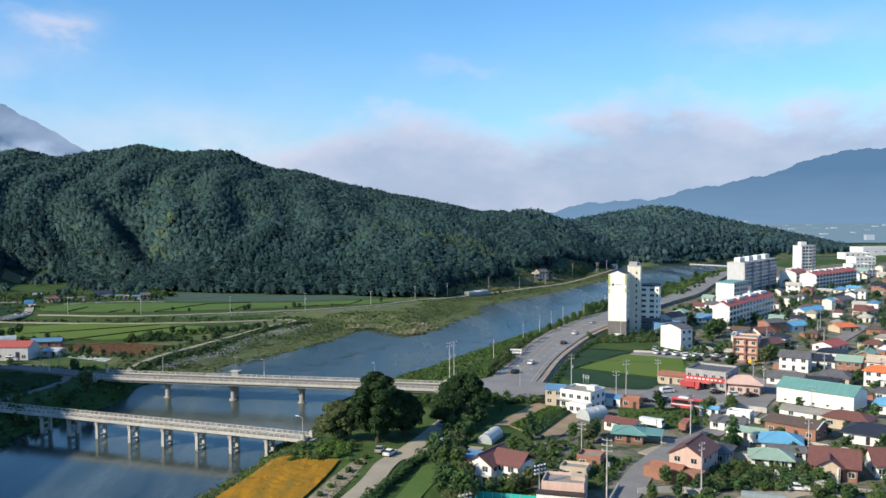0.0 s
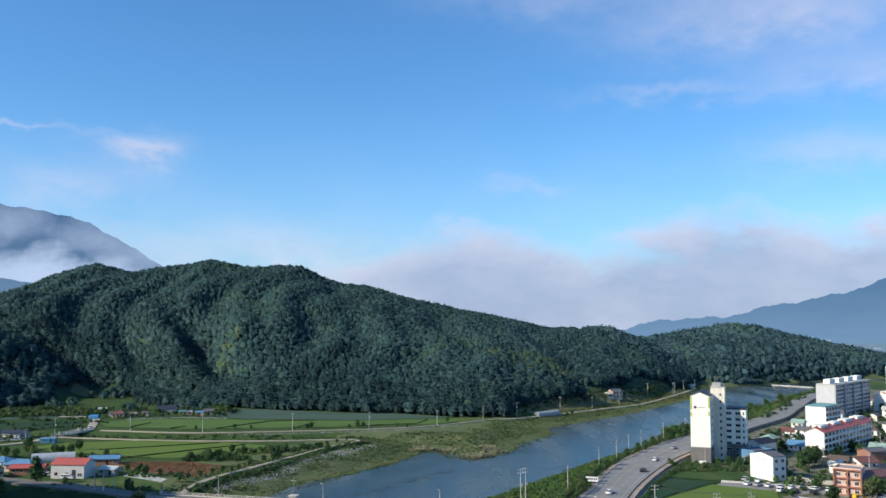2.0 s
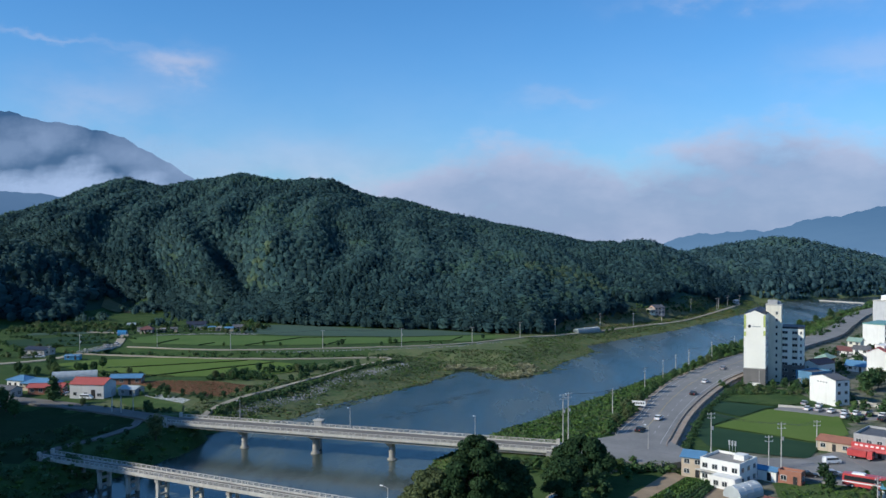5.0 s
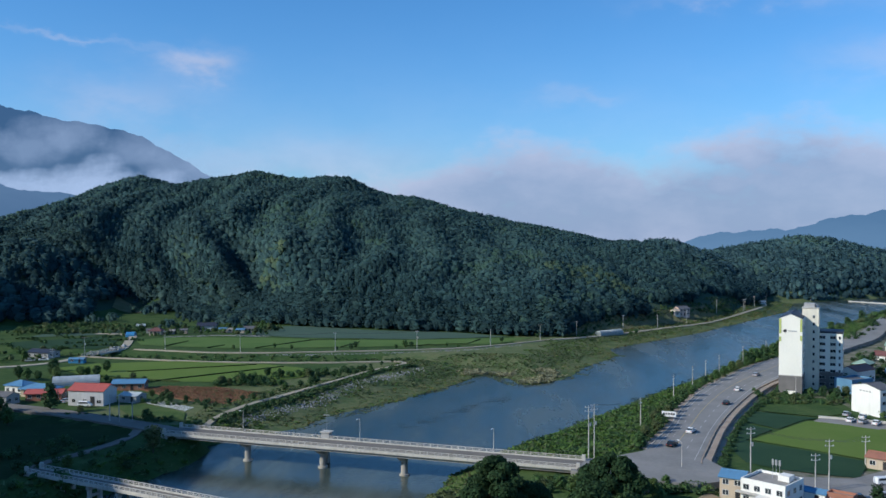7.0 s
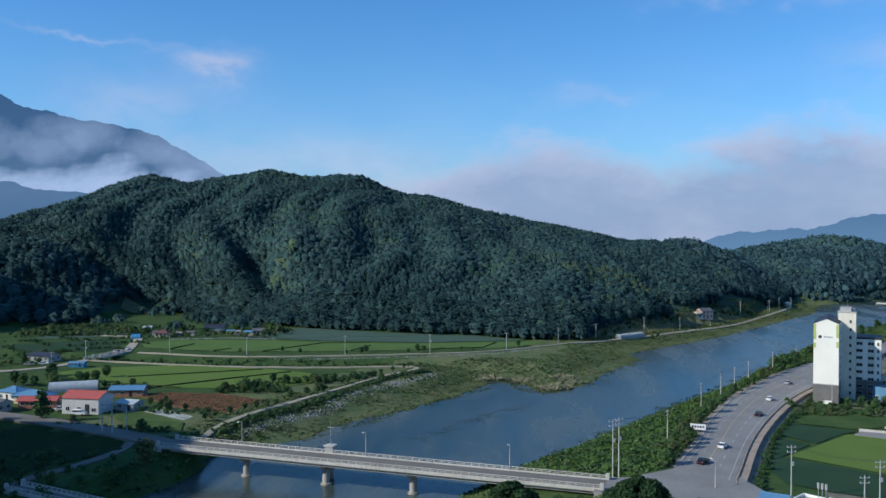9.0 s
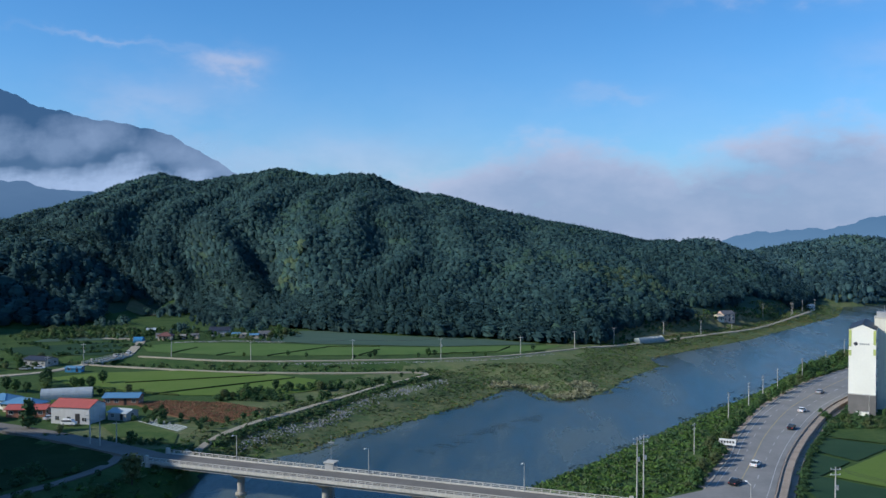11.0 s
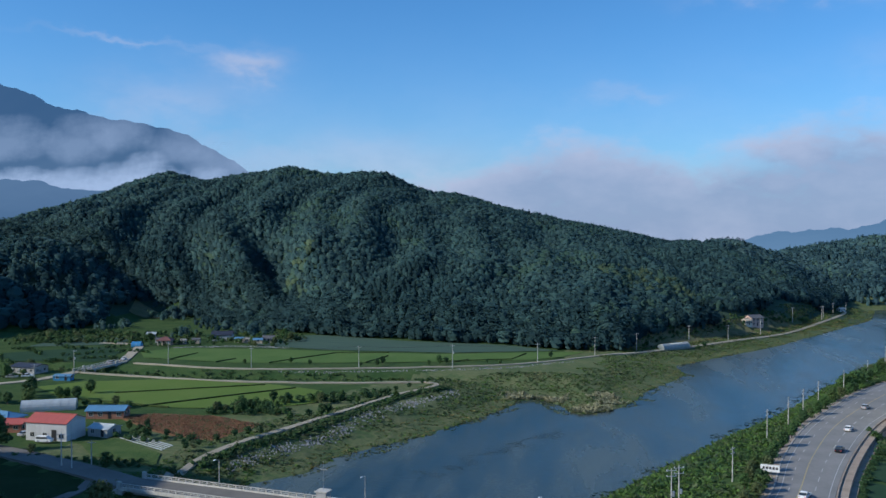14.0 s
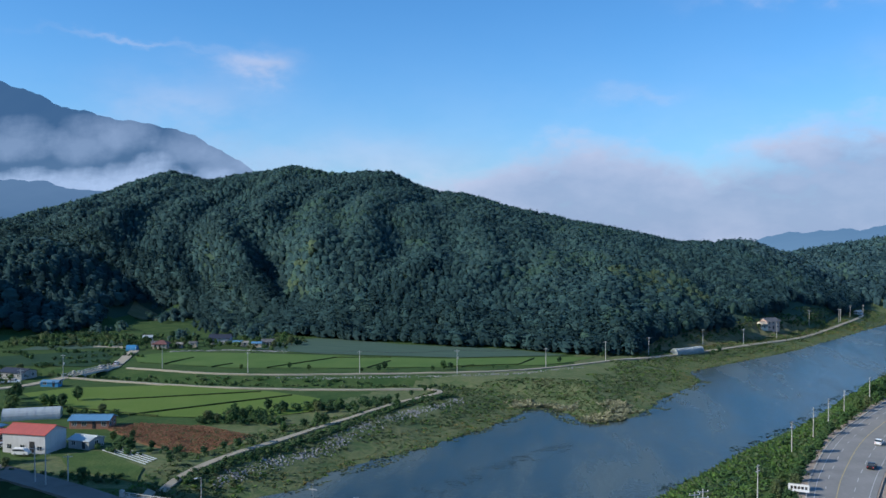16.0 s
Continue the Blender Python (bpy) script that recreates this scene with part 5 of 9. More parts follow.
        S4.append(np.repeat(tone, len(q4)))
        F3.append((off[:, None, None] + c3[None]).reshape(-1, 3))
        S3.append(np.repeat(tone, len(c3)))
        base += len(ids) * m
    V, NV, F3, F4, S3, S4 = (np.concatenate(a) for a in (V, NV, F3, F4, S3, S4))
    me = bpy.data.meshes.new(name)
    me.vertices.add(len(V))
    me.vertices.foreach_set("co", V.astype(np.float32).reshape(-1))
    me.loops.add(F4.size + F3.size)
    me.loops.foreach_set("vertex_index", np.concatenate([F4.reshape(-1), F3.reshape(-1)]).astype(np.int32))
    me.polygons.add(len(F4) + len(F3))
    me.polygons.foreach_set("loop_start", np.concatenate([np.arange(len(F4)) * 4, F4.size + np.arange(len(F3)) * 3]).astype(np.int32))
    me.polygons.foreach_set("material_index", np.concatenate([S4, S3]).astype(np.int32))
    for mt in mats or FOLIAGE:
        me.materials.append(mt)
    me.update()
    me.normals_split_custom_set_from_vertices(NV.astype(np.float32))
    return tagged(new(name, me), label, "forest", kind="stuff")


def scatter(x0, x1, y0, y1, step, keep, seed):
    rng = np.random.default_rng(seed)
    gx, gy = np.meshgrid(np.arange(x0, x1, step), np.arange(y0, y1, step))
    x = (gx + rng.uniform(-0.48, 0.48, gx.shape) * step).reshape(-1)
    y = (gy + rng.uniform(-0.48, 0.48, gy.shape) * step).reshape(-1)
    ok = keep(x, y)
    x, y = x[ok], y[ok]
    return np.stack([x, y, land(x, y) - 0.4], -1), rng


TERRACE = [(-308, 692), (-284, 688), (-290, 716), (-320, 726)]
CLEARING = [(-300, 640), (-262, 636), (-280, 690), (-318, 694)]


def woods():
    foot = lambda x: table(FOOT_A, x)
    sp, rng = scatter(-540, 245, 560, 974, 3.55, lambda x, y: (y > foot(x) - 9 + 3 * np.sin(x / 9)) & ((x < 30) | (away([(17, 556), (53, 594), (81, 626), (117, 669), (141, 703), (183, 777)], x, y) > 15 + 9 * ease(60, 120, x) + 2 * np.sin(x / 7))) & (y < 974) & (table(RIDGE_A, x) > 3) & ~inside(TERRACE, x, y) & (away([(116, 687), (78, 668)], x, y) > 10), 1)
    near = (sp[:, 1] - foot(sp[:, 0])) < 26
    h = np.where(near, rng.uniform(6, 11.0, len(sp)), rng.uniform(4.6, 7.6, len(sp)))
    # taller stands follow the spurs, low ones fill the gullies
    h = h * (1 + 0.16 * bumpy(sp[:, 0] * 1.6, sp[:, 1] * 0.7, 19))
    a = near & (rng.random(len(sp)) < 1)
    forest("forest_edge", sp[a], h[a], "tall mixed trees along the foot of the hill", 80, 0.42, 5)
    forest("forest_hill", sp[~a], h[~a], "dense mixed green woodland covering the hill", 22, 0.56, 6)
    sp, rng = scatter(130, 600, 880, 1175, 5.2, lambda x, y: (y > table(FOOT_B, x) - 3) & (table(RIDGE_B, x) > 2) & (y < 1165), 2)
    forest("forest_far_hill", sp, rng.uniform(6, 9.5, len(sp)), "dense green woodland on the farther hill", 20, 0.7, 7, mats=HAZY_FOLIAGE)
    sp, rng = scatter(-560, -292, 596, 735, 6.5, lambda x, y: (table(RIDGE_E, x) > 1.0) & (y > 600) & ~inside(TERRACE, x, y) & ~inside(CLEARING, x, y), 3)
    forest("forest_west_hill", sp, rng.uniform(8, 13, len(sp)), "woodland in deep shade on the western hill", 44, 0.6, 8)
    # scrub in the side valley behind the hamlet
    sp, rng = scatter(-300, -150, 590, 720, 7.0, lambda x, y: (y < foot(x)) & (x > -292) & (rng_mask(x, y) > 0.1) & (y > 585 + 0.25 * np.abs(x + 230)) & ~((np.abs(x + 250) < 16) & (y < 650)) & ~inside(CLEARING, x, y), 4)
    forest("scrub_valley", sp, rng.uniform(3, 8, len(sp)), "loose trees and scrub in the side valley", 60, 0.5, 9)


def rng_mask(x, y):
    return bumpy(x, y, 15)


woods()


# ---------------------------------------------------------------- rough growth along the water
def tufts(name, spots, size, mts, label, seed=0, tall=1.0):
    """Low clumps of grass and weeds in one mesh."""
    rng = np.random.default_rng(seed)
    n = len(spots)
    per = 9
    c = np.repeat(np.array(spots), per, 0)
    s = np.repeat(rng.uniform(0.6, 1.4, n) * size, per)
    a = rng.uniform(0, 2 * np.pi, n * per)
    r = s * rng.uniform(0, 0.7, n * per)
    px, py = c[:, 0] + r * np.cos(a), c[:, 1] + r * np.sin(a)
    w = s * rng.uniform(0.25, 0.5, n * per)
    hh = s * tall * rng.uniform(0.5, 1.1, n * per)
    b = rng.uniform(0, 2 * np.pi, n * per)
    dx, dy = np.cos(b) * w, np.sin(b) * w
    lx, ly = rng.normal(size=n * per) * hh * 0.9, rng.normal(size=n * per) * hh * 0.9
    z = c[:, 2] - 0.05
    q = np.stack([np.stack([px - dx, py - dy, z], -1), np.stack([px + dx, py + dy, z], -1),
                  np.stack([px + dx * 0.7 + lx, py + dy * 0.7 + ly, z + hh], -1), np.stack([px - dx * 0.7 + lx, py - dy * 0.7 + ly, z + hh * 0.9], -1)], 1)
    me = bpy.data.meshes.new(name)
    m = len(q)
    me.vertices.add(m * 4)
    me.vertices.foreach_set("co", q.reshape(-1).astype(np.float32))
    me.loops.add(m * 4)
    me.loops.foreach_set("vertex_index", np.arange(m * 4, dtype=np.int32))
    me.polygons.add(m)
    me.polygons.foreach_set("loop_start", np.arange(m, dtype=np.int32) * 4)
    me.polygons.foreach_set("material_index", np.repeat(rng.integers(0, len(mts), n), per).astype(np.int32))
    for mt in mts:
        me.materials.append(mt)
    me.update()
    return tagged(new(name, me), label, "vegetation", kind="stuff")


def thicket(name, spots, label, mts, per=70, size=0.17, seed=0):
    """Bushes grown together, in one mesh; spots of x, y, height."""
    spots = [p for p in spots if clear_of_street(p[0], p[1])]
    rng = np.random.default_rng(seed)
    qs, vs, fs, ms, ks = [], [], [], [], []
    for x, y, h in spots:
        lob = [(rng.uniform(-0.4, 0.4) * h, rng.uniform(-0.4, 0.4) * h, h * rng.uniform(0.35, 0.62), h * rng.uniform(0.34, 0.5), h * rng.uniform(0.34, 0.5), h * rng.uniform(0.3, 0.42)) for _ in range(3)]
        z = gz(x, y)
        k = int(rng.integers(0, len(mts)))
        qs.append(leaf_quads(lob, per, size * (0.6 + 0.2 * h), rng) + (x, y, z))
        ms += [k] * per
        cv, cf = cores([(0, 0, h * 0.42, h * 0.5, h * 0.5, h * 0.4)], 0.8, 5)
        b = len(vs)
        vs += [(x + p, y + q, z + r) for p, q, r in cv]
        fs += [tuple(b + i for i in f) for f in cf]
        ks += [k] * len(cf)
    me = Mesh()
    me.v, me.f, me.m = vs, fs, ks
    b = len(vs)
    q = np.concatenate(qs).reshape(-1, 3)
    me.v += [tuple(p) for p in q]
    me.f += [(b + 4 * i, b + 4 * i + 1, b + 4 * i + 2, b + 4 * i + 3) for i in range(len(q) // 4)]
    me.m += ms
    return tagged(part(name, me, mts, None, label), category="shrubs", kind="stuff")


WILD_A = material("wetland_weeds", (0.092, 0.138, 0.060), (0.128, 0.160, 0.076), 0.9, 0.3, island=0.25, translucent=0.2, spec=0.1)
WILD_B = material("dry_weeds", (0.124, 0.142, 0.066), (0.160, 0.166, 0.084), 0.9, 0.3, island=0.25, translucent=0.2, spec=0.1)
SUNKEN = material("sunken_water_weed", (0.022, 0.034, 0.034), (0.034, 0.048, 0.046), 0.35, 0.3, island=0.2, spec=0.5)
OLIVE = material("olive_marsh_plants", (0.165, 0.158, 0.056), (0.22, 0.195, 0.085), 0.9, 0.3, island=0.3, translucent=0.2, spec=0.1)
MOSS = material("dark_marsh_plants", (0.056, 0.092, 0.036), (0.082, 0.114, 0.048), 0.9, 0.3, island=0.3, translucent=0.2, spec=0.1)
WILD_C = material("lush_weeds", (0.080, 0.148, 0.034), (0.112, 0.180, 0.046), 0.9, 0.3, island=0.25, translucent=0.25, spec=0.1)


def growth():
    dry = lambda x, y: ~inside(RIVER, x, y)
    flats = lambda x, y: dry(x, y) & (away(SHORE_R, x, y) > away(SHORE_L, x, y))
    # a ragged yellow-olive mat next to the water, greener weeds behind it
    sp, rng = scatter(-110, 245, 328, 880, 1.15, lambda x, y: flats(x, y) & (away(SHORE_L, x, y) < 11 + 5 * bumpy(x, y, 8)) & (bumpy(x * 0.7 + y * 0.4, y, 3.4) + 0.7 * bumpy(x, y, 11) > -0.62), 21)
    tufts("marsh_mat", sp + (0, 0, 0.2), 0.62, [OLIVE, WILD_A, WILD_B, WILD_A, WILD_C], "yellow-olive marsh plants matted along the water", 1, 0.62)
    sp, rng = scatter(-110, 245, 328, 880, 1.5, lambda x, y: flats(x, y) & (away(SHORE_L, x, y) < 36) & (away(SHORE_L, x, y) > 8 + 4 * bumpy(x, y, 8)) & (bumpy(x, y, 6) + 0.6 * bumpy(x, y, 17) > -0.7), 20)
    tufts("wetland_weeds", sp + (0, 0, 0.25), 0.60, [WILD_A, WILD_C, WILD_A, MOSS, WILD_B], "rough green weeds on the river flats", 11)
    sp, rng = scatter(-12, 260, 296, 780, 1.35, lambda x, y: dry(x, y) & (away(SHORE_R, x, y) < np.where(y < 335, 42, 24)) & (away(SHORE_L, x, y) > away(SHORE_R, x, y)) & (away(ROAD_L, x, y) > 2) & ~inside(ROAD_L + ROAD_R[::-1], x, y), 22)
    tufts("bank_weeds", sp + (0, 0, 0.25), 0.72, [WILD_C, WILD_A, LEAF_LIGHT, NEAR[1], NEAR[0]], "lush green weeds on the bank below the road", 2)
    sp, rng = scatter(-60, -5, 160, 300, 1.1, lambda x, y: dry(x, y) & (away(SHORE_R, x, y) < 13) & (x < -8), 23)
    tufts("near_bank_weeds", sp + (0, 0, 0.3), 0.45, [WILD_C, WILD_B, WILD_A], "weeds along the near bank", 3)
    sp, rng = scatter(-150, -85, 170, 345, 2.2, lambda x, y: dry(x, y) & (away(SHORE_L, x, y) < 14), 24)
    tufts("west_bank_weeds", sp, 0.9, [WILD_A, WILD_C], "weeds on the shaded west bank", 4)
    # drifts of pale reeds at the tip of the flats
    rng = np.random.default_rng(6)
    c = np.array([(-18, 462), (-14, 460), (-8, 458), (3, 441), (9, 446), (13, 455), (12, 464), (-24, 462)])[rng.integers(0, 8, 420)]
    p = c + rng.normal(scale=(2.6, 2.4), size=(420, 2))
    p = p[~inside(RIVER, p[:, 0], p[:, 1])]
    tufts("reeds", np.stack([p[:, 0], p[:, 1], np.maximum(land(p[:, 0], p[:, 1]), -5)], -1), 0.75, [REED], "pale dry reeds at the tip of the river flats", 5, 1.3)
    # water weed along the right shore
    sp, rng = scatter(0, 120, 330, 520, 1.5, lambda x, y: inside(RIVER, x, y) & (away(SHORE_R, x, y) < 5) & (bumpy(x, y, 3.0) > 0.25), 25)
    sp[:, 2] = -5.0
    tufts("water_weed", sp, 0.7, [FOLIAGE[3]], "dark water weed at the river's edge", 6, 0.25)
    sp, rng = scatter(25, 190, 560, 790, 1.6, lambda x, y: (away([(17, 556), (53, 594), (81, 626), (117, 669), (141, 703), (183, 777)], x, y) < 15) & (x * 1.19 + 530 < y - 1) & (bumpy(x, y, 5) > -0.5), 35)
    tufts("lane_side_grass", sp + (0, 0, 0.3), 0.6, [WILD_C, OLIVE, WILD_B], "yellow-green grass between the lane and the wood", 36)
    # weed drifts in the shallows
    rng = np.random.default_rng(31)
    n = 1300
    u = rng.random(n)
    p = np.stack([-42 + 36 * u + rng.normal(scale=2.6, size=n), 350 + 56 * u + rng.normal(scale=3.2, size=n)], -1)
    p = p[inside(RIVER, p[:, 0], p[:, 1]) & (bumpy(p[:, 0], p[:, 1], 2.4) > -0.1)]
    tufts("weed_drift", np.stack([p[:, 0], p[:, 1], np.full(len(p), -4.945)], -1), 0.34, [SUNKEN], "drift of dark water weed in the shallows", 32, 0.06)
    sp, rng = scatter(-115, 70, 325, 560, 1.3, lambda x, y: inside(RIVER, x, y) & (away(SHORE_L, x, y) < 4.5 + 3.5 * bumpy(x, y, 9)) & (bumpy(x, y, 3.1) > -0.15), 33)
    sp[:, 2] = -5.0
    tufts("shore_weed", sp, 0.6, [WILD_A, WILD_A, WILD_B, FOLIAGE[3]], "half-drowned weeds along the ragged shore", 34, 0.35)
    # the flower field and the ripe sorghum, stalk by stalk
    bloom = [material("orange_petals", (0.56, 0.27, 0.018), (0.42, 0.20, 0.02), 0.8, 0.5, island=0.3, translucent=0.2, coord="World"),
             material("yellow_petals", (0.52, 0.32, 0.035), (0.40, 0.22, 0.03), 0.8, 0.5, island=0.3, translucent=0.2, coord="World"), WILD_B]
    sp, rng = scatter(-48, -13, 150, 214, 0.5, lambda x, y: inside([(-44.5, 152), (-43, 171), (-39, 180.5), (-33, 200), (-30.5, 209), (-26, 212), (-20.3, 209.5), (-15, 208), (-17.2, 195.5), (-22, 176), (-25.5, 164), (-29, 152)], x, y), 26)
    # blooms stand in streaks, with leaves showing between and along the river side
    edge = np.interp(sp[:, 1], (152, 171, 180.5, 200, 212), (-44.5, -43, -39, -33, -26))
    green = (0.5 * bumpy(sp[:, 0] * 1.8, sp[:, 1] * 0.8 + sp[:, 0], 2.6) + 0.5 * bumpy(sp[:, 0] + sp[:, 1] * 0.3, sp[:, 1], 6.5) + 0.9 * np.exp(-np.maximum(sp[:, 0] - edge, 0) / 2.2) + rng.normal(scale=0.28, size=len(sp))) > 0.52
    tufts("cosmos_flowers", sp[~green] + (0, 0, 0.66), 0.20, [bloom[0], bloom[0], bloom[1], bloom[0]], "orange cosmos flowers in bloom", 7, 0.9)
    tufts("cosmos_leaves", sp[green] + (0, 0, 0.60), 0.22, [WILD_B, WILD_B, WILD_C, WILD_A], "olive-green cosmos leaves between the blooms", 17, 0.9)
    sp, rng = scatter(-25, -7, 160, 214, 0.8, lambda x, y: inside([(-24.5, 163), (-19.8, 180.5), (-16.2, 193.3), (-12.2, 205.5), (-9.5, 210), (-7.8, 207.5), (-10.0, 194), (-13.6, 181), (-18.0, 164)], x, y), 28)
    side = np.interp(sp[:, 1], (164, 181, 194, 208), (-19.6, -15.2, -11.4, -8.6))
    keep = (sp[:, 0] > side - 0.6) | (rng.random(len(sp)) < 0.22)
    tufts("verge_grass", sp[keep] + (0, 0, 0.45), 0.34, [WILD_C, WILD_A, WILD_B], "grass and weeds on the gravel verge", 18, 0.8)
    sp, rng = scatter(-152, -96, 356, 394, 0.6, lambda x, y: inside([(-148, 384), (-140, 391), (-118, 390), (-100, 381), (-103, 369), (-107, 360), (-117, 362), (-128, 368)], x, y), 27)
    stalk = material("sorghum_heads", (0.29, 0.150, 0.085), (0.205, 0.115, 0.062), 0.9, 0.12, island=0.3, translucent=0.15, coord="World")
    tufts("sorghum", sp + (0, 0, 0.80), 0.30, [stalk, stalk, stalk, stalk, WILD_B], "ripe reddish-brown sorghum plants", 8, 0.7)


growth()


# ---------------------------------------------------------------- buildings
WIN = {}


def window(parent, m, w, h, sill=False):
    """A framed window that stands on a wall; its own x runs along the wall, -y faces out."""
    key = (round(w, 2), round(h, 2))
    if key not in WIN:
        fr = Mesh()
        e = 0.09
        fr.box(-w / 2 - e, w / 2 + e, -0.07, 0.05, h, h + e).box(-w / 2 - e, w / 2 + e, -0.11, 0.05, -e, 0)
        fr.box(-w / 2 - e, -w / 2, -0.07, 0.05, 0, h).box(w / 2, w / 2 + e, -0.07, 0.05, 0, h)
        if w > 1.0:
            fr.box(-0.04, 0.04, -0.05, 0.04, 0, h)
        pn = Mesh().box(-w / 2, w / 2, -0.03, 0.03, 0, h)
        WIN[key] = fr.data("window", M["frame"]), pn.data("pane", M["glass"])
    f = part("window", WIN[key][0], None, parent, at=m)
    part("pane", WIN[key][1], None, f, "dark window glass")
    return f


def door(parent, m, w=1.0, h=2.05, mt=None):
    me = Mesh().box(-w / 2, w / 2, -0.06, 0.05, 0, h)
    d = part("door", me, mt or M["dark_metal"], parent, at=m)
    part("door_handle", Mesh().box(w / 2 - 0.18, w / 2 - 0.12, -0.12, -0.06, 0.95, 1.1), M["steel"], d)


SIDES = {"front": (0, lambda w, d: (0, -d / 2)), "right": (90, lambda w, d: (w / 2, 0)), "back": (180, lambda w, d: (0, d / 2)), "left": (270, lambda w, d: (-w / 2, 0))}


def on_side(side, w, d, x, z):
    """A pose on one wall: x runs along it, seen from outside."""
    yaw, at = SIDES[side]
    cx, cy = at(w, d)
    a = radians(yaw)
    return pose(cx + x * math.cos(a), cy + x * math.sin(a), z, 0, 0, yaw)


def roof_gable(w, d, h, rh, over, along="x", thick=0.16):
    """Two slabs; the ridge runs along x or y."""
    me = Mesh()
    if along == "x":
        W, D = w / 2 + over, d / 2 + over
        drop = rh * over / (d / 2)
        for s in (-1, 1):
            lo, hi = (s * D, h - drop), (0, h + rh)
            pts = [(lo[0], lo[1]), (hi[0], hi[1]), (hi[0], hi[1] + thick), (lo[0], lo[1] + thick)]
            me.profile(pts if s < 0 else pts[::-1], -W, W)
        me.box(-W, W, -0.14, 0.14, h + rh + thick * 0.6, h + rh + thick + 0.12)
    else:
        W, D = w / 2 + over, d / 2 + over
        drop = rh * over / (w / 2)
        for s in (-1, 1):
            b = [(s * W, -D, h - drop), (0, -D, h + rh), (0, D, h + rh), (s * W, D, h - drop)]
            b = b if s > 0 else b[::-1]
            me.hexa(b[::-1], [(x, y, z + thick) for x, y, z in b[::-1]])
        me.box(-0.14, 0.14, -D, D, h + rh + thick * 0.6, h + rh + thick + 0.12)
    return me


def roof_hip(w, d, h, rh, over, thick=0.18):
    W, D = w / 2 + over, d / 2 + over
    k = max(min(W, D) * 0.92, 0.1)
    a = [(-W, -D), (W, -D), (W, D), (-W, D)]
    r = ([(-W + k, 0), (W - k, 0)] if W >= D else [(0, -D + k), (0, D - k)])
    me = Mesh()
    z0, z1 = h - 0.1, h + rh
    me.hexa([(x, y, z0 - thick) for x, y in a], [(x, y, z0) for x, y in a])
    p, q = (*r[0], z1), (*r[1], z1)
    c = [(x, y, z0 + 0.005) for x, y in a]
    if W >= D:
        me.face(c[0], c[1], q, p).face(c[2], c[3], p, q).face(c[1], c[2], q).face(c[3], c[0], p)
    else:
        me.face(c[1], c[2], q, p).face(c[3], c[0], p, q).face(c[0], c[1], p).face(c[2], c[3], q)
    me.tube(p, q, 0.16, 0.16, 6)
    for e, f in ((c[0], p), (c[1], q if W >= D else p), (c[2], q), (c[3], p if W >= D else q)):
        me.tube(e, f, 0.12, 0.12, 5)
    return me


def gable_walls(w, d, h, rh, along):
    me = Mesh()
    if along == "x":
        pts = [(-d / 2, -1.5), (d / 2, -1.5), (d / 2, h), (0, h + rh - 0.02), (-d / 2, h)]
        return me.profile(pts, -w / 2, w / 2)
    b = [(-w / 2, -1.5), (w / 2, -1.5), (w / 2, h), (0, h + rh - 0.02), (-w / 2, h)]
    n = len(b)
    me.v += [(x, -d / 2, z) for x, z in b] + [(x, d / 2, z) for x, z in b]
    me.f += [tuple(range(n)), tuple(range(2 * n - 1, n - 1, -1))] + [((i + 1) % n, i, n + i, n + (i + 1) % n) for i in range(n)]
    me.m += [0] * (n + 2)
    return me


def place_front(a, b, depth):
    """The pose of a building from the ends of its front, left to right as seen from outside."""
    a, b = Vector(a), Vector(b)
    d = (b - a).normalized()
    c = (a + b) / 2 + Vector((-d.y, d.x)) * depth / 2
    return c.x, c.y, math.degrees(math.atan2(d.y, d.x)), (b - a).length


def house(a, b, depth, h, label, wall="white_wall", roof="gable", roof_mt="grey_roof", rh=1.8, along="x", over=0.5, storeys=1, cols=3, side_cols=2,
          category="house", group="", z=None, doors=True, name="house", win=(1.3, 1.1), sides=("front", "right", "left")):
    x, y, yaw, w = place_front(a, b, depth)
    z = gz(x, y) + 0.1 if z is None else z
    t = thing(name, pose(x, y, z, 0, 0, yaw), label, category, group)
    if roof == "gable":
        part("wall", gable_walls(w, depth, h, rh, along), M[wall], t)
        part("roof", roof_gable(w, depth, h, rh, over, along), M[roof_mt], t)
    elif roof == "hip":
        part("wall", Mesh().box(-w / 2, w / 2, -depth / 2, depth / 2, -1.5, h - 0.25), M[wall], t)
        part("roof", roof_hip(w, depth, h, rh, over), M[roof_mt], t)
    else:
        part("wall", Mesh().box(-w / 2, w / 2, -depth / 2, depth / 2, -1.5, h), M[wall], t)
        part("roof", Mesh().box(-w / 2 + 0.25, w / 2 - 0.25, -depth / 2 + 0.25, depth / 2 - 0.25, h - 0.1, h + 0.12), M[roof_mt], t)
        for s in (-1, 1):
            part("parapet", Mesh().box(-w / 2, w / 2, s * (depth / 2 - 0.13) - 0.12, s * (depth / 2 - 0.13) + 0.12, h, h + 0.7), M[wall], t)
            part("parapet", Mesh().box(s * (w / 2 - 0.13) - 0.12, s * (w / 2 - 0.13) + 0.12, -depth / 2 + 0.26, depth / 2 - 0.26, h, h + 0.7), M[wall], t)
    fh = h / storeys
    for side in sides:
        span, n = (w, cols) if side in ("front", "back") else (depth, side_cols)
        for k in range(storeys):
            for i in range(n):
                px = span * ((i + 0.5) / n - 0.5)
                if doors and side == "front" and k == 0 and i == n // 2:
                    door(t, on_side(side, w, depth, px, 0.05))
                    continue
                ww = min(win[0], span / max(n, 1) * 0.7)
                window(t, on_side(side, w, depth, px, k * fh + 0.9), ww, win[1])
    return t, w


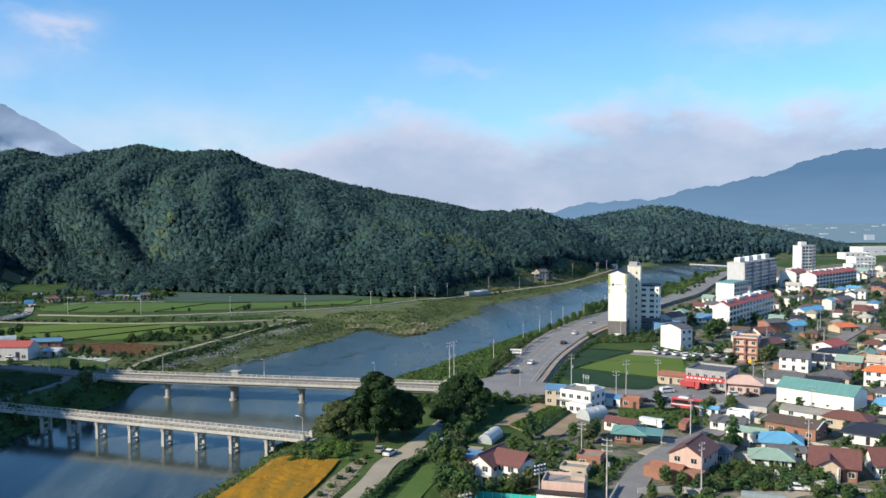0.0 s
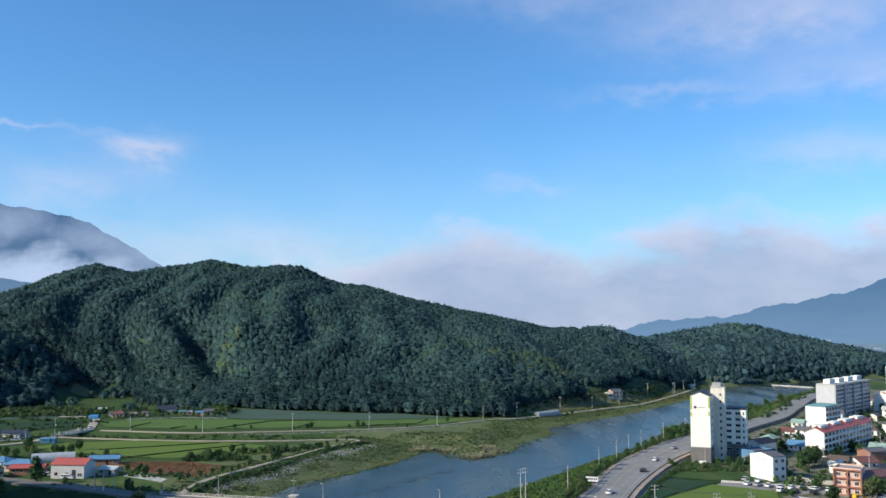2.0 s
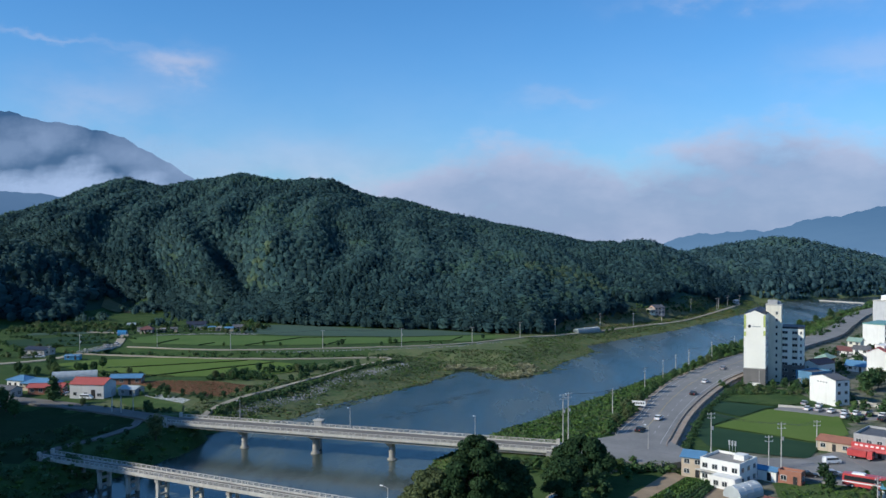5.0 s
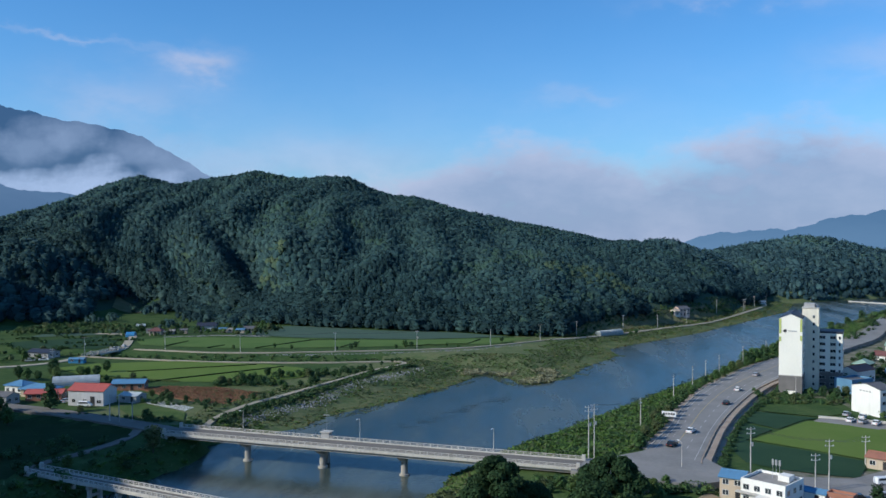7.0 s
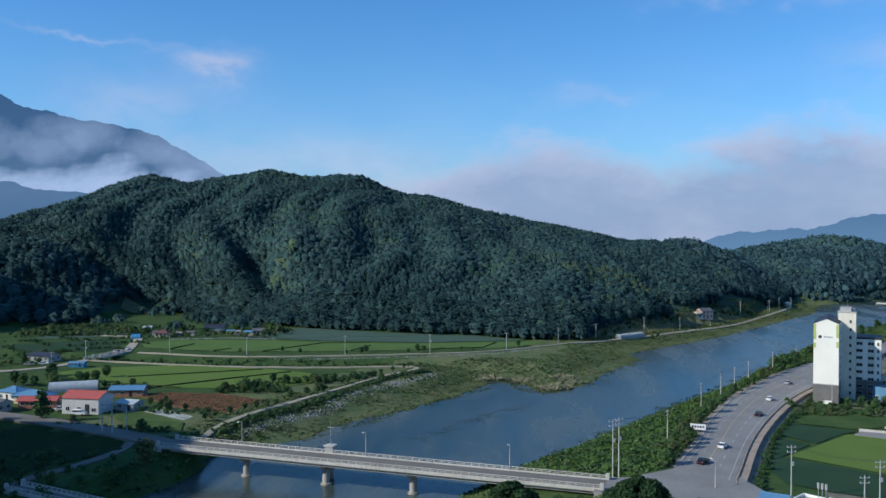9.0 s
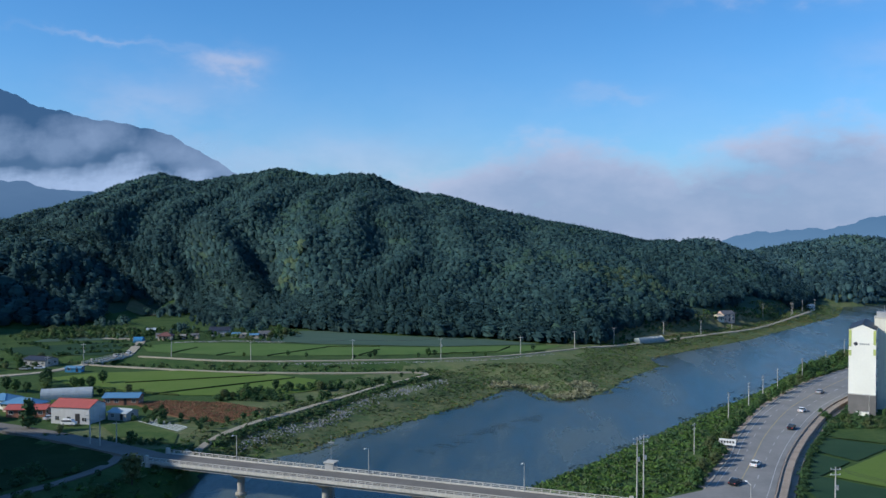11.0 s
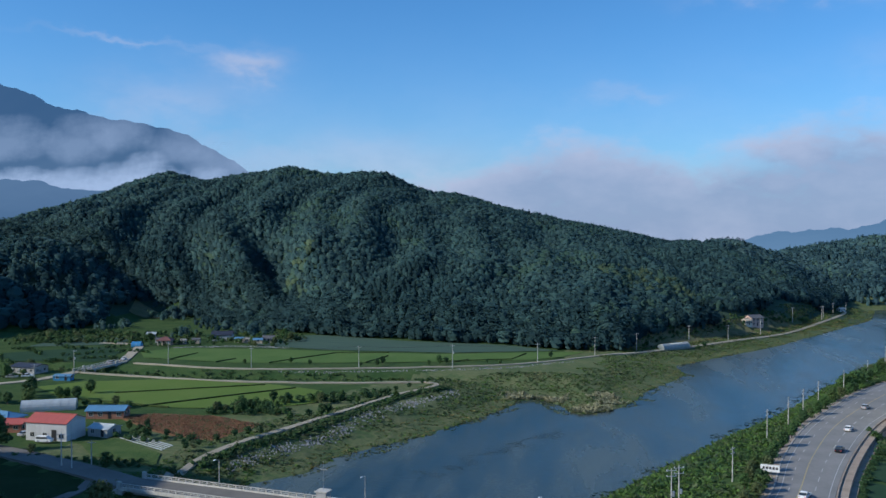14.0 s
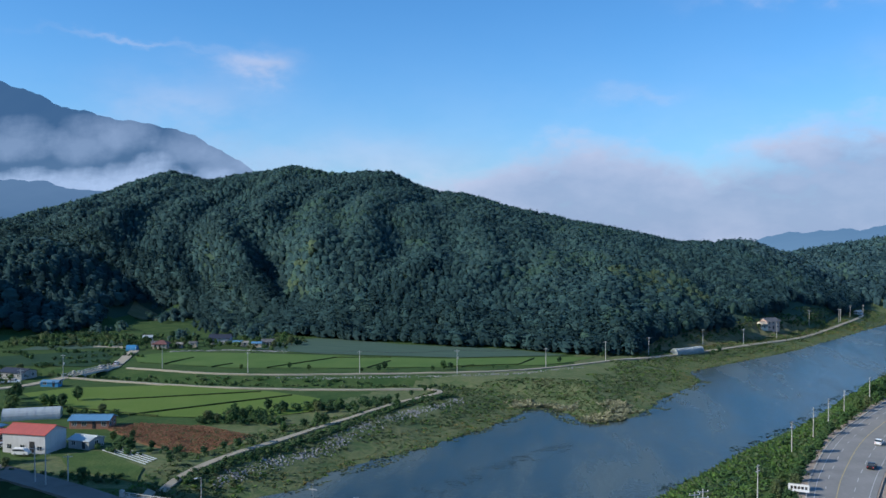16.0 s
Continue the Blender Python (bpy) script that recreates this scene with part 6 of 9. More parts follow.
# --- the tower by the river: gabled slab, dark base, stair shaft, lower wing
def tower():
    x, y, yaw, w = place_front((96.6, 399.6), (104.3, 396.6), 21)
    t = thing("apartment_tower", pose(x, y, 0, 0, 0, yaw), "tall white apartment tower with a dark grey base and lime stripes", "apartment building")
    d, H, pk = 21.0, 28.3, 30.0
    me = Mesh()
    b = [(-w / 2, 6.7), (w / 2, 6.7), (w / 2, H), (0, pk), (-w / 2, H)]
    n = 5
    me.v = [(px, -d / 2, z) for px, z in b] + [(px, d / 2, z) for px, z in b]
    me.f = [tuple(range(n)), tuple(range(2 * n - 1, n - 1, -1))] + [((i + 1) % n, i, n + i, n + (i + 1) % n) for i in range(n)]
    me.m = [0] * 7
    part("wall", me, M["tower_wall"], t)
    part("base", Mesh().box(-w / 2 - 0.05, w / 2 + 0.05, -d / 2 - 0.05, d / 2, -2, 6.7), M["dark_wall"], t, "dark grey base storeys")
    part("roof", roof_gable(w, d, H + 0.05, pk - H, 0.12, "y", 0.12), M["navy_roof"], t)
    part("cornice", Mesh().box(-w / 2 - 0.12, w / 2 + 0.12, -d / 2 - 0.12, -d / 2 + 0.3, 6.55, 6.85), M["concrete_pale"], t)
    for s, z0, z1 in ((-1, 22.6, 28.2), (1, 23.4, 28.2), (-1, 19.6, 21.4), (1, 20.0, 22.0)):
        cx = s * (w / 2 - 0.42)
        part("stripe", Mesh().box(cx - 0.4, cx + 0.4, -d / 2 - 0.09, -d / 2 + 0.1, z0, z1), M["lime"], t, "lime green painted stripe")
    part("sign", Mesh().tube((-2.0, -d / 2 - 0.1, 23.6), (-2.0, -d / 2 + 0.05, 23.6), 0.62, 0.62, 18), M["dark_metal"], t, "round dark emblem")
    for i in range(5):
        part("sign_bar", Mesh().box(-0.8 + i * 0.62, -0.34 + i * 0.62, -d / 2 - 0.08, -d / 2 + 0.05, 23.35, 23.85), M["grey_wall"], t)
    part("porch", Mesh().box(-1.8, 2.2, -d / 2 - 2.2, -d / 2, -1, 1.0), M["tower_wall"], t)
    for k in range(9):
        for i, px in enumerate((-7.5, -2.5)):
            z = 1.1 + k * 2.95
            window(t, on_side("right", w, d, px, z), 0.9, 1.0)
            part("ledge", Mesh().box(-0.8, 0.8, -0.5, 0, 0, 0.14), M["concrete_pale"], t, at=on_side("right", w, d, px, z - 0.25))
    # stair shaft
    sx0, sx1, sy0, sy1 = w / 2 - 1.0, w / 2 + 5.0, 2.0, 8.5
    part("shaft", Mesh().box(sx0, sx1, sy0, sy1, -2, 31.4), M["cream_wall"], t, "cream stair shaft")
    part("shaft_roof", Mesh().box(sx0 - 0.2, sx1 + 0.2, sy0 - 0.2, sy1 + 0.2, 31.4, 31.75), M["concrete_pale"], t)
    part("roof_house", Mesh().box(sx0 + 0.6, sx1 - 1.6, sy0 + 0.6, sy1 - 0.8, 31.75, 33.3), M["grey_wall"], t)
    part("water_tank", Mesh().tube((sx1 - 1.0, sy0 + 3, 31.75), (sx1 - 1.0, sy0 + 3, 33.0), 0.7, 0.7, 12), M["steel"], t)
    part("antenna", Mesh().tube((sx0 + 3, sy0 + 2, 33.3), (sx0 + 3, sy0 + 2, 36), 0.05, 0.03, 5), M["steel"], t)
    for k in range(10):
        window(t, pose(sx0 + 4.2, sy0, 1.6 + k * 2.9), 0.7, 1.1)
    # lower wing
    wx0, wx1, wy0, wy1, wh = w / 2 + 3.6, w / 2 + 13.2, 8.5, 19.0, 21.4
    wing = part("wing", Mesh().box(wx0, wx1, wy0, wy1, 6.4, wh), M["tower_wall"], t, "lower white wing")
    part("wing_base", Mesh().box(wx0 - 0.04, wx1 + 0.04, wy0 - 0.04, wy1, -2, 6.4), M["dark_wall"], t, "dark grey base of the wing")
    part("wing_roof", Mesh().box(wx0 - 0.15, wx1 + 0.15, wy0 - 0.15, wy1 + 0.15, wh, wh + 0.75), M["navy_roof"], t, "dark parapet")
    part("wing_stripe", Mesh().box(wx0 + 5.1, wx0 + 7.4, wy0 - 0.06, wy0 + 0.05, 9.5, 21.0), M["cream_wall"], t)
    for k in range(8):
        for px, ww in ((wx0 + 2.3, 2.2), (wx0 + 6.2, 1.9), (wx1 - 1.0, 0.6)):
            window(t, pose(px, wy0 - 0.06, 0.9 + k * 2.62), ww, 1.05)
        for py in (2.5, 6.5):
            window(t, pose(wx1, wy0 + py, 0.9 + k * 2.62, 0, 0, 90), 1.2, 1.0)


tower()


def slab_block(a, b, depth, h, storeys, cols, label, wall, roof_mt, rh=0.0, stairs=0, name="apartment_block", balcony=True, end_wall=None):
    """A long block of flats: a, b are the ends of the long face that looks right and towards the viewer."""
    x, y, yaw, w = place_front(a, b, depth)
    t = thing(name, pose(x, y, 0, 0, 0, yaw), label, "apartment building")
    if rh:
        part("wall", gable_walls(w, depth, h, rh, "x"), M[wall], t)
        part("roof", roof_gable(w, depth, h, rh, 0.5, "x"), M[roof_mt], t)
    else:
        part("wall", Mesh().box(-w / 2, w / 2, -depth / 2, depth / 2, -1, h), M[wall], t)
        part("roof", Mesh().box(-w / 2 - 0.2, w / 2 + 0.2, -depth / 2 - 0.2, depth / 2 + 0.2, h, h + 0.5), M[roof_mt], t)
    fh = h / storeys
    for k in range(storeys):
        for i in range(cols):
            px = w * ((i + 0.5) / cols - 0.5)
            window(t, on_side("front", w, depth, px, k * fh + 0.75), w / cols * 0.70, fh * 0.55)
        if balcony:
            part("balcony", Mesh().box(-w / 2 + 0.4, w / 2 - 0.4, -depth / 2 - 0.35, -depth / 2, k * fh - 0.1, k * fh + 0.55), M["white_wall"], t)
    for i in range(stairs):
        px = w * ((i + 0.5) / stairs - 0.5)
        z0 = h if not rh else h + rh * 0.35
        part("roof_house", Mesh().box(px - w / stairs * 0.28, px + w / stairs * 0.28, -1.6, 2.4, z0 - 0.4, z0 + (3.4 if not rh else 1.9)), M["white_wall"], t, "white stair head on the roof")
        if not rh:
            part("buttress", Mesh().box(px - w / stairs / 2 - 0.5, px - w / stairs / 2 + 0.5, -depth / 2 - 0.9, -depth / 2, -1, h), M["grey_wall"], t)
    return t


slab_block((160.2, 416.0), (203.5, 465.2), 8.5, 10.8, 4, 14, "four-storey white apartment block with a red roof", "white_wall", "red_roof", 2.0, 4)
slab_block((230.5, 574), (274, 622), 11.5, 20.2, 8, 16, "tall white slab of flats with four stair heads", "pale_grey_wall", "concrete_pale", 0, 4, balcony=False)
slab_block((202.3, 518.5), (217, 534), 11.5, 12.0, 4, 5, "white block of flats with a green flat roof", "white_wall", "teal_roof", 0, 0)
slab_block((289, 592), (338, 630), 12, 10.4, 4, 13, "white apartment block with a red roof", "white_wall", "red_roof", 2.0, 6)
slab_block((284, 612), (299, 628), 12, 10.4, 4, 4, "short white apartment block with a red roof", "white_wall", "red_roof", 2.0, 2)
slab_block((318, 676), (327, 677.5), 12, 26, 10, 3, "slender white and pink apartment tower", "white_wall", "concrete_pale", 0, 1)
slab_block((327.2, 677.5), (335, 688), 12, 26, 10, 3, "shaded flank of the slender apartment tower", "pink_wall", "concrete_pale", 0, 0)


def office_white():
    t, w = house((111.4, 366.7), (116.6, 355.9), 6.5, 8.9, "plain white three-storey building with a low grey gable roof", "white_wall", "gable", "grey_roof", 1.3, "y", 0.2, 3, 0, 2,
                 doors=False, name="office_building", category="building", sides=("right",))
    for i in range(4):
        part("sign_bar", Mesh().box(-2.4 + i * 1.3, -1.7 + i * 1.3, -3.35, -3.22, 7.4, 7.9), M["grey_wall"], t)


office_white()


# --- the near houses of the town
def near_houses():
    t, w = house((14.6, 189.9), (19.6, 186.2), 10, 4.8, "white two-storey house with a maroon cross-gabled roof", "white_wall", "gable", "maroon_roof", 2.0, "y", 0.6, 2, 2, 3)
    part("side_wing", Mesh().box(2.5, 8.3, -2.6, 4.4, -1, 5.0), M["white_wall"], t)
    part("side_roof", roof_gable(7.0, 7.0, 5.0, 2.0, 0.5, "x"), M["maroon_roof"], t, at=pose(5.2, 0.9, 0))
    for k in range(2):
        for px in (4.2, 6.6):
            window(t, pose(px, -2.6, 0.9 + 2.5 * k), 1.3, 1.1)
    part("balcony", Mesh().box(-3.1, 3.1, -6.0, -5.0, 2.4, 2.6), M["concrete_pale"], t)
    house((14.5, 198), (20, 194.5), 6, 3.4, "low shed with a blue sheet roof", "grey_wall", "gable", "blue_roof", 0.8, "x", 0.4, 1, 2, 1, category="shed")
    t, w = house((28.9, 176.2), (37.2, 173.5), 7.0, 3.8, "pink flat-roofed building with a stained roof", "pink_wall", "flat", "flat_roof", storeys=2, cols=3, side_cols=2, category="building", doors=False, sides=("right",))
    part("annex", Mesh().box(-w / 2 - 0.6, w / 2 + 0.3, -6.2, -3.75, -1, 2.6), M["white_wall"], t, "white ground-floor annex")
    part("annex_roof", Mesh().box(-w / 2 - 0.8, w / 2 + 0.5, -6.4, -3.75, 2.6, 2.8), M["dark_metal"], t)
    part("roof_room", Mesh().box(1.2, w / 2 - 0.3, 0.2, 2.6, 3.8, 4.7), M["tan_wall"], t)
    for px, ww in ((-2.4, 2.0), (3.0, 2.0)):
        window(t, pose(px, -6.2, 0.8), ww, 1.1)
    door(t, pose(0.6, -6.2, 0.05))
    t, w = house((60.6, 192.2), (66.6, 187.6), 11.0, 5.3, "pink two-storey house with a maroon gable roof", "pink_wall", "gable", "maroon_roof", 2.2, "y", 0.6, 2, 2, 3)
    part("terrace", Mesh().box(-w / 2 - 4.5, w / 2 + 1.0, -9.5, -5.8, -1, 2.6), M["brick_wall"], t)
    part("terrace_roof", roof_gable(7.0, 3.0, 2.7, 0.6, 0.3, "x"), M["terracotta"], t, at=pose(-3.2, -7.6, 0))
    t, w = house((44.8, 154.4), (50.6, 152.4), 11.0, 3.0, "low white house with a bright orange roof", "white_wall", "gable", "orange_roof", 1.3, "y", 0.5, 1, 3, 4)
    t, w = house((48.0, 258.6), (55.8, 252.0), 9.5, 5.2, "white two-storey villa with a flat roof", "white_wall", "flat", "flat_roof", storeys=2, cols=4, side_cols=3)
    part("canopy", Mesh().box(-w / 2 - 0.8, w / 2 + 0.8, -5.9, -4.75, 2.7, 2.95), M["concrete_pale"], t)
    part("stair_head", Mesh().box(1.0, 3.6, 0.6, 3.4, 5.2, 6.6), M["white_wall"], t)
    for i in range(3):
        part("antenna", Mesh().tube((-0.8 + i * 0.8, 2, 5.2), (-0.8 + i * 0.8, 2, 9.6), 0.05, 0.05, 5).box(-1.0 + i * 0.8, -0.6 + i * 0.8, 1.85, 2.15, 8.3, 9.5), M["steel"], t)
    part("front_block", Mesh().box(-0.5, w / 2 + 0.6, -8.6, -4.75, -1, 3.0), M["white_wall"], t)
    for px in (1.0, 3.2):
        window(t, pose(px, -8.6, 0.9), 1.2, 1.1)
    house((44.2, 262.4), (49.0, 260.2), 6.5, 4.9, "small house with a blue sheet roof", "tan_wall", "gable", "blue_roof", 0.9, "x", 0.4, 2, 2, 2)
    t, w = house((55.0, 219.6), (61.5, 217.2), 6.5, 2.7, "brick house with a wide teal hipped roof", "brick_wall", "hip", "teal_roof", 1.0, over=1.1, cols=3)
    part("lean_to", Mesh().hexa([(w / 2, -3, 2.4), (w / 2 + 5, -3, 2.3), (w / 2 + 5, 4, 2.3), (w / 2, 4, 2.4)], [(w / 2, -3, 2.75), (w / 2 + 5, -3, 2.45), (w / 2 + 5, 4, 2.45), (w / 2, 4, 2.75)]), M["teal_roof"], t)
    for py in (-2.6, 3.6):
        part("post", Mesh().box(w / 2 + 4.6, w / 2 + 4.8, py - 0.1, py + 0.1, -0.5, 2.35), M["steel"], t)
    house((55.4, 233.0), (62.0, 227.4), 4.5, 2.3, "low white outbuilding with a rusty roof", "white_wall", "gable", "maroon_roof", 0.9, "x", 0.4, 1, 3, 1, category="shed")
    t, w = house((116.5, 263.0), (132.3, 246.6), 12, 4.6, "long white warehouse with a teal roof", "white_wall", "gable", "teal_roof", 2.0, "x", 0.35, 1, 0, 1, category="warehouse", name="warehouse", doors=False, sides=())
    for i in range(5):
        part("vent", Mesh().box(-9.0 + i * 4.2, -8.2 + i * 4.2, -6.14, -5.95, 0.6, 1.1), M["dark_metal"], t)
    house((109.0, 244.0), (123.0, 229.8), 5.5, 2.0, "long low white shed with a dull grey roof", "white_wall", "gable", "flat_roof", 0.9, "x", 0.3, 1, 3, 1, category="shed")
    t, w = house((95.5, 286.0), (106.0, 277.6), 13, 5.4, "grey-roofed shop building with a long red signboard", "grey_wall", "flat", "grey_roof", storeys=2, cols=5, side_cols=3, category="shop", name="shop")
    part("signboard", Mesh().box(-w / 2 - 0.3, w / 2 + 0.3, -7.4, -6.6, 2.6, 3.9), M["car_red"], t, "long red signboard")
    for i in range(9):
        part("sign_bar", Mesh().box(-w / 2 + 0.6 + i * 1.35, -w / 2 + 1.4 + i * 1.35, -7.46, -7.38, 3.0, 3.5), M["white_paint"], t)
    part("awning", Mesh().hexa([(-w / 2, -9.4, 2.2), (w / 2 - 4, -9.4, 2.2), (w / 2 - 4, -6.5, 2.7), (-w / 2, -6.5, 2.7)], [(-w / 2, -9.4, 2.35), (w / 2 - 4, -9.4, 2.35), (w / 2 - 4, -6.5, 2.9), (-w / 2, -6.5, 2.9)]), M["car_red"], t, "red awning")
    t, w = house((88.0, 292.0), (95.0, 286.5), 6, 2.8, "low workshop with a rusty red roof", "tan_wall", "gable", "terracotta", 0.9, "x", 0.5, 1, 3, 2, category="workshop")
    house((105.6, 274.5), (114.2, 270.2), 8, 3.6, "pink shop with a shallow hipped roof", "pink_wall", "hip", "pink_wall", 1.9, over=1.2, cols=4, category="shop", name="shop")
    house((89.5, 210.0), (97.5, 206.4), 7.0, 2.6, "low house with a bright blue hipped roof", "white_wall", "hip", "cyan_roof", 1.7, over=1.0)
    house((88.0, 203.6), (96.0, 200.2), 3.6, 2.2, "low grey-roofed side building", "white_wall", "gable", "grey_roof", 0.8, "x", 0.4)
    house((81.5, 196.8), (89.5, 193.6), 6.2, 2.6, "low house with a faded green hipped roof", "white_wall", "hip", "pale_green_roof", 1.5, over=0.9)
    t, w = house((97.5, 227.0), (106.5, 217.0), 7.5, 3.4, "brick house with a brown white-edged stepped roof", "brick_wall", "gable", "brown_roof", 1.2, "x", 0.5, 1, 4, 2)
    for s in (-1, 1):
        part("verge", Mesh().hexa([(w / 2 + 0.5, s * 4.25, 3.2), (w / 2 + 0.75, s * 4.25, 3.2), (w / 2 + 0.75, 0, 4.6), (w / 2 + 0.5, 0, 4.6)][::s],
                                  [(w / 2 + 0.5, s * 4.25, 3.55), (w / 2 + 0.75, s * 4.25, 3.55), (w / 2 + 0.75, 0, 4.95), (w / 2 + 0.5, 0, 4.95)][::s]), M["white_paint"], t, "white verge board")
    t, w = house((92.0, 189.0), (100.2, 184.6), 8.4, 3.5, "brick house with a large maroon tiled roof", "brick_wall", "gable", "maroon_roof", 2.5, "x", 0.9, 1, 4, 2)
    part("cross_roof", roof_gable(5.0, 4.0, 3.5, 1.6, 0.6, "y"), M["maroon_roof"], t, at=pose(-1.0, -4.4, 0))
    part("porch_wall", gable_walls(4.6, 3.6, 3.5, 1.5, "y"), M["tan_wall"], t, at=pose(-1.0, -4.4, 0))
    for px in (-2.8, 0.8):
        part("column", Mesh().box(px - 0.15, px + 0.15, -6.5, -6.2, 0, 3.4), M["white_paint"], t)
    t, w = house((106, 187.5), (116, 185.0), 9, 3.2, "house with a maroon tiled roof and white porch", "white_wall", "gable", "maroon_roof", 2.4, "x", 0.8, 1, 4, 2)
    house((113.6, 216.6), (122.5, 209.0), 8, 2.9, "white house with a navy tiled roof", "white_wall", "hip", "navy_roof", 1.9, over=0.9)
    house((69, 203.5), (76, 198.5), 7, 3.0, "grey-roofed cottage behind a wall", "grey_wall", "hip", "grey_roof", 1.5, over=0.8)
    house((84, 231), (91, 225.5), 5, 2.6, "low white cottage with a grey roof", "white_wall", "gable", "grey_roof", 1.0, "x", 0.5)
    house((92, 240), (97, 236), 4, 2.4, "small white flat-roofed gatehouse", "white_wall", "flat", "concrete_pale", cols=2, side_cols=1)
    house((85, 222), (93, 216), 4.5, 2.4, "low outbuilding with a faded green roof", "white_wall", "gable", "pale_green_roof", 0.7, "x", 0.4)
    house((116, 232), (124, 224), 7, 3.0, "tan cottage with a brown roof", "tan_wall", "hip", "maroon_roof", 1.5)
    house((41.0, 199.5), (46.0, 197), 5, 2.5, "brick shed with a flat stained roof", "brick_wall", "flat", "flat_roof", cols=2, side_cols=2, category="shed")
    house((35.5, 191.5), (41, 189), 4.5, 2.3, "old shed with a patched roof", "tan_wall", "flat", "flat_roof", cols=2, side_cols=1, category="shed")
    house((86.4, 246.2), (90.6, 243.0), 2.4, 2.3, "small white cabin with a blue roof", "white_wall", "gable", "cyan_roof", 0.4, "x", 0.4, 1, 2, 1, category="cabin")
    house((60.5, 262), (66, 257.5), 3.5, 2.5, "pale cabin with a blue roof", "white_wall", "gable", "blue_roof", 0.5, "x", 0.3, 1, 2, 1, category="cabin")
    house((66.5, 257.8), (71, 254.5), 3.0, 2.6, "small rusty roadside kiosk", "terracotta", "flat", "flat_roof", cols=2, side_cols=1, category="kiosk")
    # orange building with balconies
    t, w = house((129.5, 331.5), (137.0, 327.0), 10, 8.8, "three-storey orange-trimmed building with balconies", "pink_wall", "flat", "flat_roof", storeys=3, cols=3, side_cols=3, category="building", doors=False)
    for k in range(4):
        part("band", Mesh().box(-w / 2 - 0.3, w / 2 + 0.3, -5.9, -5.0, 2.9 * k + 0.0, 2.9 * k + 0.35), M["terracotta"], t, "orange-brown floor band")
    for px in (-w / 2, 0, w / 2):
        part("pilaster", Mesh().box(px - 0.25, px + 0.25, -5.95, -5.02, 0, 9.0), M["terracotta"], t)
    house((137.5, 328.5), (153, 338.5), 8, 5.8, "two-storey brick building with a maroon roof", "brick_wall", "gable", "maroon_roof", 1.4, "x", 0.7, 2, 5, 2, category="building")
    house((123, 398), (133, 404), 8, 4.5, "workshop with blue sheet walls", "blue_roof", "flat", "grey_roof", cols=4, side_cols=2, category="workshop")
    house((133, 420), (143, 428), 8, 5.0, "white building with a maroon roof", "white_wall", "gable", "maroon_roof", 1.6, "x", 0.4, 1, 4, 2)


near_houses()


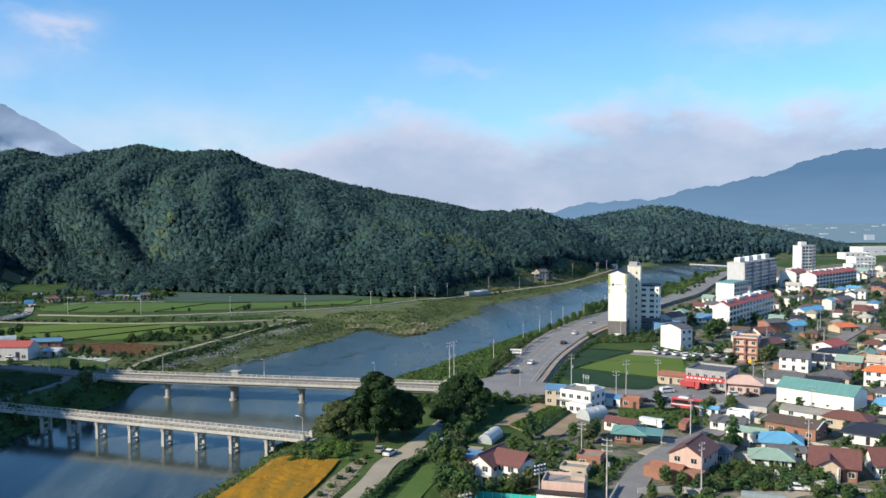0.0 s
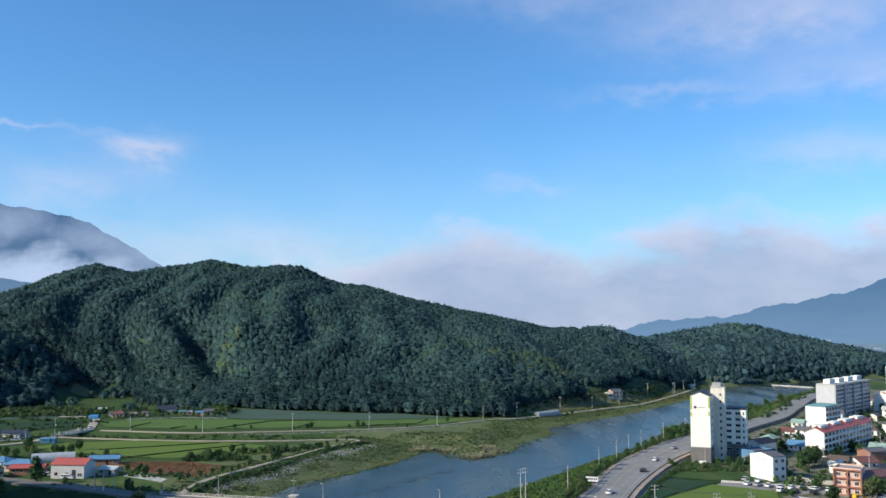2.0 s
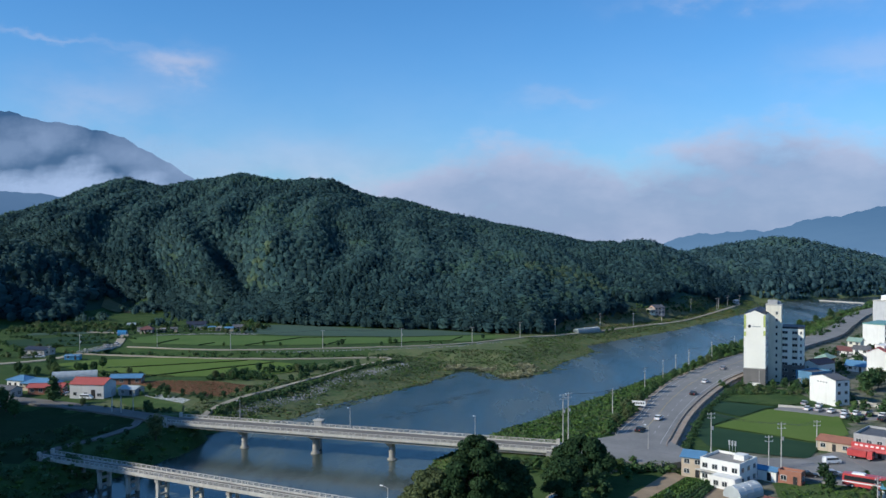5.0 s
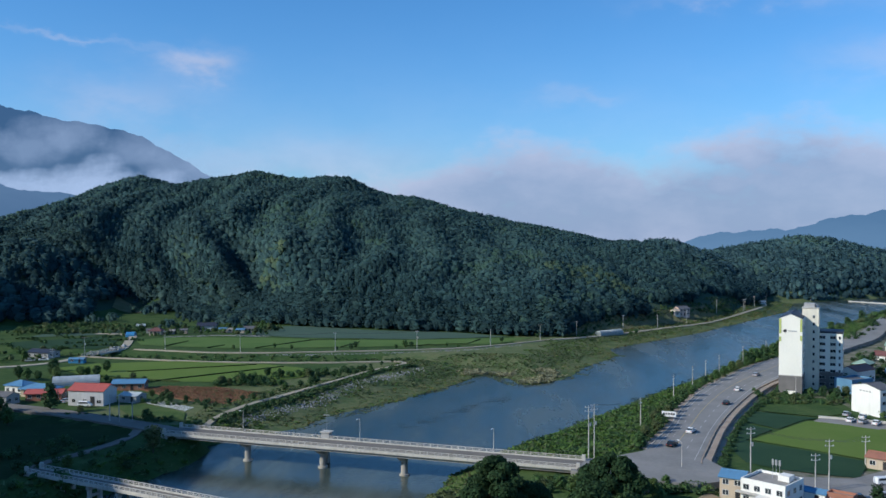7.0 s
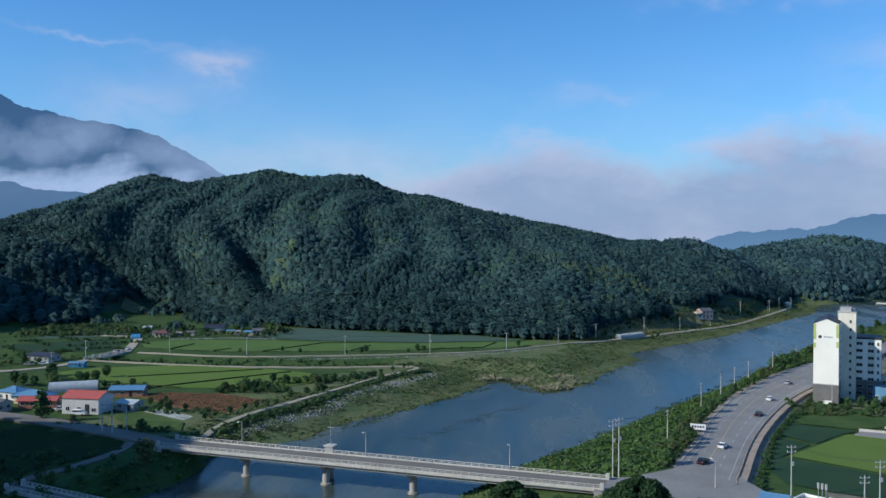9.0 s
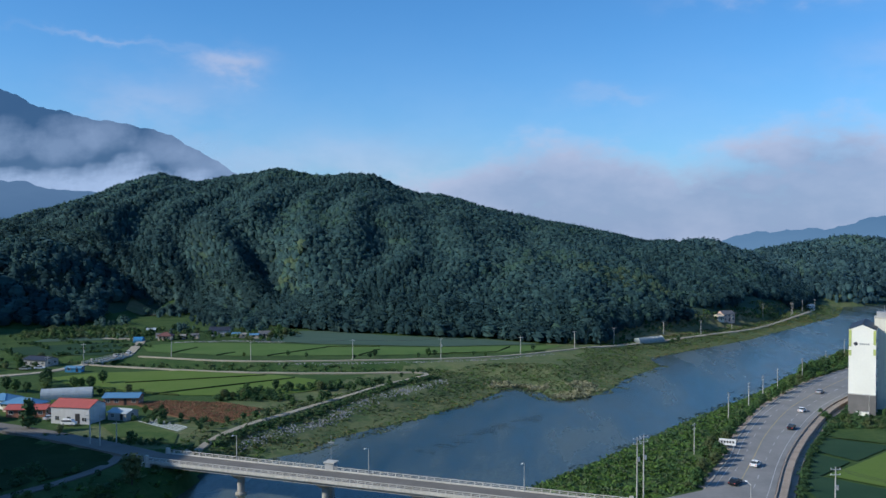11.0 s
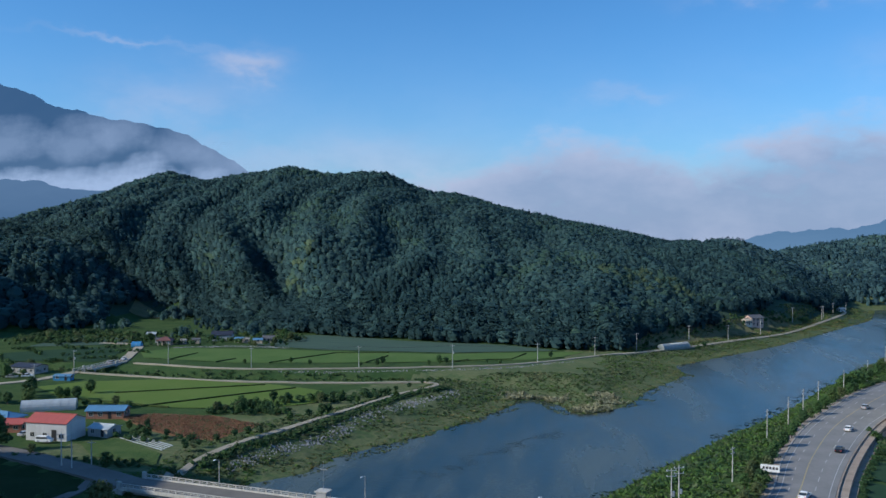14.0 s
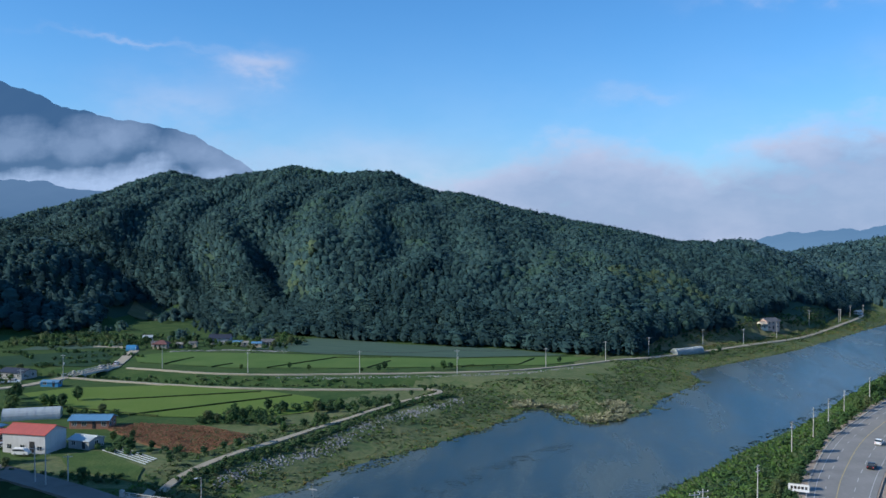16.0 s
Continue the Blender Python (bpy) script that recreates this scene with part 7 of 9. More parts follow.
# --- the farther town: loose rows of small houses between the blocks
def far_town():
    rnd = random.Random(5)
    kinds = [("maroon_roof", "maroon"), ("grey_roof", "grey"), ("blue_roof", "blue"), ("navy_roof", "dark"), ("brown_roof", "brown"), ("pale_green_roof", "faded green"), ("cyan_roof", "bright blue"), ("grey_roof", "grey"), ("flat_roof", "dull brown"), ("concrete_pale", "pale concrete"), ("navy_roof", "dark"), ("flat_roof", "dull brown"),
             ("brown_roof", "brown"), ("grey_roof", "grey"), ("grey_roof", "grey"), ("navy_roof", "dark"), ("brown_roof", "brown"), ("concrete_pale", "pale concrete"), ("concrete_pale", "pale concrete"),
             ("flat_roof", "dull brown"), ("flat_roof", "dull brown"), ("maroon_roof", "maroon"), ("grey_roof", "grey")]
    walls = [("white_wall", "white"), ("white_wall", "white"), ("cream_wall", "cream"), ("cream_wall", "cream"), ("brick_wall", "brick"), ("white_wall", "white")]
    fixed = [((162, 384), (170, 386), 8, "maroon_roof", "white_wall"), ((172, 397), (181, 400), 8, "grey_roof", "brick_wall"), ((185, 402), (195, 406), 8, "cyan_roof", "white_wall"),
             ((206, 398), (215, 400), 8, "orange_roof", "tan_wall"), ((216, 455), (230, 462), 7, "cyan_roof", "white_wall"), ((176, 345), (186, 352), 9, "red_roof", "white_wall"),
             ((250, 452), (258, 458), 9, "maroon_roof", "white_wall"), ((262, 505), (274, 512), 9, "grey_roof", "tan_wall"), ((155, 283), (162, 277), 8, "orange_roof", "white_wall"),
             ((142, 290), (150, 283), 8, "grey_roof", "tan_wall"), ((150, 318), (160, 312), 7, "navy_roof", "white_wall"), ((164, 334), (172, 328), 7, "navy_roof", "white_wall"),
             ((139, 312), (147, 306), 6, "grey_roof", "white_wall"), ((172, 312), (180, 306), 8, "tan_wall", "white_wall"), ((132, 276), (139, 270), 7, "navy_roof", "tan_wall"),
             ((138, 246), (146, 240), 7, "cyan_roof", "white_wall"), ((147, 262), (154, 256), 7, "grey_roof", "white_wall"), ((124, 288), (133, 281), 6, "grey_roof", "white_wall")]
    taken, side = [], random.Random(77)

    def put(a, b, d, rf, wl):
        ra = {**dict(kinds), "orange_roof": "orange", "red_roof": "red"}.get(rf, "tan")
        wa = dict(walls).get(wl, "pale")
        kind = "hip" if rnd.random() < 0.45 else "gable"
        h = rnd.choice((2.6, 2.8, 2.8, 3.0, 5.2))
        t, w = house(a, b, d, h, f"{wa} town house with a {ra} roof", wl, kind, rf, rnd.uniform(1.0, 1.8), "x", 0.6, 2 if h > 4 else 1, 3 if a[1] < 380 else 2, 2, group="houses of the town", sides=("front", "left") if a[1] < 380 else ("front",))
        taken.append(((a[0] + b[0]) / 2, (a[1] + b[1]) / 2))
        # lean-tos and yard sheds built onto the houses
        if side.random() < 0.7:
            s, k, rw, ah = side.choice((-1, 1)), side.uniform(-0.5, 0.3) * d, side.uniform(1.8, 3.4), side.uniform(1.9, 2.4)
            x0, x1 = sorted((s * w / 2, s * (w / 2 + rw)))
            part("annex", Mesh().box(x0, x1, k - 1.5, k + 1.8, -1, ah), M[side.choice(("white_wall", "grey_wall", "tan_wall", "brick_wall"))], t)
            part("annex_roof", Mesh().box(x0 - 0.2, x1 + 0.2, k - 1.9, k + 2.1, ah, ah + 0.14), M[side.choice(("flat_roof", "grey_roof", "blue_roof", "teal_roof", "brown_roof"))], t)

    for f in fixed:
        put(*f)
    blocks = [((157, 417), (201, 467)), ((202, 518), (217, 534)), ((224, 574), (268, 622)), ((282, 590), (347, 640)), ((137, 328), (160, 343)), ((312, 675), (333, 690))]
    street = [(116, 270), (134, 299), (156, 330), (180, 358), (230, 420)]
    n = 0
    for iy in range(28):
        for ix in range(26):
            x = 126 + ix * 13.5 + rnd.uniform(-3.5, 3.5)
            y = 264 + iy * 15.5 + rnd.uniform(-3.5, 3.5) + ix * 2
            if not inside(TOWN, np.array([x]), np.array([y]))[0] or x > 0.62 * y + 20 or n > 230:
                continue
            if away(street, np.array([x]), np.array([y]))[0] < 10 or any(away([p, q], np.array([x]), np.array([y]))[0] < 17 for p, q in blocks):
                continue
            if away(ROAD_R, np.array([x]), np.array([y]))[0] < 16 or any(math.hypot(x - p, y - q) < 11.5 for p, q in taken):
                continue
            if (x < 150 and 320 < y < 440) or (x < 140 and y < 330) or rnd.random() < 0.12:
                continue
            ang = radians(rnd.choice((-38, -35, -42, 48, 52)))
            w = rnd.uniform(5.5, 9)
            dx, dy = math.cos(ang) * w, math.sin(ang) * w
            put((x, y), (x + dx, y + dy), rnd.uniform(5, 7), rnd.choice(kinds)[0], rnd.choice(walls)[0])
            n += 1
    # large pale sheds on the edge of the plain
    for (a, b, d, h) in (((372, 690), (390, 697), 10, 5), ((400, 752), (420, 757), 12, 5), ((440, 822), (462, 826), 14, 7), ((470, 900), (500, 903), 14, 6),
                         ((560, 1030), (620, 1040), 24, 12), ((480, 800), (540, 806), 14, 5), ((520, 870), (590, 872), 14, 5), ((600, 960), (690, 965), 14, 5)):
        house(a, b, d, h, "large pale industrial shed on the plain", "white_wall", "flat", "concrete_pale", cols=5, side_cols=3, category="shed", doors=False, storeys=2, sides=("front",), win=(2.0, 1.2))


far_town()


# --- farms and hamlet across the river
def village():
    t, w = house((-160.6, 352.6), (-147.2, 351.6), 9, 5.2, "pale grey metal-clad farm building with a red roof", "pale_grey_wall", "gable", "red_roof", 1.7, "x", 0.35, 2, 5, 2, category="farm building", doors=False, sides=())
    for px in (-4.6, -0.4):
        window(t, pose(px, -4.5, 1.0), 1.3, 1.2)
    window(t, pose(5.0, -4.5, 0.9), 1.6, 1.1)
    door(t, pose(2.6, -4.5, 0.05), 1.6, 3.2)
    house((-158.4, 381.2), (-146.5, 383.2), 6.5, 2.6, "brick cottage with a blue sheet roof", "brick_wall", "gable", "blue_roof", 1.0, "x", 0.5, 1, 4, 2, category="cottage")
    house((-145.2, 359.5), (-138.2, 358.0), 6, 2.3, "low shed with a pale blue roof", "grey_wall", "gable", "plastic_film", 0.8, "x", 0.4, 1, 2, 1, category="shed")
    house((-186.5, 366.5), (-174.5, 364.0), 7, 3.0, "farmhouse with a blue sheet roof", "tan_wall", "hip", "blue_roof", 1.5, over=0.8)
    house((-180, 358.5), (-167.5, 360.5), 6, 2.6, "low house with a faded red roof", "terracotta", "gable", "red_roof", 0.9, "x", 0.6, 1, 4, 2)
    house((-196, 372), (-188, 370), 7, 3.2, "farmhouse with a pale blue roof", "white_wall", "hip", "blue_roof", 1.4)
    house((-190, 352), (-182, 350), 6, 3.0, "workshop with a grey roof", "grey_wall", "gable", "grey_roof", 1.0, "x", 0.5, 1, 3, 2, category="workshop")
    house((-206, 361), (-198, 359), 6, 3.0, "white farm cottage with a dark roof", "white_wall", "gable", "navy_roof", 1.4, "x", 0.5)
    house((-240, 462), (-228, 459.5), 8, 2.8, "low dark farm store with a grey sheet roof", "grey_wall", "gable", "navy_roof", 1.0, "x", 0.6, 1, 4, 2, category="farm building")
    house((-211, 446.5), (-204, 447.0), 3.5, 1.7, "blue tarpaulin store shed", "blue_tarp", "gable", "blue_roof", 0.5, "x", 0.3, 1, 2, 1, category="shed")
    house((-220, 556), (-213, 557), 6, 2.6, "hamlet house with a maroon roof", "tan_wall", "hip", "maroon_roof", 1.6)
    house((-199, 578), (-188, 580), 6.5, 3.4, "pale hamlet house with a slate-blue roof", "pale_grey_wall", "gable", "navy_roof", 1.6, "x", 0.5, 1, 3, 2)
    for i, (x, y) in enumerate(((-210, 562), (-205, 566), (-184, 574), (-178, 572), (-226, 566), (-172, 570))):
        house((x, y), (x + 3.0 + i % 3, y + 0.6), 2.8, 1.9 + 0.2 * (i % 2), ("low grey hamlet shed with a dull roof", "small pale hamlet shed with a grey roof")[i % 2],
              ("grey_wall", "tan_wall")[i % 2], "gable", ("flat_roof", "grey_roof", "blue_roof")[i % 3], 0.6, "x", 0.3, 1, 1, 1, category="shed", doors=False, sides=("front",))
    house((-168, 574), (-162, 575.5), 4, 2.4, "old barn with a grey roof", "tan_wall", "gable", "grey_roof", 1.2, "x", 0.4, 1, 3, 1, category="barn")
    house((-240, 584), (-235.5, 585.5), 4, 2.3, "small shed with a pale roof at the wood's edge", "white_wall", "gable", "plastic_film", 0.8, "x", 0.4, category="shed")
    house((110, 683), (118, 687.5), 7, 4.8, "pinkish two-storey house at the foot of the hill", "pink_wall", "gable", "grey_roof", 1.8, "x", 0.4, 2, 3, 2)
    house((106, 679.5), (110, 681.5), 5, 2.6, "pale lean-to with a curved roof", "cream_wall", "gable", "tan_wall", 1.0, "x", 0.3)
    house((205, 829), (210, 833), 3, 2.0, "white cabin by the river bend", "white_wall", "gable", "concrete_pale", 1.0, "x", 0.3, category="cabin")


village()


def tunnel(a, b, r, label="arched greenhouse covered in pale plastic film", mt="plastic_film"):
    a, b = Vector(a), Vector(b)
    L = (b - a).length
    t = thing("polytunnel", pose(a.x, a.y, gz(*((a + b) / 2)) + 0.05, 0, 0, math.degrees(math.atan2(b.y - a.y, b.x - a.x))), label, "greenhouse")
    pts = [(-r, -0.5), (r, -0.5)] + [(r * math.cos(math.pi * i / 10), 0.6 + (r * 0.95) * math.sin(math.pi * i / 10)) for i in range(11)]
    part("film", Mesh().profile(pts, 0, L), M[mt], t)
    for i in range(int(L / 2.5) + 1):
        x = min(i * 2.5, L)
        me = Mesh().cable([(x + 0.001 * j, r * 1.01 * math.cos(math.pi * j / 10), 0.6 + r * 0.97 * math.sin(math.pi * j / 10)) for j in range(11)], 0.04)
        part("hoop", me, M["steel"], t)


tunnel((-187, 390), (-171, 397), 3.0)
tunnel((45, 588), (60, 602), 2.4, "arched grey plastic-film greenhouse by the lane", "grey_film")
tunnel((51.8, 243.5), (58.5, 249.0), 2.4)
tunnel((21.5, 220.5), (25.5, 229.0), 1.9)
tunnel((-231, 550), (-226, 551), 2.2, "small arched blue store", "blue_tarp")
tunnel((71, 176.5), (79, 173), 1.1, "low grey garden greenhouse with arched film", "grey_film")


# ---------------------------------------------------------------- vehicles
def wheel_mesh(r, w):
    return Mesh().tube((0, -w / 2, 0), (0, w / 2, 0), r, r, 14).data("tyre", M["tyre"]), Mesh().tube((0, -w / 2 - 0.01, 0), (0, w / 2 + 0.01, 0), r * 0.55, r * 0.55, 10).data("rim", M["steel"])


CAR_TYRE, CAR_RIM = wheel_mesh(0.32, 0.22)
BIG_TYRE, BIG_RIM = wheel_mesh(0.5, 0.35)


def add_wheel(t, x, y, r, big=False):
    wh = part("wheel", BIG_TYRE if big else CAR_TYRE, None, t, at=pose(x, y, r))
    part("rim", BIG_RIM if big else CAR_RIM, None, wh)


def car(x, y, yaw, paint, label, z=None, van=False, group="parked cars"):
    """Length along its own x."""
    z = gz(x, y) + 0.36 if z is None else z
    t = thing("car", pose(x, y, z, 0, 0, yaw), label, "car", group)
    if van:
        body = [(-2.3, 0.3), (2.3, 0.3), (2.35, 0.95), (1.7, 1.1), (1.1, 1.75), (-2.2, 1.8), (-2.35, 1.0)]
        glass = [(-2.0, 1.15), (1.55, 1.15), (1.12, 1.68), (-2.0, 1.70)]
    else:
        body = [(-2.2, 0.28), (2.2, 0.28), (2.28, 0.62), (2.1, 0.82), (1.1, 0.92), (-1.8, 0.95), (-2.25, 0.85), (-2.3, 0.5)]
        glass = [(-1.75, 0.93), (1.05, 0.91), (0.35, 1.38), (-1.05, 1.40)]

    def side(pts, hw):
        me = Mesh()
        k = len(pts)
        me.v = [(px, -hw, pz) for px, pz in pts] + [(px, hw, pz) for px, pz in pts]
        me.f = [tuple(range(k)), tuple(range(2 * k - 1, k - 1, -1))] + [((i + 1) % k, i, k + i, k + (i + 1) % k) for i in range(k)]
        me.m = [0] * (k + 2)
        return me

    part("body", side(body, 0.88), M[paint], t)
    part("cabin_glass", side(glass, 0.80 if not van else 0.895), M["glass"], t)
    roof = [(0.33, 1.37), (0.25, 1.45), (-1.0, 1.47), (-1.1, 1.38)] if not van else [(1.1, 1.75), (1.0, 1.84), (-2.1, 1.88), (-2.2, 1.8)]
    part("roof_panel", side(roof[::-1], 0.76), M[paint], t)
    for s in (-1, 1):
        part("headlight", Mesh().box(2.2, 2.3, s * 0.62 - 0.16, s * 0.62 + 0.16, 0.6, 0.74), M["white_paint"], t)
        part("tail_light", Mesh().box(-2.32, -2.2, s * 0.66 - 0.14, s * 0.66 + 0.14, 0.62, 0.8), M["car_red"], t)
        for px in (-1.35, 1.35):
            add_wheel(t, px, s * 0.78, 0.32)
    return t


WHITE, SILVER, BLACK, BLUE = "white_paint", "car_silver", "car_black", "car_blue"
for x, y, yaw, p, lab, z, van in (
        (79.3, 390.7, 62, WHITE, "white car driving on the riverside road", 2.03, False), (69.0, 364.1, 64, BLACK, "dark car driving on the riverside road", 2.03, False),
        (95.0, 425.3, 58, SILVER, "silver car on the riverside road", 2.03, False), (40.3, 302.9, 58, BLACK, "dark car near the junction", 2.03, False),
        (48.7, 320.0, 63, WHITE, "white car near the junction", 2.03, False),
        (-5.2, 214.9, 80, SILVER, "silver car parked by the lane", None, False), (-2.6, 211.6, 62, WHITE, "white car parked by the lane", None, False),
        (9.6, 219.5, -20, WHITE, "white van parked under the trees", None, True), (12.0, 238.5, 5, SILVER, "silver car in the tree shade", None, False),
        (101.5, 273.0, 10, BLACK, "black car parked in the yard", None, False), (105.8, 269.4, 12, WHITE, "white car parked before the shop", None, False), (110.5, 268.0, 8, BLACK, "black car parked before the shop", None, False),
        (84.8, 179.8, -12, WHITE, "white car on the concrete drive", None, False), (79.5, 222.0, 40, BLACK, "black car beside the street", None, False),
        (75.5, 262.5, -5, BLACK, "black car parked in the market yard", None, False), (82.0, 264.0, 5, SILVER, "grey car parked in the market yard", None, False),
        (86.0, 275.8, 15, WHITE, "white van in the market yard", None, True), (-152.5, 349.0, 3, WHITE, "white pickup beside the farm building", None, True),
        (-210.6, 503.0, 105, WHITE, "white car on the village road", None, False), (-209.8, 491, 80, SILVER, "silver car on the farm bridge", 0.5, False),
        (-226.0, 452.0, 20, WHITE, "white car parked by the farm store", None, False), (-231.0, 449.0, 15, SILVER, "silver car parked by the farm store", None, False),
        (-188.0, 346.5, 10, WHITE, "white car parked by the farmhouses", None, False), (-163, 356, 70, SILVER, "silver car behind the farm building", None, False)):
    car(x, y, yaw, p, lab, z, van)
rnd = random.Random(9)
for i, (x, y) in enumerate(((104, 347), (107, 345), (110.5, 343), (114, 341), (117.5, 340), (121.3, 338.5), (125, 337), (129, 335), (112, 335), (116, 333), (122, 331), (132.8, 323.5), (142.4, 324.5), (146, 321), (155, 318), (110, 353), (106, 356))):
    p = rnd.choice((WHITE, BLACK, SILVER, WHITE, BLACK))
    car(x, y, 52 + rnd.uniform(-6, 6), p, {WHITE: "white", BLACK: "black", SILVER: "silver"}[p] + " car parked in the town car park")
car(133.5, 321.0, 20, "car_yellow", "yellow minibus parked before the orange building", None, True)


def bus():
    x, y = 85.8, 252.6
    t = thing("coach", pose(x, y, gz(x, y) + 0.4, 0, 0, -33), "red and white coach parked in the yard", "bus")
    part("body", Mesh().box(-5.4, 5.4, -1.25, 1.25, 0.45, 3.2, 0.06), M["car_red"], t)
    part("window_band", Mesh().box(-5.0, 5.43, -1.27, 1.27, 1.75, 2.75, 0.05), M["glass"], t)
    part("stripe", Mesh().box(-5.42, 5.42, -1.28, 1.28, 1.2, 1.5), M["white_paint"], t, "white side stripe")
    part("roof_unit", Mesh().box(-3.4, -0.4, -0.9, 0.9, 3.2, 3.5, 0.1), M["white_paint"], t)
    for s in (-1, 1):
        for px in (-3.2, 3.6):
            add_wheel(t, px, s * 1.1, 0.5, True)


def truck(x, y, yaw, label, cab, box):
    t = thing("truck", pose(x, y, gz(x, y) + 0.36, 0, 0, yaw) @ Matrix.Diagonal((0.78, 0.86, 0.86, 1)), label, "truck")
    part("chassis", Mesh().box(-4.0, 3.6, -0.5, 0.5, 0.55, 0.85), M["dark_metal"], t)
    part("cab", Mesh().box(2.2, 4.1, -1.2, 1.2, 0.6, 3.0, 0.12), M[cab], t)
    part("windscreen", Mesh().box(4.0, 4.14, -1.0, 1.0, 1.8, 2.7), M["glass"], t)
    part("cargo_body", Mesh().hexa([(-4.1, -1.0, 0.9), (1.9, -1.0, 0.9), (1.9, 1.0, 0.9), (-4.1, 1.0, 0.9)], [(-4.3, -1.25, 2.9), (2.0, -1.25, 2.9), (2.0, 1.25, 2.9), (-4.3, 1.25, 2.9)]), M[box], t)
    for s in (-1, 1):
        for px in (-2.9, -1.7, 3.0):
            add_wheel(t, px, s * 0.95, 0.5, True)


bus()
truck(68.6, 233.0, -38, "white tank truck parked beside the houses", "white_paint", "white_paint")
truck(76.5, 229.5, 60, "small rust-red truck parked by the street", "car_red", "terracotta")
truck(95.5, 281.0, -38, "red truck before the shop", "car_red", "car_red")


# ---------------------------------------------------------------- poles, lamps, wires
def pole_mesh(h):
    me = Mesh().tube((0, 0, -1), (0, 0, h), 0.19, 0.11, 8)
    return me


TOPS = []


def utility_pole(x, y, h, yaw=0, z=None, arms=2, label="grey concrete utility pole with crossarms"):
    z = gz(x, y) if z is None else z
    t = thing("utility_pole", pose(x, y, z, 0, 0, yaw), label, "utility pole", "utility poles")
    part("mast", pole_mesh(h), M["pole"], t)
    for i in range(arms):
        zz = h - 0.5 - i * 1.1
        a = part("crossarm", Mesh().box(-1.1, 1.1, -0.07, 0.07, zz - 0.07, zz + 0.07), M["steel"], t)
        for px in (-0.95, 0.0, 0.95) if y < 300 and x > 0 else ():
            part("insulator", Mesh().tube((px, 0, zz + 0.06), (px, 0, zz + 0.34), 0.07, 0.05, 6), M["white_paint"], a)
    if h > 10:
        part("transformer", Mesh().tube((0.45, 0, h * 0.62), (0.45, 0, h * 0.62 + 0.9), 0.26, 0.26, 10), M["steel"], t)
    TOPS.append((x, y, z + h - 0.2))
    return Vector((x, y, z + h - 0.2))


def wires(points, n=3, sag=0.8):
    for a, b in zip(points, points[1:]):
        d = (b - a)
        s = Vector((-d.y, d.x, 0)).normalized()
        t = thing("power_line", pose(*a), "thin dark overhead power lines between poles", "cable")
        for k in range(n):
            off = s * (k - (n - 1) / 2) * 0.9
            me = Mesh()
            pts = []
            for i in range(9):
                f = i / 8
                pts.append(d * f + off - Vector((0, 0, sag * 4 * f * (1 - f))))
            me.cable(pts, 0.022)
            part("wire", me, M["dark_metal"], t)


twin = [utility_pole(16.6, 291.5, 14.6, 20, 0.5), utility_pole(18.2, 293.0, 14.8, 20, 0.5)]
bank = [utility_pole(x, y, h, 55) for x, y, h in ((36.5, 338, 8.6), (55, 386, 8.5), (65.4, 404.5, 9.0), (73, 417, 9.2), (81, 429, 9.4), (97.5, 457, 9.4), (117, 492, 9.0), (140, 540, 9), (168, 600, 9))]
wires([twin[1]] + bank)
town1 = [utility_pole(40.9, 169.5, 15.2, -30, arms=3), utility_pole(44.3, 209.7, 8.0, -30), utility_pole(55.9, 281, 12.5, 10), ]
town2 = [utility_pole(67.8, 269.4, 9.0, 10), utility_pole(71.0, 269.6, 12.4, 10), utility_pole(88.5, 294, 8, 10)]
town3 = [utility_pole(62.8, 177.3, 11.8, 40), utility_pole(76.8, 225.6, 10.6, 40), utility_pole(100.2, 262.4, 9.5, 40), utility_pole(113.4, 273.6, 11, 40), utility_pole(117.5, 275, 9, 40), utility_pole(146.5, 313.7, 9, 40), utility_pole(176.6, 354, 9, 40)]
town4 = [utility_pole(99.7, 206.6, 9.2, 10), utility_pole(118, 243, 9, 10), utility_pole(145.6, 341, 7, 10)]
wires([town1[2], town2[1], town2[2]])
wires(town3)
wires([town1[0], town1[1]])
wires([town1[0], town3[0]])
for x, y, h in ((160, 372, 9), (188, 383, 9), (205, 415, 9), (222, 436, 9), (240, 470, 9), (178, 405, 9), (150, 300, 8), (165, 290, 8), (196, 440, 9), (262, 520, 10), (150, 392, 8)):
    utility_pole(x, y, h, 30)
left = [utility_pole(-130.4, 321.8, 9.0, 15, 1.2), utility_pole(-126.6, 320.2, 9.4, 15, 1.2)]
utility_pole(-126.1, 328.5, 6.5, 15, arms=1)
hill = [utility_pole(x, y, h, 0, arms=1) for x, y, h in ((-210.5, 461, 10.8), (-185.5, 497, 10), (-143.8, 492, 9), (-95.4, 496, 10), (-54.2, 502, 10.6), (-17.4, 527, 8.8), (9.8, 554, 9), (31.6, 576, 9.3), (63.5, 619, 8.6), (87.8, 637, 9), (112.6, 670, 10), (145.5, 729, 10), (175, 769, 9.7), (178, 776, 9), (192, 802, 9), (207, 822, 9))]
wires(hill, 2)
utility_pole(-160, 305, 8, 15)
utility_pole(-215, 440, 8, 15)


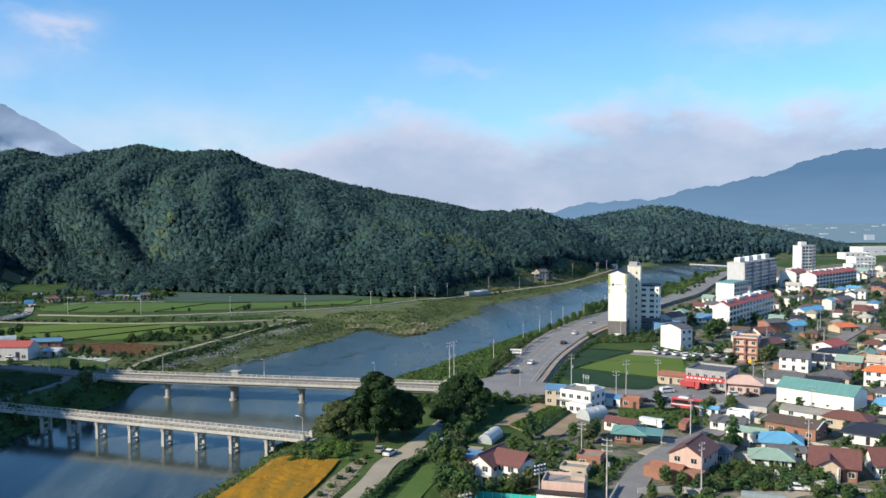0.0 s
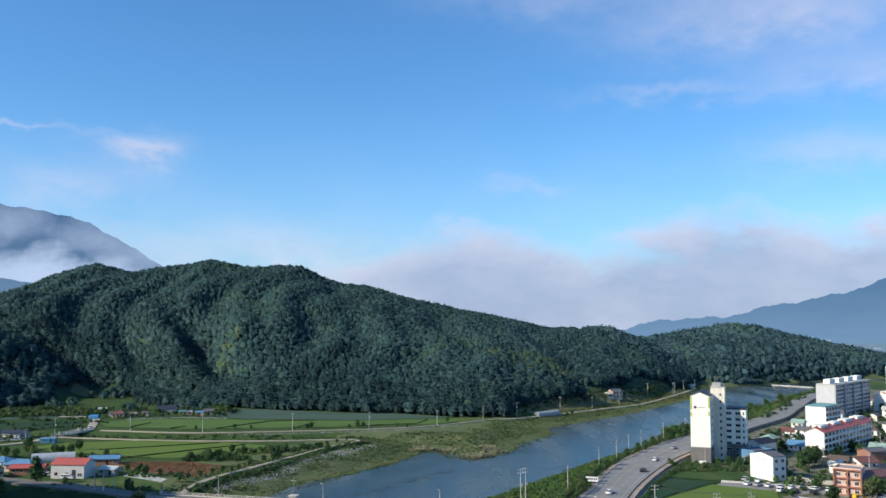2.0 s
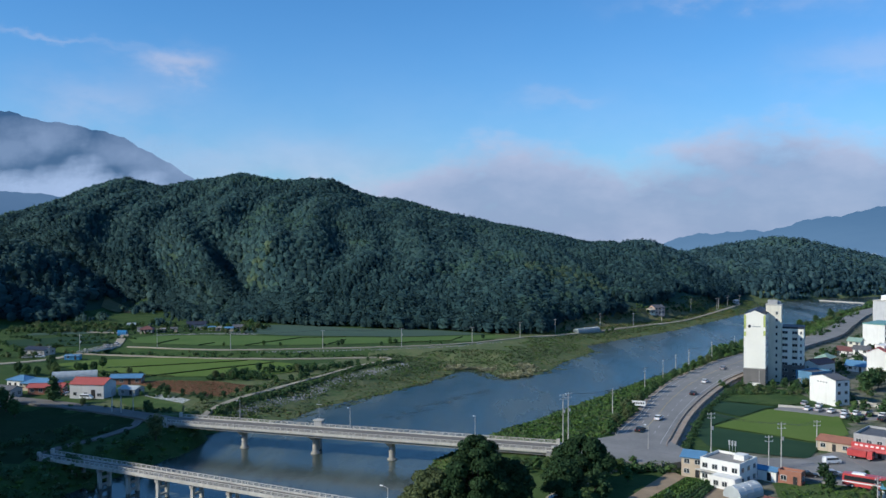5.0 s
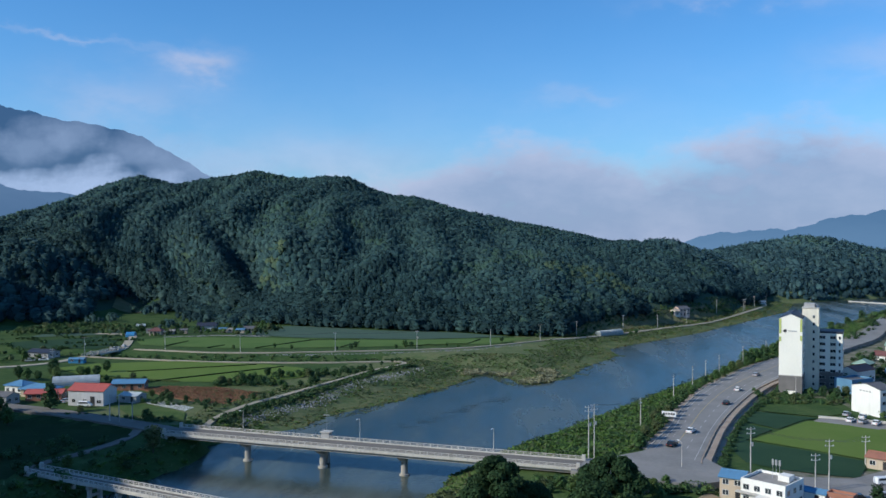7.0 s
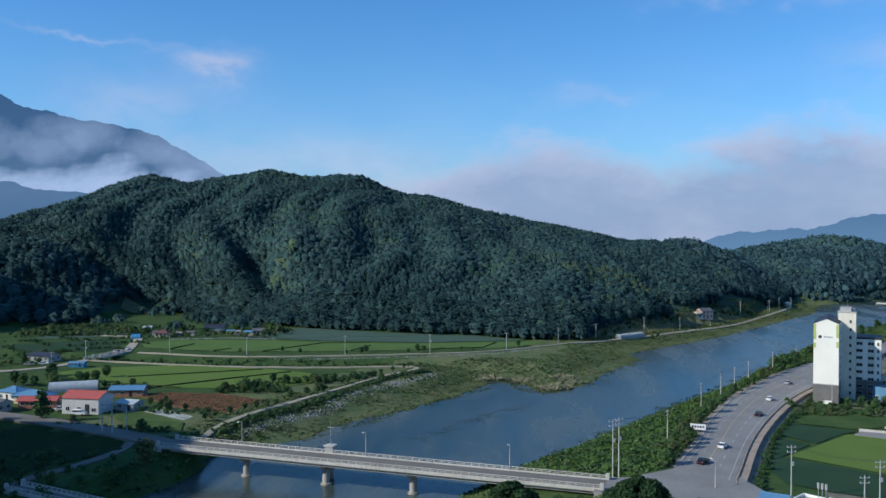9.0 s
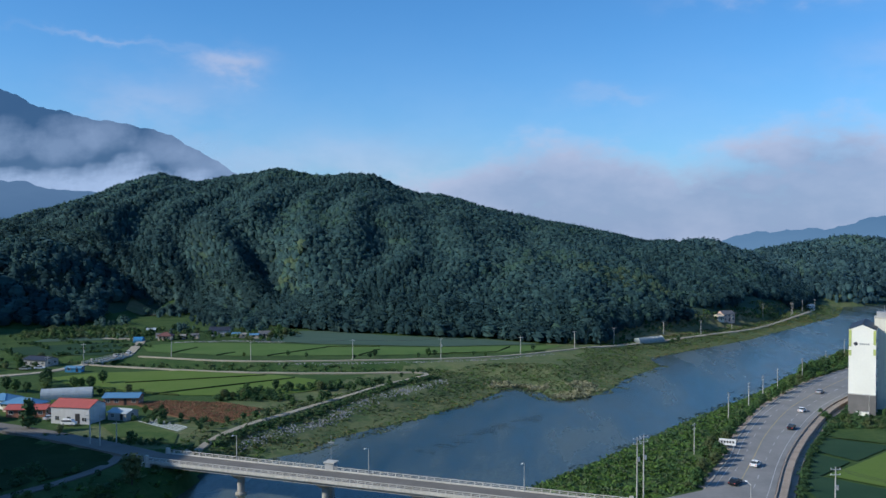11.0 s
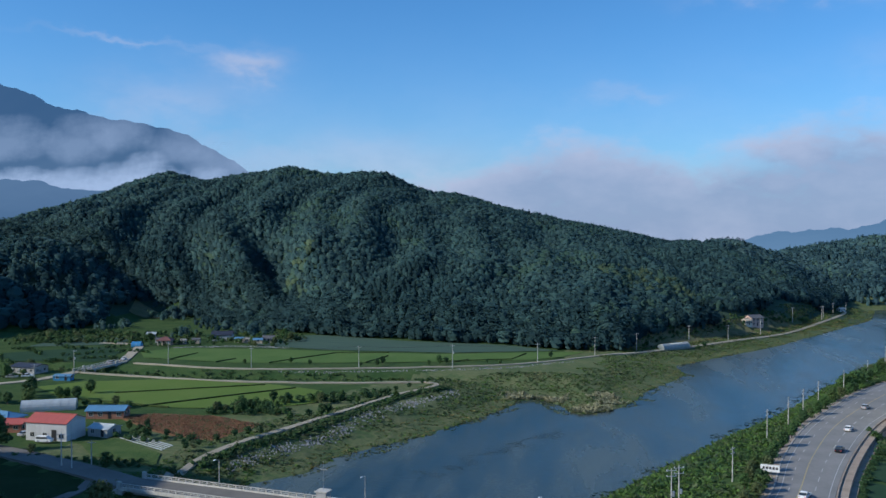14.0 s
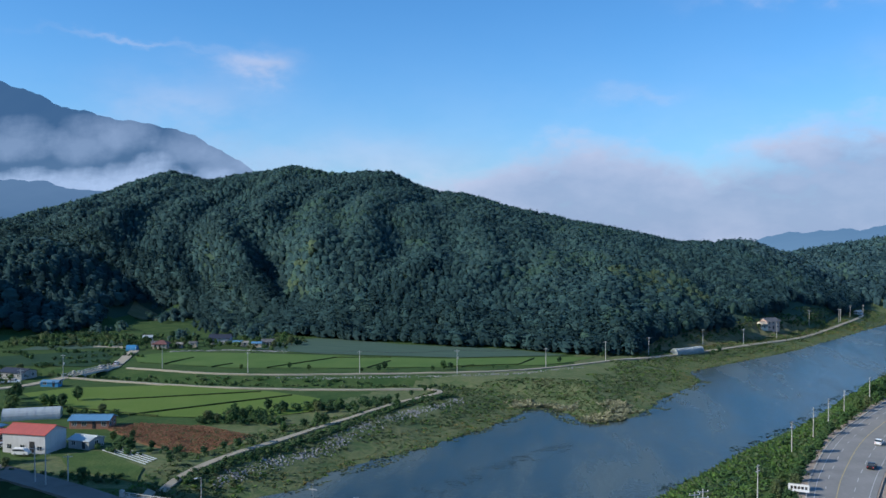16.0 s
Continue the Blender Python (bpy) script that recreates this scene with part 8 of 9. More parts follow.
def street_lamp(x, y, z, h, yaw, label="tall grey street lamp with a single arm"):
    t = thing("street_lamp", pose(x, y, z, 0, 0, yaw), label, "street lamp", "street lamps")
    part("mast", Mesh().tube((0, 0, -0.2), (0, 0, h), 0.12, 0.07, 8), M["pole"], t)
    a = part("arm", Mesh().tube((0, 0, h - 0.1), (1.6, 0, h + 0.25), 0.05, 0.04, 6), M["pole"], t)
    part("lamp_head", Mesh().box(1.3, 2.1, -0.14, 0.14, h + 0.14, h + 0.3, 0.03), M["white_paint"], a)


ux = Vector(B1B) - Vector(B1A)
ux.normalize()
nx = Vector((-ux.y, ux.x))
for f in (21.5, 59, 98):
    p = Vector(B1A) + ux * f + nx * 4.1
    street_lamp(p.x, p.y, 2.0, 6.6, -105)
street_lamp(39.1, 281.5, 1.9, 6.2, 110)
street_lamp(-25.2, 224.0, 0.7, 6.2, 150)
street_lamp(100.0, 390.0, 0.0, 8.0, 190)


def gauge_house():
    p = Vector(B1A) + ux * 48.2 + nx * 5.2
    t = thing("gauge_house", pose(p.x, p.y, 0, 0, 0, math.degrees(math.atan2(ux.y, ux.x))), "small concrete water-gauge box with a mast on the bridge", "gauge house")
    part("column", Mesh().box(-0.7, 0.7, -0.7, 0.7, -8, 1.6), M["concrete"], t)
    part("box", Mesh().box(-1.2, 1.2, -1.1, 1.1, 1.6, 3.8), M["grey_wall"], t)
    part("roof", Mesh().box(-1.5, 1.5, -1.4, 1.4, 3.8, 4.05), M["concrete_pale"], t)
    part("mast", Mesh().tube((0, 0, 4), (0, 0, 10.5), 0.06, 0.04, 6), M["steel"], t)
    part("sensor", Mesh().box(-0.9, 0.9, -0.08, 0.08, 8.6, 8.8), M["steel"], t)


gauge_house()


def road_sign():
    t = thing("road_sign", pose(45.2, 337.5, 1.7, 0, 0, -15), "white roadside board on two steel posts", "sign")
    for x in (-1.6, 1.6):
        part("post", Mesh().tube((x, 0, -1), (x, 0, 2.9), 0.07, 0.07, 6), M["steel"], t)
    b = part("board", Mesh().box(-2.2, 2.2, -0.08, 0.08, 1.2, 2.9), M["white_paint"], t)
    for i in range(5):
        part("sign_bar", Mesh().box(-1.7 + i * 0.75, -1.2 + i * 0.75, -0.11, -0.07, 1.8, 2.4), M["dark_metal"], b)


road_sign()


def light_mast(x, y, h):
    t = thing("floodlight_mast", pose(x, y, gz(x, y), 0, 0, 30), "playground floodlight mast with rows of lamps", "floodlight")
    part("mast", Mesh().tube((0, 0, -0.3), (0, 0, h), 0.14, 0.1, 8), M["steel"], t)
    for r in range(3):
        a = part("crossarm", Mesh().box(-1.5, 1.5, -0.05, 0.05, h - 0.3 - r * 0.8, h - 0.2 - r * 0.8), M["steel"], t)
        for i in range(4):
            x0 = -1.3 + i * 0.87
            part("lamp", Mesh().tube((x0, -0.05, h - 0.15 - r * 0.8), (x0, -0.3, h - 0.2 - r * 0.8), 0.16, 0.24, 8), M["white_paint"], a)


light_mast(12.3, 166.5, 5.6)
light_mast(28.6, 177.0, 7.8)


def fence_panels():
    a, b = Vector((13.5, 180.4)), Vector((28.3, 175.6))
    d = b - a
    L = d.length
    t = thing("fence", pose(a.x, a.y, gz(20, 178), 0, 0, math.degrees(math.atan2(d.y, d.x))), "teal sheet fence round the playground", "fence")
    n = 8
    for i in range(n):
        part("panel", Mesh().box(L * i / n + 0.05, L * (i + 1) / n - 0.05, -0.03, 0.03, 0.1, 1.7), M["teal_net"], t)
    for i in range(n + 1):
        part("post", Mesh().box(L * i / n - 0.05, L * i / n + 0.05, -0.06, 0.06, -0.4, 1.85), M["steel"], t)


fence_panels()


def garden_wall(pts, h=1.5, mt="concrete_pale", label="low pale garden wall"):
    me = Mesh()
    line = [Vector(p) for p in pts]
    for a, b in zip(line, line[1:]):
        d = (b - a).normalized()
        s = Vector((-d.y, d.x)) * 0.12
        z0, z1 = gz(*a), gz(*b)
        me.hexa([(*(a - s), z0 - 0.5), (*(b - s), z1 - 0.5), (*(b + s), z1 - 0.5), (*(a + s), z0 - 0.5)], [(*(a - s), z0 + h), (*(b - s), z1 + h), (*(b + s), z1 + h), (*(a + s), z0 + h)])
    tagged(part("garden_wall", me, M[mt], None, label), category="wall")


for pts, h in (([(50, 180), (58, 181), (66, 178)], 1.4), ([(70, 213), (80, 205), (84, 202)], 1.5), ([(88, 214), (84, 219), (88, 224)], 1.6), ([(96, 353), (112, 346), (126, 340)], 1.0),
               ([(103, 213), (112, 205)], 1.3), ([(92, 242), (100, 236), (106, 243)], 1.5), ([(42, 173), (47, 184)], 1.2), ([(84, 190), (86, 184), (92, 182)], 1.6), ([(93, 257), (107, 248)], 1.6),
               ([(110, 180), (122, 188)], 1.2), ([(66, 265), (76, 262)], 0.9), ([(124, 364), (132, 352), (150, 345)], 1.4)):
    garden_wall(pts, h)


# white film covers over crop rows, west bank
def row_covers():
    for i in range(5):
        a, b = Vector((-134.2 + i * 0.4, 358.3 + i * 1.17)), Vector((-115.2 + i * 0.13, 346.3 + i * 1.3))
        d = b - a
        t = thing("row_cover", pose(a.x, a.y, gz(a.x, a.y) + 0.15, 0, 0, math.degrees(math.atan2(d.y, d.x))), "low white film cover over a crop row", "crop cover", "crop covers")
        pts = [(-0.2, 0.0), (0.2, 0.0), (0.15, 0.09), (0, 0.13), (-0.15, 0.09)]
        part("film", Mesh().profile(pts, 0, d.length), M["plastic_film"], t)
        for j in range(0, int(d.length), 3):
            part("hoop", Mesh().box(j, j + 0.08, -0.22, 0.22, 0.0, 0.15), M["steel"], t)


row_covers()


# leafy ridges of the vegetable field by the villa
def veg_rows():
    quad = [Vector(p) for p in ((30.2, 238.6), (45.0, 259.4), (52.0, 254.9), (35.6, 225.8))]
    for i in range(9):
        f = (i + 0.5) / 9
        a, b = quad[0].lerp(quad[3], f), quad[1].lerp(quad[2], f)
        d = b - a
        n = int(d.length / 0.5)
        rng = np.random.default_rng(i)
        lob = [(d.length * (k + 0.5) / n, rng.uniform(-0.12, 0.12), 0.3, 0.36, 0.42, 0.42 + 0.1 * rng.random()) for k in range(n)]
        me = crown_mesh("crop", lob, n * 7, 0.20, (LEAF_LIGHT, WILD_C, LEAF_LIGHT, WILD_C, NEAR[0], NEAR[0], LEAF_DARK, NEAR[1], LEAF_DARK)[i], rng)
        t = thing("crop_row", pose(a.x, a.y, gz(a.x, a.y) + 0.1, 0, 0, math.degrees(math.atan2(d.y, d.x))), "leafy green vegetable row", "crop", "vegetable rows")
        part("leaves", me, None, t)
        part("soil_ridge", Mesh().box(0, d.length, -0.55, 0.55, -0.3, 0.16, 0.15), M["dirt"], t)


veg_rows()


# riprap stones along the dykes
def stones(name, line, spread, n, seed, label):
    rng = np.random.default_rng(seed)
    pts = np.array(line, float)
    seg = np.r_[0, np.cumsum(np.hypot(*np.diff(pts, axis=0).T))]
    u = rng.uniform(0, seg[-1], n)
    u = u + 1.3 * np.sin(u / 2.3)      # drawn together into heaps
    x = np.interp(u, seg, pts[:, 0]) + rng.normal(scale=spread, size=n)
    y = np.interp(u, seg, pts[:, 1]) + rng.normal(scale=spread, size=n)
    z = land(x, y)
    me = Mesh()
    for i in range(n):
        r = rng.uniform(0.14, 0.44)
        k = rng.uniform(0.7, 1.3, 6)
        a = rng.uniform(0, 3)
        low = [(x[i] + r * k[j] * math.cos(a + j * 1.257), y[i] + r * k[j] * math.sin(a + j * 1.257), z[i] - 0.2) for j in range(5)]
        top = [(x[i] + 0.55 * r * k[j] * math.cos(a + j * 1.257), y[i] + 0.55 * r * k[j] * math.sin(a + j * 1.257), z[i] + r * (0.45 + 0.25 * k[5 - j])) for j in range(5)]
        me.hexa(low, top)
    return tagged(part(name, me, M["rock"], None, label), category="stones", kind="stuff")


stones("riprap_dyke", [(-94, 341), (-88, 356), (-76.5, 378), (-70, 402), (-62, 418)], 1.6, 700, 1, "pale grey riprap stones on the dyke slope")
stones("riprap_dyke_end", [(-62, 418), (-53, 433), (-46, 451)], 1.5, 260, 2, "grey riprap stones at the dyke's end")
stones("riprap_hill_lane", [(-128, 482), (-103, 485), (-57, 497), (-30, 507), (0, 530)], 1.1, 420, 3, "pale stones below the hillside lane")
stones("rubble_hamlet", [(-208, 548), (-182, 558), (-165, 559), (-150, 557)], 1.3, 480, 4, "heap of pale rubble and stones below the hamlet")
stones("shore_stones", [(-62, 160), (-55, 177), (-50, 190), (-44, 203)], 1.2, 160, 5, "pale stones on the near shore")


# ---------------------------------------------------------------- planting
def planting():
    rnd = random.Random(12)
    U = rnd.uniform
    mixed = [NEAR[0], NEAR[1], NEAR[2], LEAF_DARK, NEAR[3]]
    # young trees along the dyke path
    for x, y, h in ((-99, 362.4, 3.2), (-102.4, 357, 3.2), (-105.1, 350.7, 3.0), (-107, 346.4, 3.4), (-95.8, 364.8, 3.8), (-93.1, 368.5, 3.0), (-91.5, 373.4, 2.8), (-85.7, 392.5, 3.8), (-80.5, 398.5, 4.4), (-77.2, 414.8, 4.0),
                    (-73.8, 424.7, 4.0), (-69.9, 432.2, 3.6), (-66.2, 441, 3.2), (-62.6, 449.2, 3.0), (-59, 457.6, 3.2), (-57.5, 461.4, 2.8)):
        plant(SMALL, x - 1.5, y, h, label="young tree beside the dyke path", group="dyke path trees")
    # orchard and shrubs behind the dyke
    for i in range(26):
        f = rnd.random()
        x, y = -118 + 48 * f + rnd.uniform(-8, 6), 398 + 36 * f + rnd.uniform(-6, 8)
        plant(BROAD, x, y, rnd.uniform(2.8, 5.0))
    for x, y, h in ((-121.7, 399, 3.4), (-110, 401, 4.6), (-105.5, 399, 3.6), (-99.6, 398, 3.0), (-92, 388, 3.8), (-84, 397, 5.0), (-165, 401, 3.2), (-159.5, 402, 4.4), (-170, 400, 3.4), (-154, 400, 3.0), (-125.9, 358.2, 5.2), (-130, 362, 4.0), (-121, 361, 3.0),
                    (-118.6, 322.5, 5.6), (-146, 333, 3.6), (-140, 362, 3.4), (-137, 369, 3.6), (-133, 373, 3.0)):
        plant(BROAD, x, y, h)
    for i in range(14):
        plant(BROAD, -200 + rnd.uniform(-14, 22), 398 + rnd.uniform(-6, 26), rnd.uniform(4, 7))
    plant(CONIFER, -159.3, 338.5, 10.2, sq=1.5, label="tall rounded dark conifer by the road")
    for x, y in ((-168, 326), (-176, 330), (-172, 318), (-182, 322), (-164, 318), (-150, 268), (-142, 262), (-136, 250), (-128, 240), (-124, 228), (-120, 215), (-132, 232), (-140, 246), (-146, 256), (-126, 206), (-134, 214), (-116, 200), (-128, 192),
                 (-150, 240), (-144, 222), (-138, 200), (-155, 282), (-160, 296), (-112, 262), (-116, 272), (-108, 284), (-106, 296)):
        plant(BROAD, x + rnd.uniform(-2, 2), y + rnd.uniform(-2, 2), rnd.uniform(4, 9))
    # trees by the hillside lane and in the fields
    for x, y, h in ((-95.5, 500, 2.6), (-88.2, 501, 4.4), (-87.5, 509, 4.2), (-61.7, 513, 5.0), (-58.5, 512, 4.2), (-11.6, 538, 4.0), (-66, 509, 3), (-150, 500, 3), (-120, 503, 3), (-130, 506, 3.4), (-40, 517, 3), (-34, 516, 2.6),
                    (8, 562, 3), (38, 590, 4), (36, 584, 3.4), (70, 606, 4.5), (66, 600, 3.5)):
        plant(SMALL if rnd.random() < 0.6 else BROAD, x, y, h)
    for i in range(40):
        f = rnd.random()
        plant(SMALL, 10 + 150 * f + rnd.uniform(-3, 3), 556 + 185 * f ** 1.05 + 7 + rnd.uniform(0, 5), rnd.uniform(2, 4.5))
    for i in range(22):
        plant(BROAD, rnd.uniform(-245, -150), rnd.uniform(564, 600), rnd.uniform(3, 6.5))
    for i in range(14):
        plant(BROAD, rnd.uniform(-290, -228), rnd.choice((rnd.uniform(440, 480), rnd.uniform(550, 590))), rnd.uniform(3, 6))
    # roadside trees and shrubs above the river
    for i, f in enumerate(np.linspace(0.0, 1, 30)):
        k = 1.2 + f * 8.2
        j = int(k)
        a, b = Vector(ROAD_L[j]), Vector(ROAD_L[j + 1])
        p = a.lerp(b, k - j)
        d = (b - a).normalized()
        s = Vector((-d.y, d.x)) * rnd.uniform(1.5, 2.8)
        big = rnd.random() < 0.75
        plant(BROAD if big else BUSH, p.x + s.x, p.y + s.y, rnd.uniform(4.0, 5.4) if big else rnd.uniform(1.6, 2.6), z=1.9)
    for x, y, h in ((104, 466, 8), (108, 470, 8.5), (112, 476, 7.5), (118, 486, 8), (126, 500, 7), (132, 512, 7), (43, 334, 5), (45, 341, 4.6), (47, 348, 4.2), (41, 330, 4.4), (150, 548, 7), (165, 585, 7), (180, 622, 7), (210, 665, 8), (235, 705, 8), (260, 745, 9)):
        plant(BROAD, x - 3, y + 1, h)
    # round the bridge heads and the lower lane
    for x, y, h in ((24, 181.5, 5.5), (27.5, 183.5, 6), (31, 185, 5), (22, 184, 4.5), (13, 196, 7), (10, 200, 6.5)):
        plant(BROAD, x, y, h)
    for i in range(14):
        plant(BUSH, -4 + rnd.uniform(-6, 6), 258 + rnd.uniform(-14, 14), rnd.uniform(1.6, 2.8))
    for x, y, h in ((22, 262, 6), (26, 266, 5.5), (29, 262, 5), (24, 254, 7), (21, 247, 8), (17, 240, 7), (22, 239, 6), (14, 233, 5.5), (17, 232, 6), (33, 268, 4), (30, 256, 4), (11, 262, 5), (8, 266, 4), (12, 226, 5), (18, 224, 6), (15.5, 221, 6.5)):
        plant(BROAD, x, y, h)
    for i in range(8):
        f = i / 7
        plant(BUSH, -20.5 + 12 * f, 172 + 38 * f, rnd.uniform(1.2, 1.8), label="small round shrub beside the lane")
    for i in range(20):
        plant(BROAD, 11 + rnd.uniform(-3, 4), 190 + rnd.uniform(-22, 20), rnd.uniform(4.5, 8.5))
    for x, y, h in ((16, 182, 4), (19, 181.5, 4.5), (23, 181, 4), (26, 183, 4), (12, 205, 6), (15, 209, 6), (44, 176, 3), (45, 205, 5), (50, 222, 6), (48, 219, 6), (45, 224, 5), (51.5, 226, 5.5), (28, 213, 5), (38, 213, 4), (34, 206, 4)):
        plant(BROAD, x, y, h)
    # the weedy plot and gardens of the near town
    for i in range(16):
        plant(BROAD, rnd.uniform(68, 92), rnd.uniform(182, 194), rnd.uniform(2.6, 4.6))
    for i in range(16):
        plant(BROAD, rnd.uniform(86, 112), rnd.uniform(166, 178), rnd.uniform(2.4, 4.4))
    for i in range(12):
        plant(BROAD, rnd.uniform(56, 68), rnd.uniform(160, 184), rnd.uniform(2.4, 5.0))
    for x, y, h in ((52, 176, 4), (54, 184, 5), (58, 186, 5), (61, 184.5, 4), (47, 170, 3.5), (44, 161, 4), (41, 156, 4), (60, 166, 4), (104, 202, 5), (106, 196, 6), (104, 178, 6), (120, 200, 5), (112, 224, 5), (101, 247, 5), (97, 250, 6), (92, 252, 5), (88, 246, 5.5),
                    (84, 244, 4), (80, 240, 3), (133, 258, 5), (136, 262, 6), (135, 240, 5), (128, 235, 5), (110, 232, 3.5), (78, 212, 4), (81, 210, 4.5), (84, 212, 4)):
        plant(BROAD, x, y, h)
    thicket("shed_shrubs", [(U(32, 49), U(184, 206), U(0.8, 2.4)) for i in range(90)], "rank shrubs round the old sheds", mixed, 46, 0.17, 21)
    bank = [(U(0, 150), U(300, 540)) for i in range(5200)]
    bx = np.array(bank)
    ok = ~inside(RIVER, bx[:, 0], bx[:, 1]) & (away(SHORE_R, bx[:, 0], bx[:, 1]) < 20) & ~inside(ROAD_L + ROAD_R[::-1], bx[:, 0], bx[:, 1]) & (away(ROAD_L, bx[:, 0], bx[:, 1]) > 2.5) & (away(ROAD_R, bx[:, 0], bx[:, 1]) > away(ROAD_L, bx[:, 0], bx[:, 1]))
    thicket("bank_shrubs", [(x, y, U(0.35, 1.15)) for x, y in bx[ok]], "lush bushes and climbing weeds on the river bank", [WILD_C, LEAF_LIGHT, WILD_A, NEAR[0], WILD_C], 40, 0.18, 22)
    thicket("valley_hedges", [(-300 + 90 * f + U(-2, 2), 498 + 10 * math.sin(9 * f) + 24 * k + U(-2, 2), U(0.8, 2.4)) for k in range(3) for f in [rnd.random() for i in range(60)]], "hedges between the shaded valley fields", [NEAR[1], LEAF_DARK, NEAR[0]], 44, 0.2, 23)
    thicket("yard_weeds", [(rnd.uniform(64, 85), rnd.uniform(236, 256), rnd.uniform(0.4, 1.1)) for i in range(110)], "tall green weeds in the yard", [NEAR[2], LEAF_LIGHT, WILD_C], 44, 0.15, 19)
    plant(CONIFER, 33.5, 222.5, 8.5, sq=1.1, label="slim dark tree at the field corner")
    thicket("garden_shrubs", [(U(67, 94), U(180, 196), U(1.4, 3.2)) for i in range(110)] + [(U(84, 118), U(162, 180), U(0.8, 2.4)) for i in range(90)], "dense overgrown garden shrubs between the houses", mixed, seed=1)
    thicket("weedy_plot", [(U(42, 55), U(184, 206), U(0.7, 1.7)) for i in range(130)] + [(U(56, 68), U(158, 182), U(0.7, 2.0)) for i in range(50)], "weedy green plot beside the street", [NEAR[2], LEAF_LIGHT, NEAR[0]], 60, 0.15, 2)
    thicket("field_margin", [(U(70, 93), U(234, 251), U(0.5, 1.3)) for i in range(90)] + [(U(30, 48), U(208, 224), U(0.6, 1.6)) for i in range(70)], "rough green margin of the vegetable fields", [NEAR[0], LEAF_LIGHT, NEAR[1]], 50, 0.15, 3)
    thicket("junction_shrubs", [(U(20, 52), 266.5 + U(-3, 1.5), U(1.2, 2.8)) for i in range(44)] + [(U(2, 14), U(262, 274), U(1.0, 2.4)) for i in range(40)], "shrubs below the bridge junction", mixed, 80, 0.17, 4)
    thicket("near_bank_shrubs", [(U(-27, -12), U(208, 222), U(1.0, 2.4)) for i in range(70)], "bright green shrubs above the flower field", [LEAF_LIGHT, NEAR[2], LEAF_LIGHT], 90, 0.16, 5)
    path = smooth_line([(-104, 341), (-96, 357.5), (-86.5, 378.5), (-76.5, 403.5), (-65, 435), (-53, 455)], 10)
    thicket("dyke_shrubs", [(p[0] + U(0.8, 4.5), p[1] + U(-2.5, 0.5), U(0.7, 1.7)) for p in path for k in range(8)], "dark shrubs along the dyke slope", [NEAR[1], NEAR[0], LEAF_DARK, WILD_A], 36, 0.19, 6)
    thicket("stream_scrub", [(x, 474 + U(-7, 8) + (0.1 * (x + 60) if x > -60 else 0), U(0.6, 1.9)) for x in [U(-235, -45) for i in range(260)]], "low green scrub along the side stream", [NEAR[1], NEAR[0], WILD_A, NEAR[2]], 50, 0.18, 7)
    thicket("farm_hedges", [(U(-200, -150), 400 + U(-2, 3), U(1.0, 2.6)) for i in range(40)] + [(U(-122, -96), 398 + U(-4, 4), U(1.2, 2.8)) for i in range(50)]
            + [(-118 + 50 * f + U(-7, 3), 400 + 38 * f + U(-5, 6), U(1.0, 3.0)) for f in [rnd.random() for i in range(90)]] + [(U(-140, -112), U(354, 362), U(0.8, 2.2)) for i in range(26)]
            + [(U(-150, -112), 331 + U(-2, 4), U(0.7, 1.6)) for i in range(40)], "dark hedges and shrubs round the farm fields", [NEAR[1], LEAF_DARK, NEAR[0]], 70, 0.18, 8)
    thicket("hamlet_scrub", [(U(-250, -150), U(560, 602), U(1.2, 3.6)) for i in range(120)] + [(U(-292, -225), U(440, 480), U(1.2, 3.4)) for i in range(60)] + [(U(-310, -236), U(556, 604), U(1.4, 4.2)) for i in range(190)],
            "scrub and small trees round the hamlet", mixed, 60, 0.2, 9)
    thicket("shaded_bank_shrubs", [(U(-150, -104), U(196, 300), U(1.0, 3.4)) for i in range(150)], "dark shrubs on the shaded west bank", [LEAF_DARK, NEAR[1]], 60, 0.2, 10)
    thicket("lane_foot_shrubs", [(8 + 155 * f + U(-3, 3), 562 + 190 * f + U(2, 9), U(0.8, 2.6)) for f in [rnd.random() for i in range(110)]], "shrubs between the hillside lane and the wood", mixed, 50, 0.2, 11)
    for i in range(44):
        x, y = rnd.uniform(70, 128), rnd.uniform(196, 262)
        if away([(34, 150), (47.6, 180), (57, 198), (70, 215), (84, 228), (100, 246), (116, 270)], np.array([x]), np.array([y]))[0] > 4:
            plant(BUSH if i % 3 == 0 else TOWNTREE, x, y, rnd.uniform(1.6, 2.8) if i % 3 == 0 else rnd.uniform(3.0, 5.2))
    foot = [p for p in offset(RR, -5.2) if 286 < p[1] < 440]
    thicket("embankment_shrubs", [(p[0] + U(-0.8, 1.0), p[1] + U(-1, 1), U(0.8, 2.0)) for p in foot for k in range(5)], "dark shrubs at the foot of the embankment", [LEAF_DARK, NEAR[1]], 60, 0.17, 12)
    upper = [p for p in smooth_line(SHORE_R, 6) if 500 < p[1] < 860]
    thicket("upper_bank_trees", [(p[0] + U(3, 11), p[1] + U(-5, 3), U(2.0, 5.0)) for p in upper for k in range(5)], "bushy trees on the bank upstream of the tower", mixed, 60, 0.2, 29)
    verge = [p for p in offset(RL, 3.0) if 300 < p[1] < 560]
    thicket("roadside_shrubs", [(p[0] + U(-1.4, 1.0), p[1] + U(-1.5, 1.5), U(0.9, 2.4)) for p in verge for k in range(4)], "shrubs along the riverside road", mixed, 70, 0.18, 13)
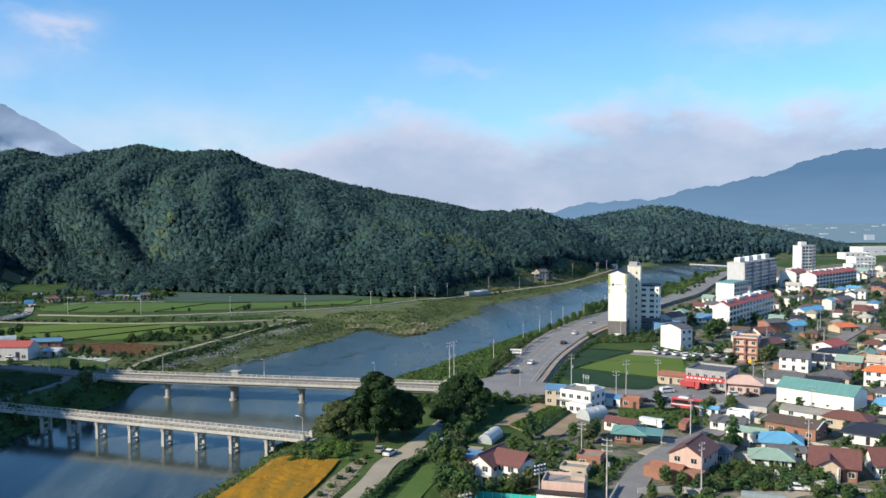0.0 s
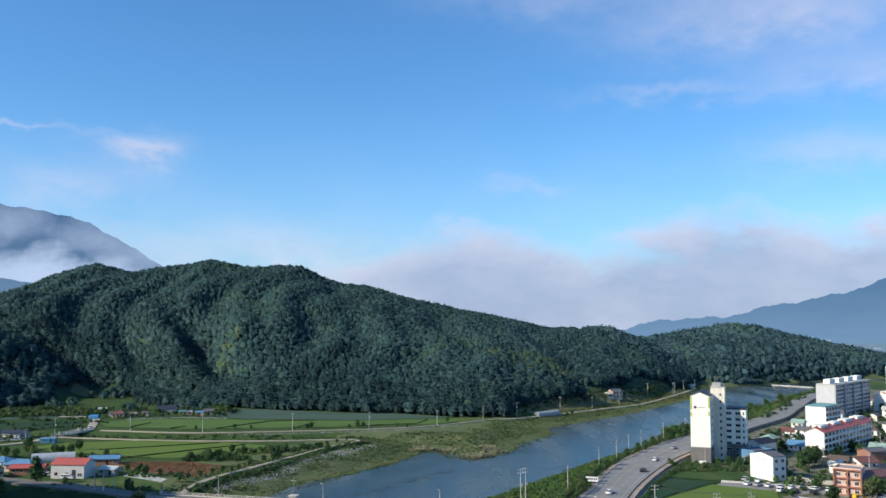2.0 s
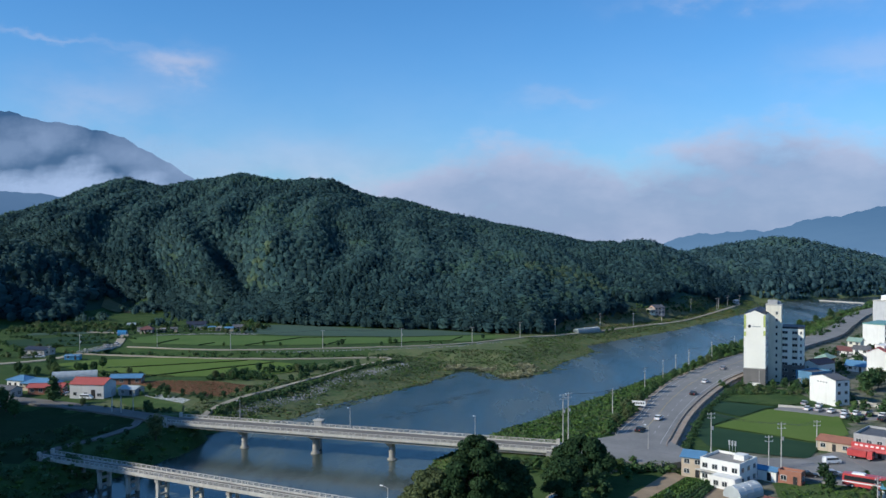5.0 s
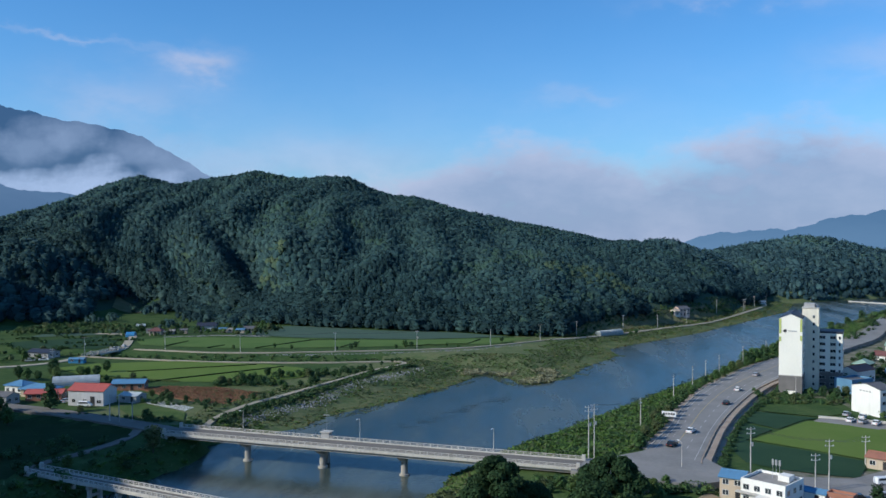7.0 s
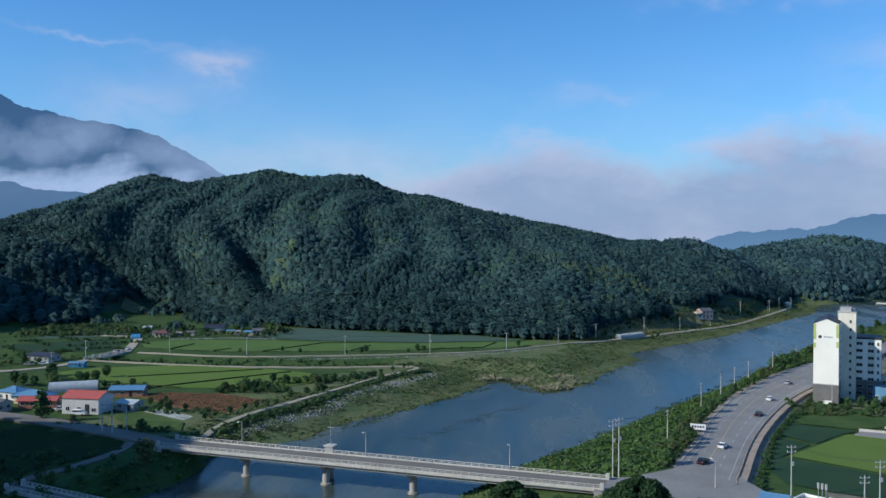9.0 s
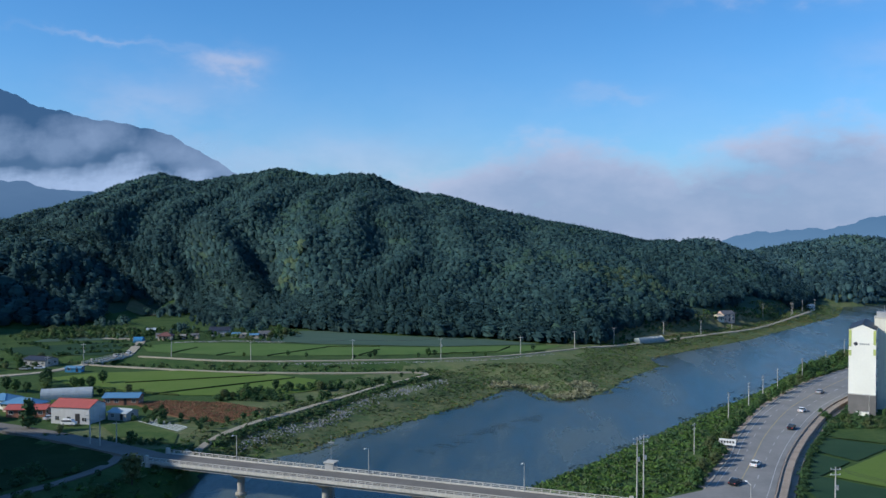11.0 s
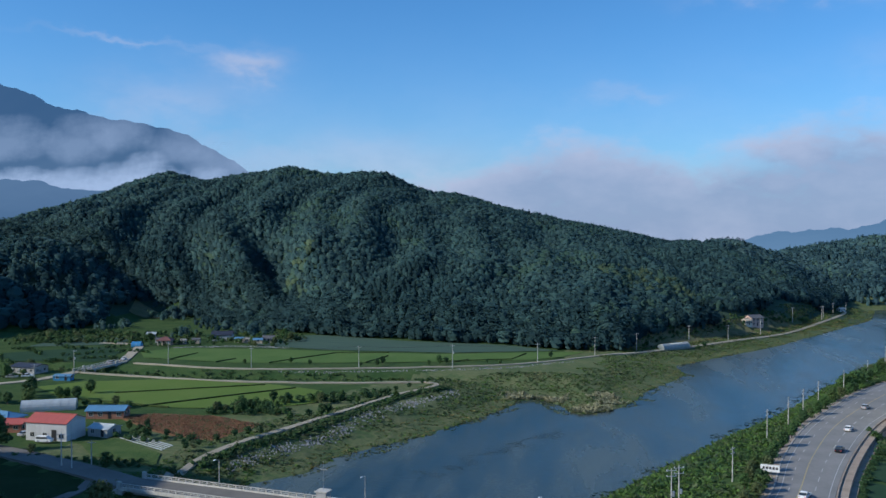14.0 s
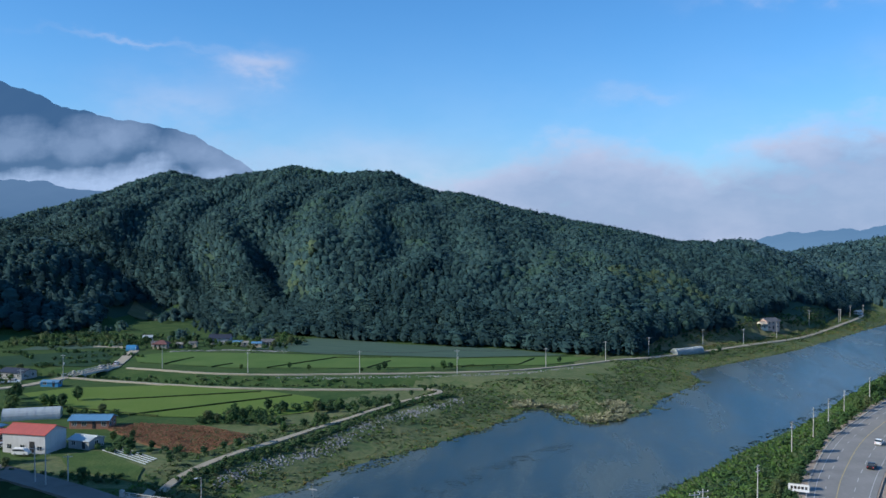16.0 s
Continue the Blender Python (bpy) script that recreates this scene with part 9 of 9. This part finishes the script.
    thicket("hedge", [(-12.3 + 17.4 * f + U(-0.9, 0.9), 164 + 46 * f + U(-0.9, 0.9), U(1.3, 2.2)) for f in [i / 89 for i in range(90)]], "dense dark hedge along the concrete lane", [NEAR[1], NEAR[0], LEAF_DARK], 90, 0.15, 14)
    thicket("tower_garden", [(U(84, 124), U(374, 394), U(0.8, 2.4)) for i in range(110)], "garden shrubs and rubble plants below the tower", mixed, 60, 0.18, 15)
    spots = [(U(112, 420), U(262, 700), U(0.9, 3.6)) for i in range(2300)]
    spots = [s for s in spots if s[0] < 0.64 * s[1] and inside(TOWN, np.array([s[0]]), np.array([s[1]]))[0] and away(ROAD_R, np.array([s[0]]), np.array([s[1]]))[0] > 7
             and away([(116, 270), (134, 299), (156, 330), (180, 358), (230, 420)], np.array([s[0]]), np.array([s[1]]))[0] > 5]
    thicket("town_gardens", spots, "hedges and garden plants between the town houses", mixed + [LEAF_DARK, OLD_LEAF, OLD_LEAF, NEAR[1]], 32, 0.24, 16)
    plant(CONIFER, 83.5, 213.5, 8.5, sq=1.3, label="dark layered fir in a garden")
    plant(CONIFER, 113, 197, 8, sq=1.3, label="dark fir beside the maroon-roofed house")
    for i in range(9):
        plant(BROAD, rnd.uniform(84, 124), rnd.uniform(376, 394), rnd.uniform(2.6, 4.5))
    for x, y, h in ((106, 392, 4), (110, 390, 5), (114, 388, 5), (118, 390, 5), (122, 392, 4), (139, 385, 9), (143, 390, 10), (147, 394, 9), (151, 402, 8), (178, 440, 9), (181, 446, 9), (127, 342, 4), (140, 333, 6), (138, 322, 8), (141, 324, 9)):
        plant(BROAD, x, y, h)
    for i in range(230):
        x, y = rnd.uniform(122, 330), rnd.uniform(270, 640)
        if x < 0.62 * y and inside(TOWN, np.array([x]), np.array([y]))[0] and away(ROAD_R, np.array([x]), np.array([y]))[0] > 6 and away([(116, 270), (134, 299), (156, 330), (180, 358), (230, 420)], np.array([x]), np.array([y]))[0] > 5:
            plant(TOWNTREE, x, y, rnd.uniform(3.0, 6.8), sq=1.15)


planting()
discard_kinds()
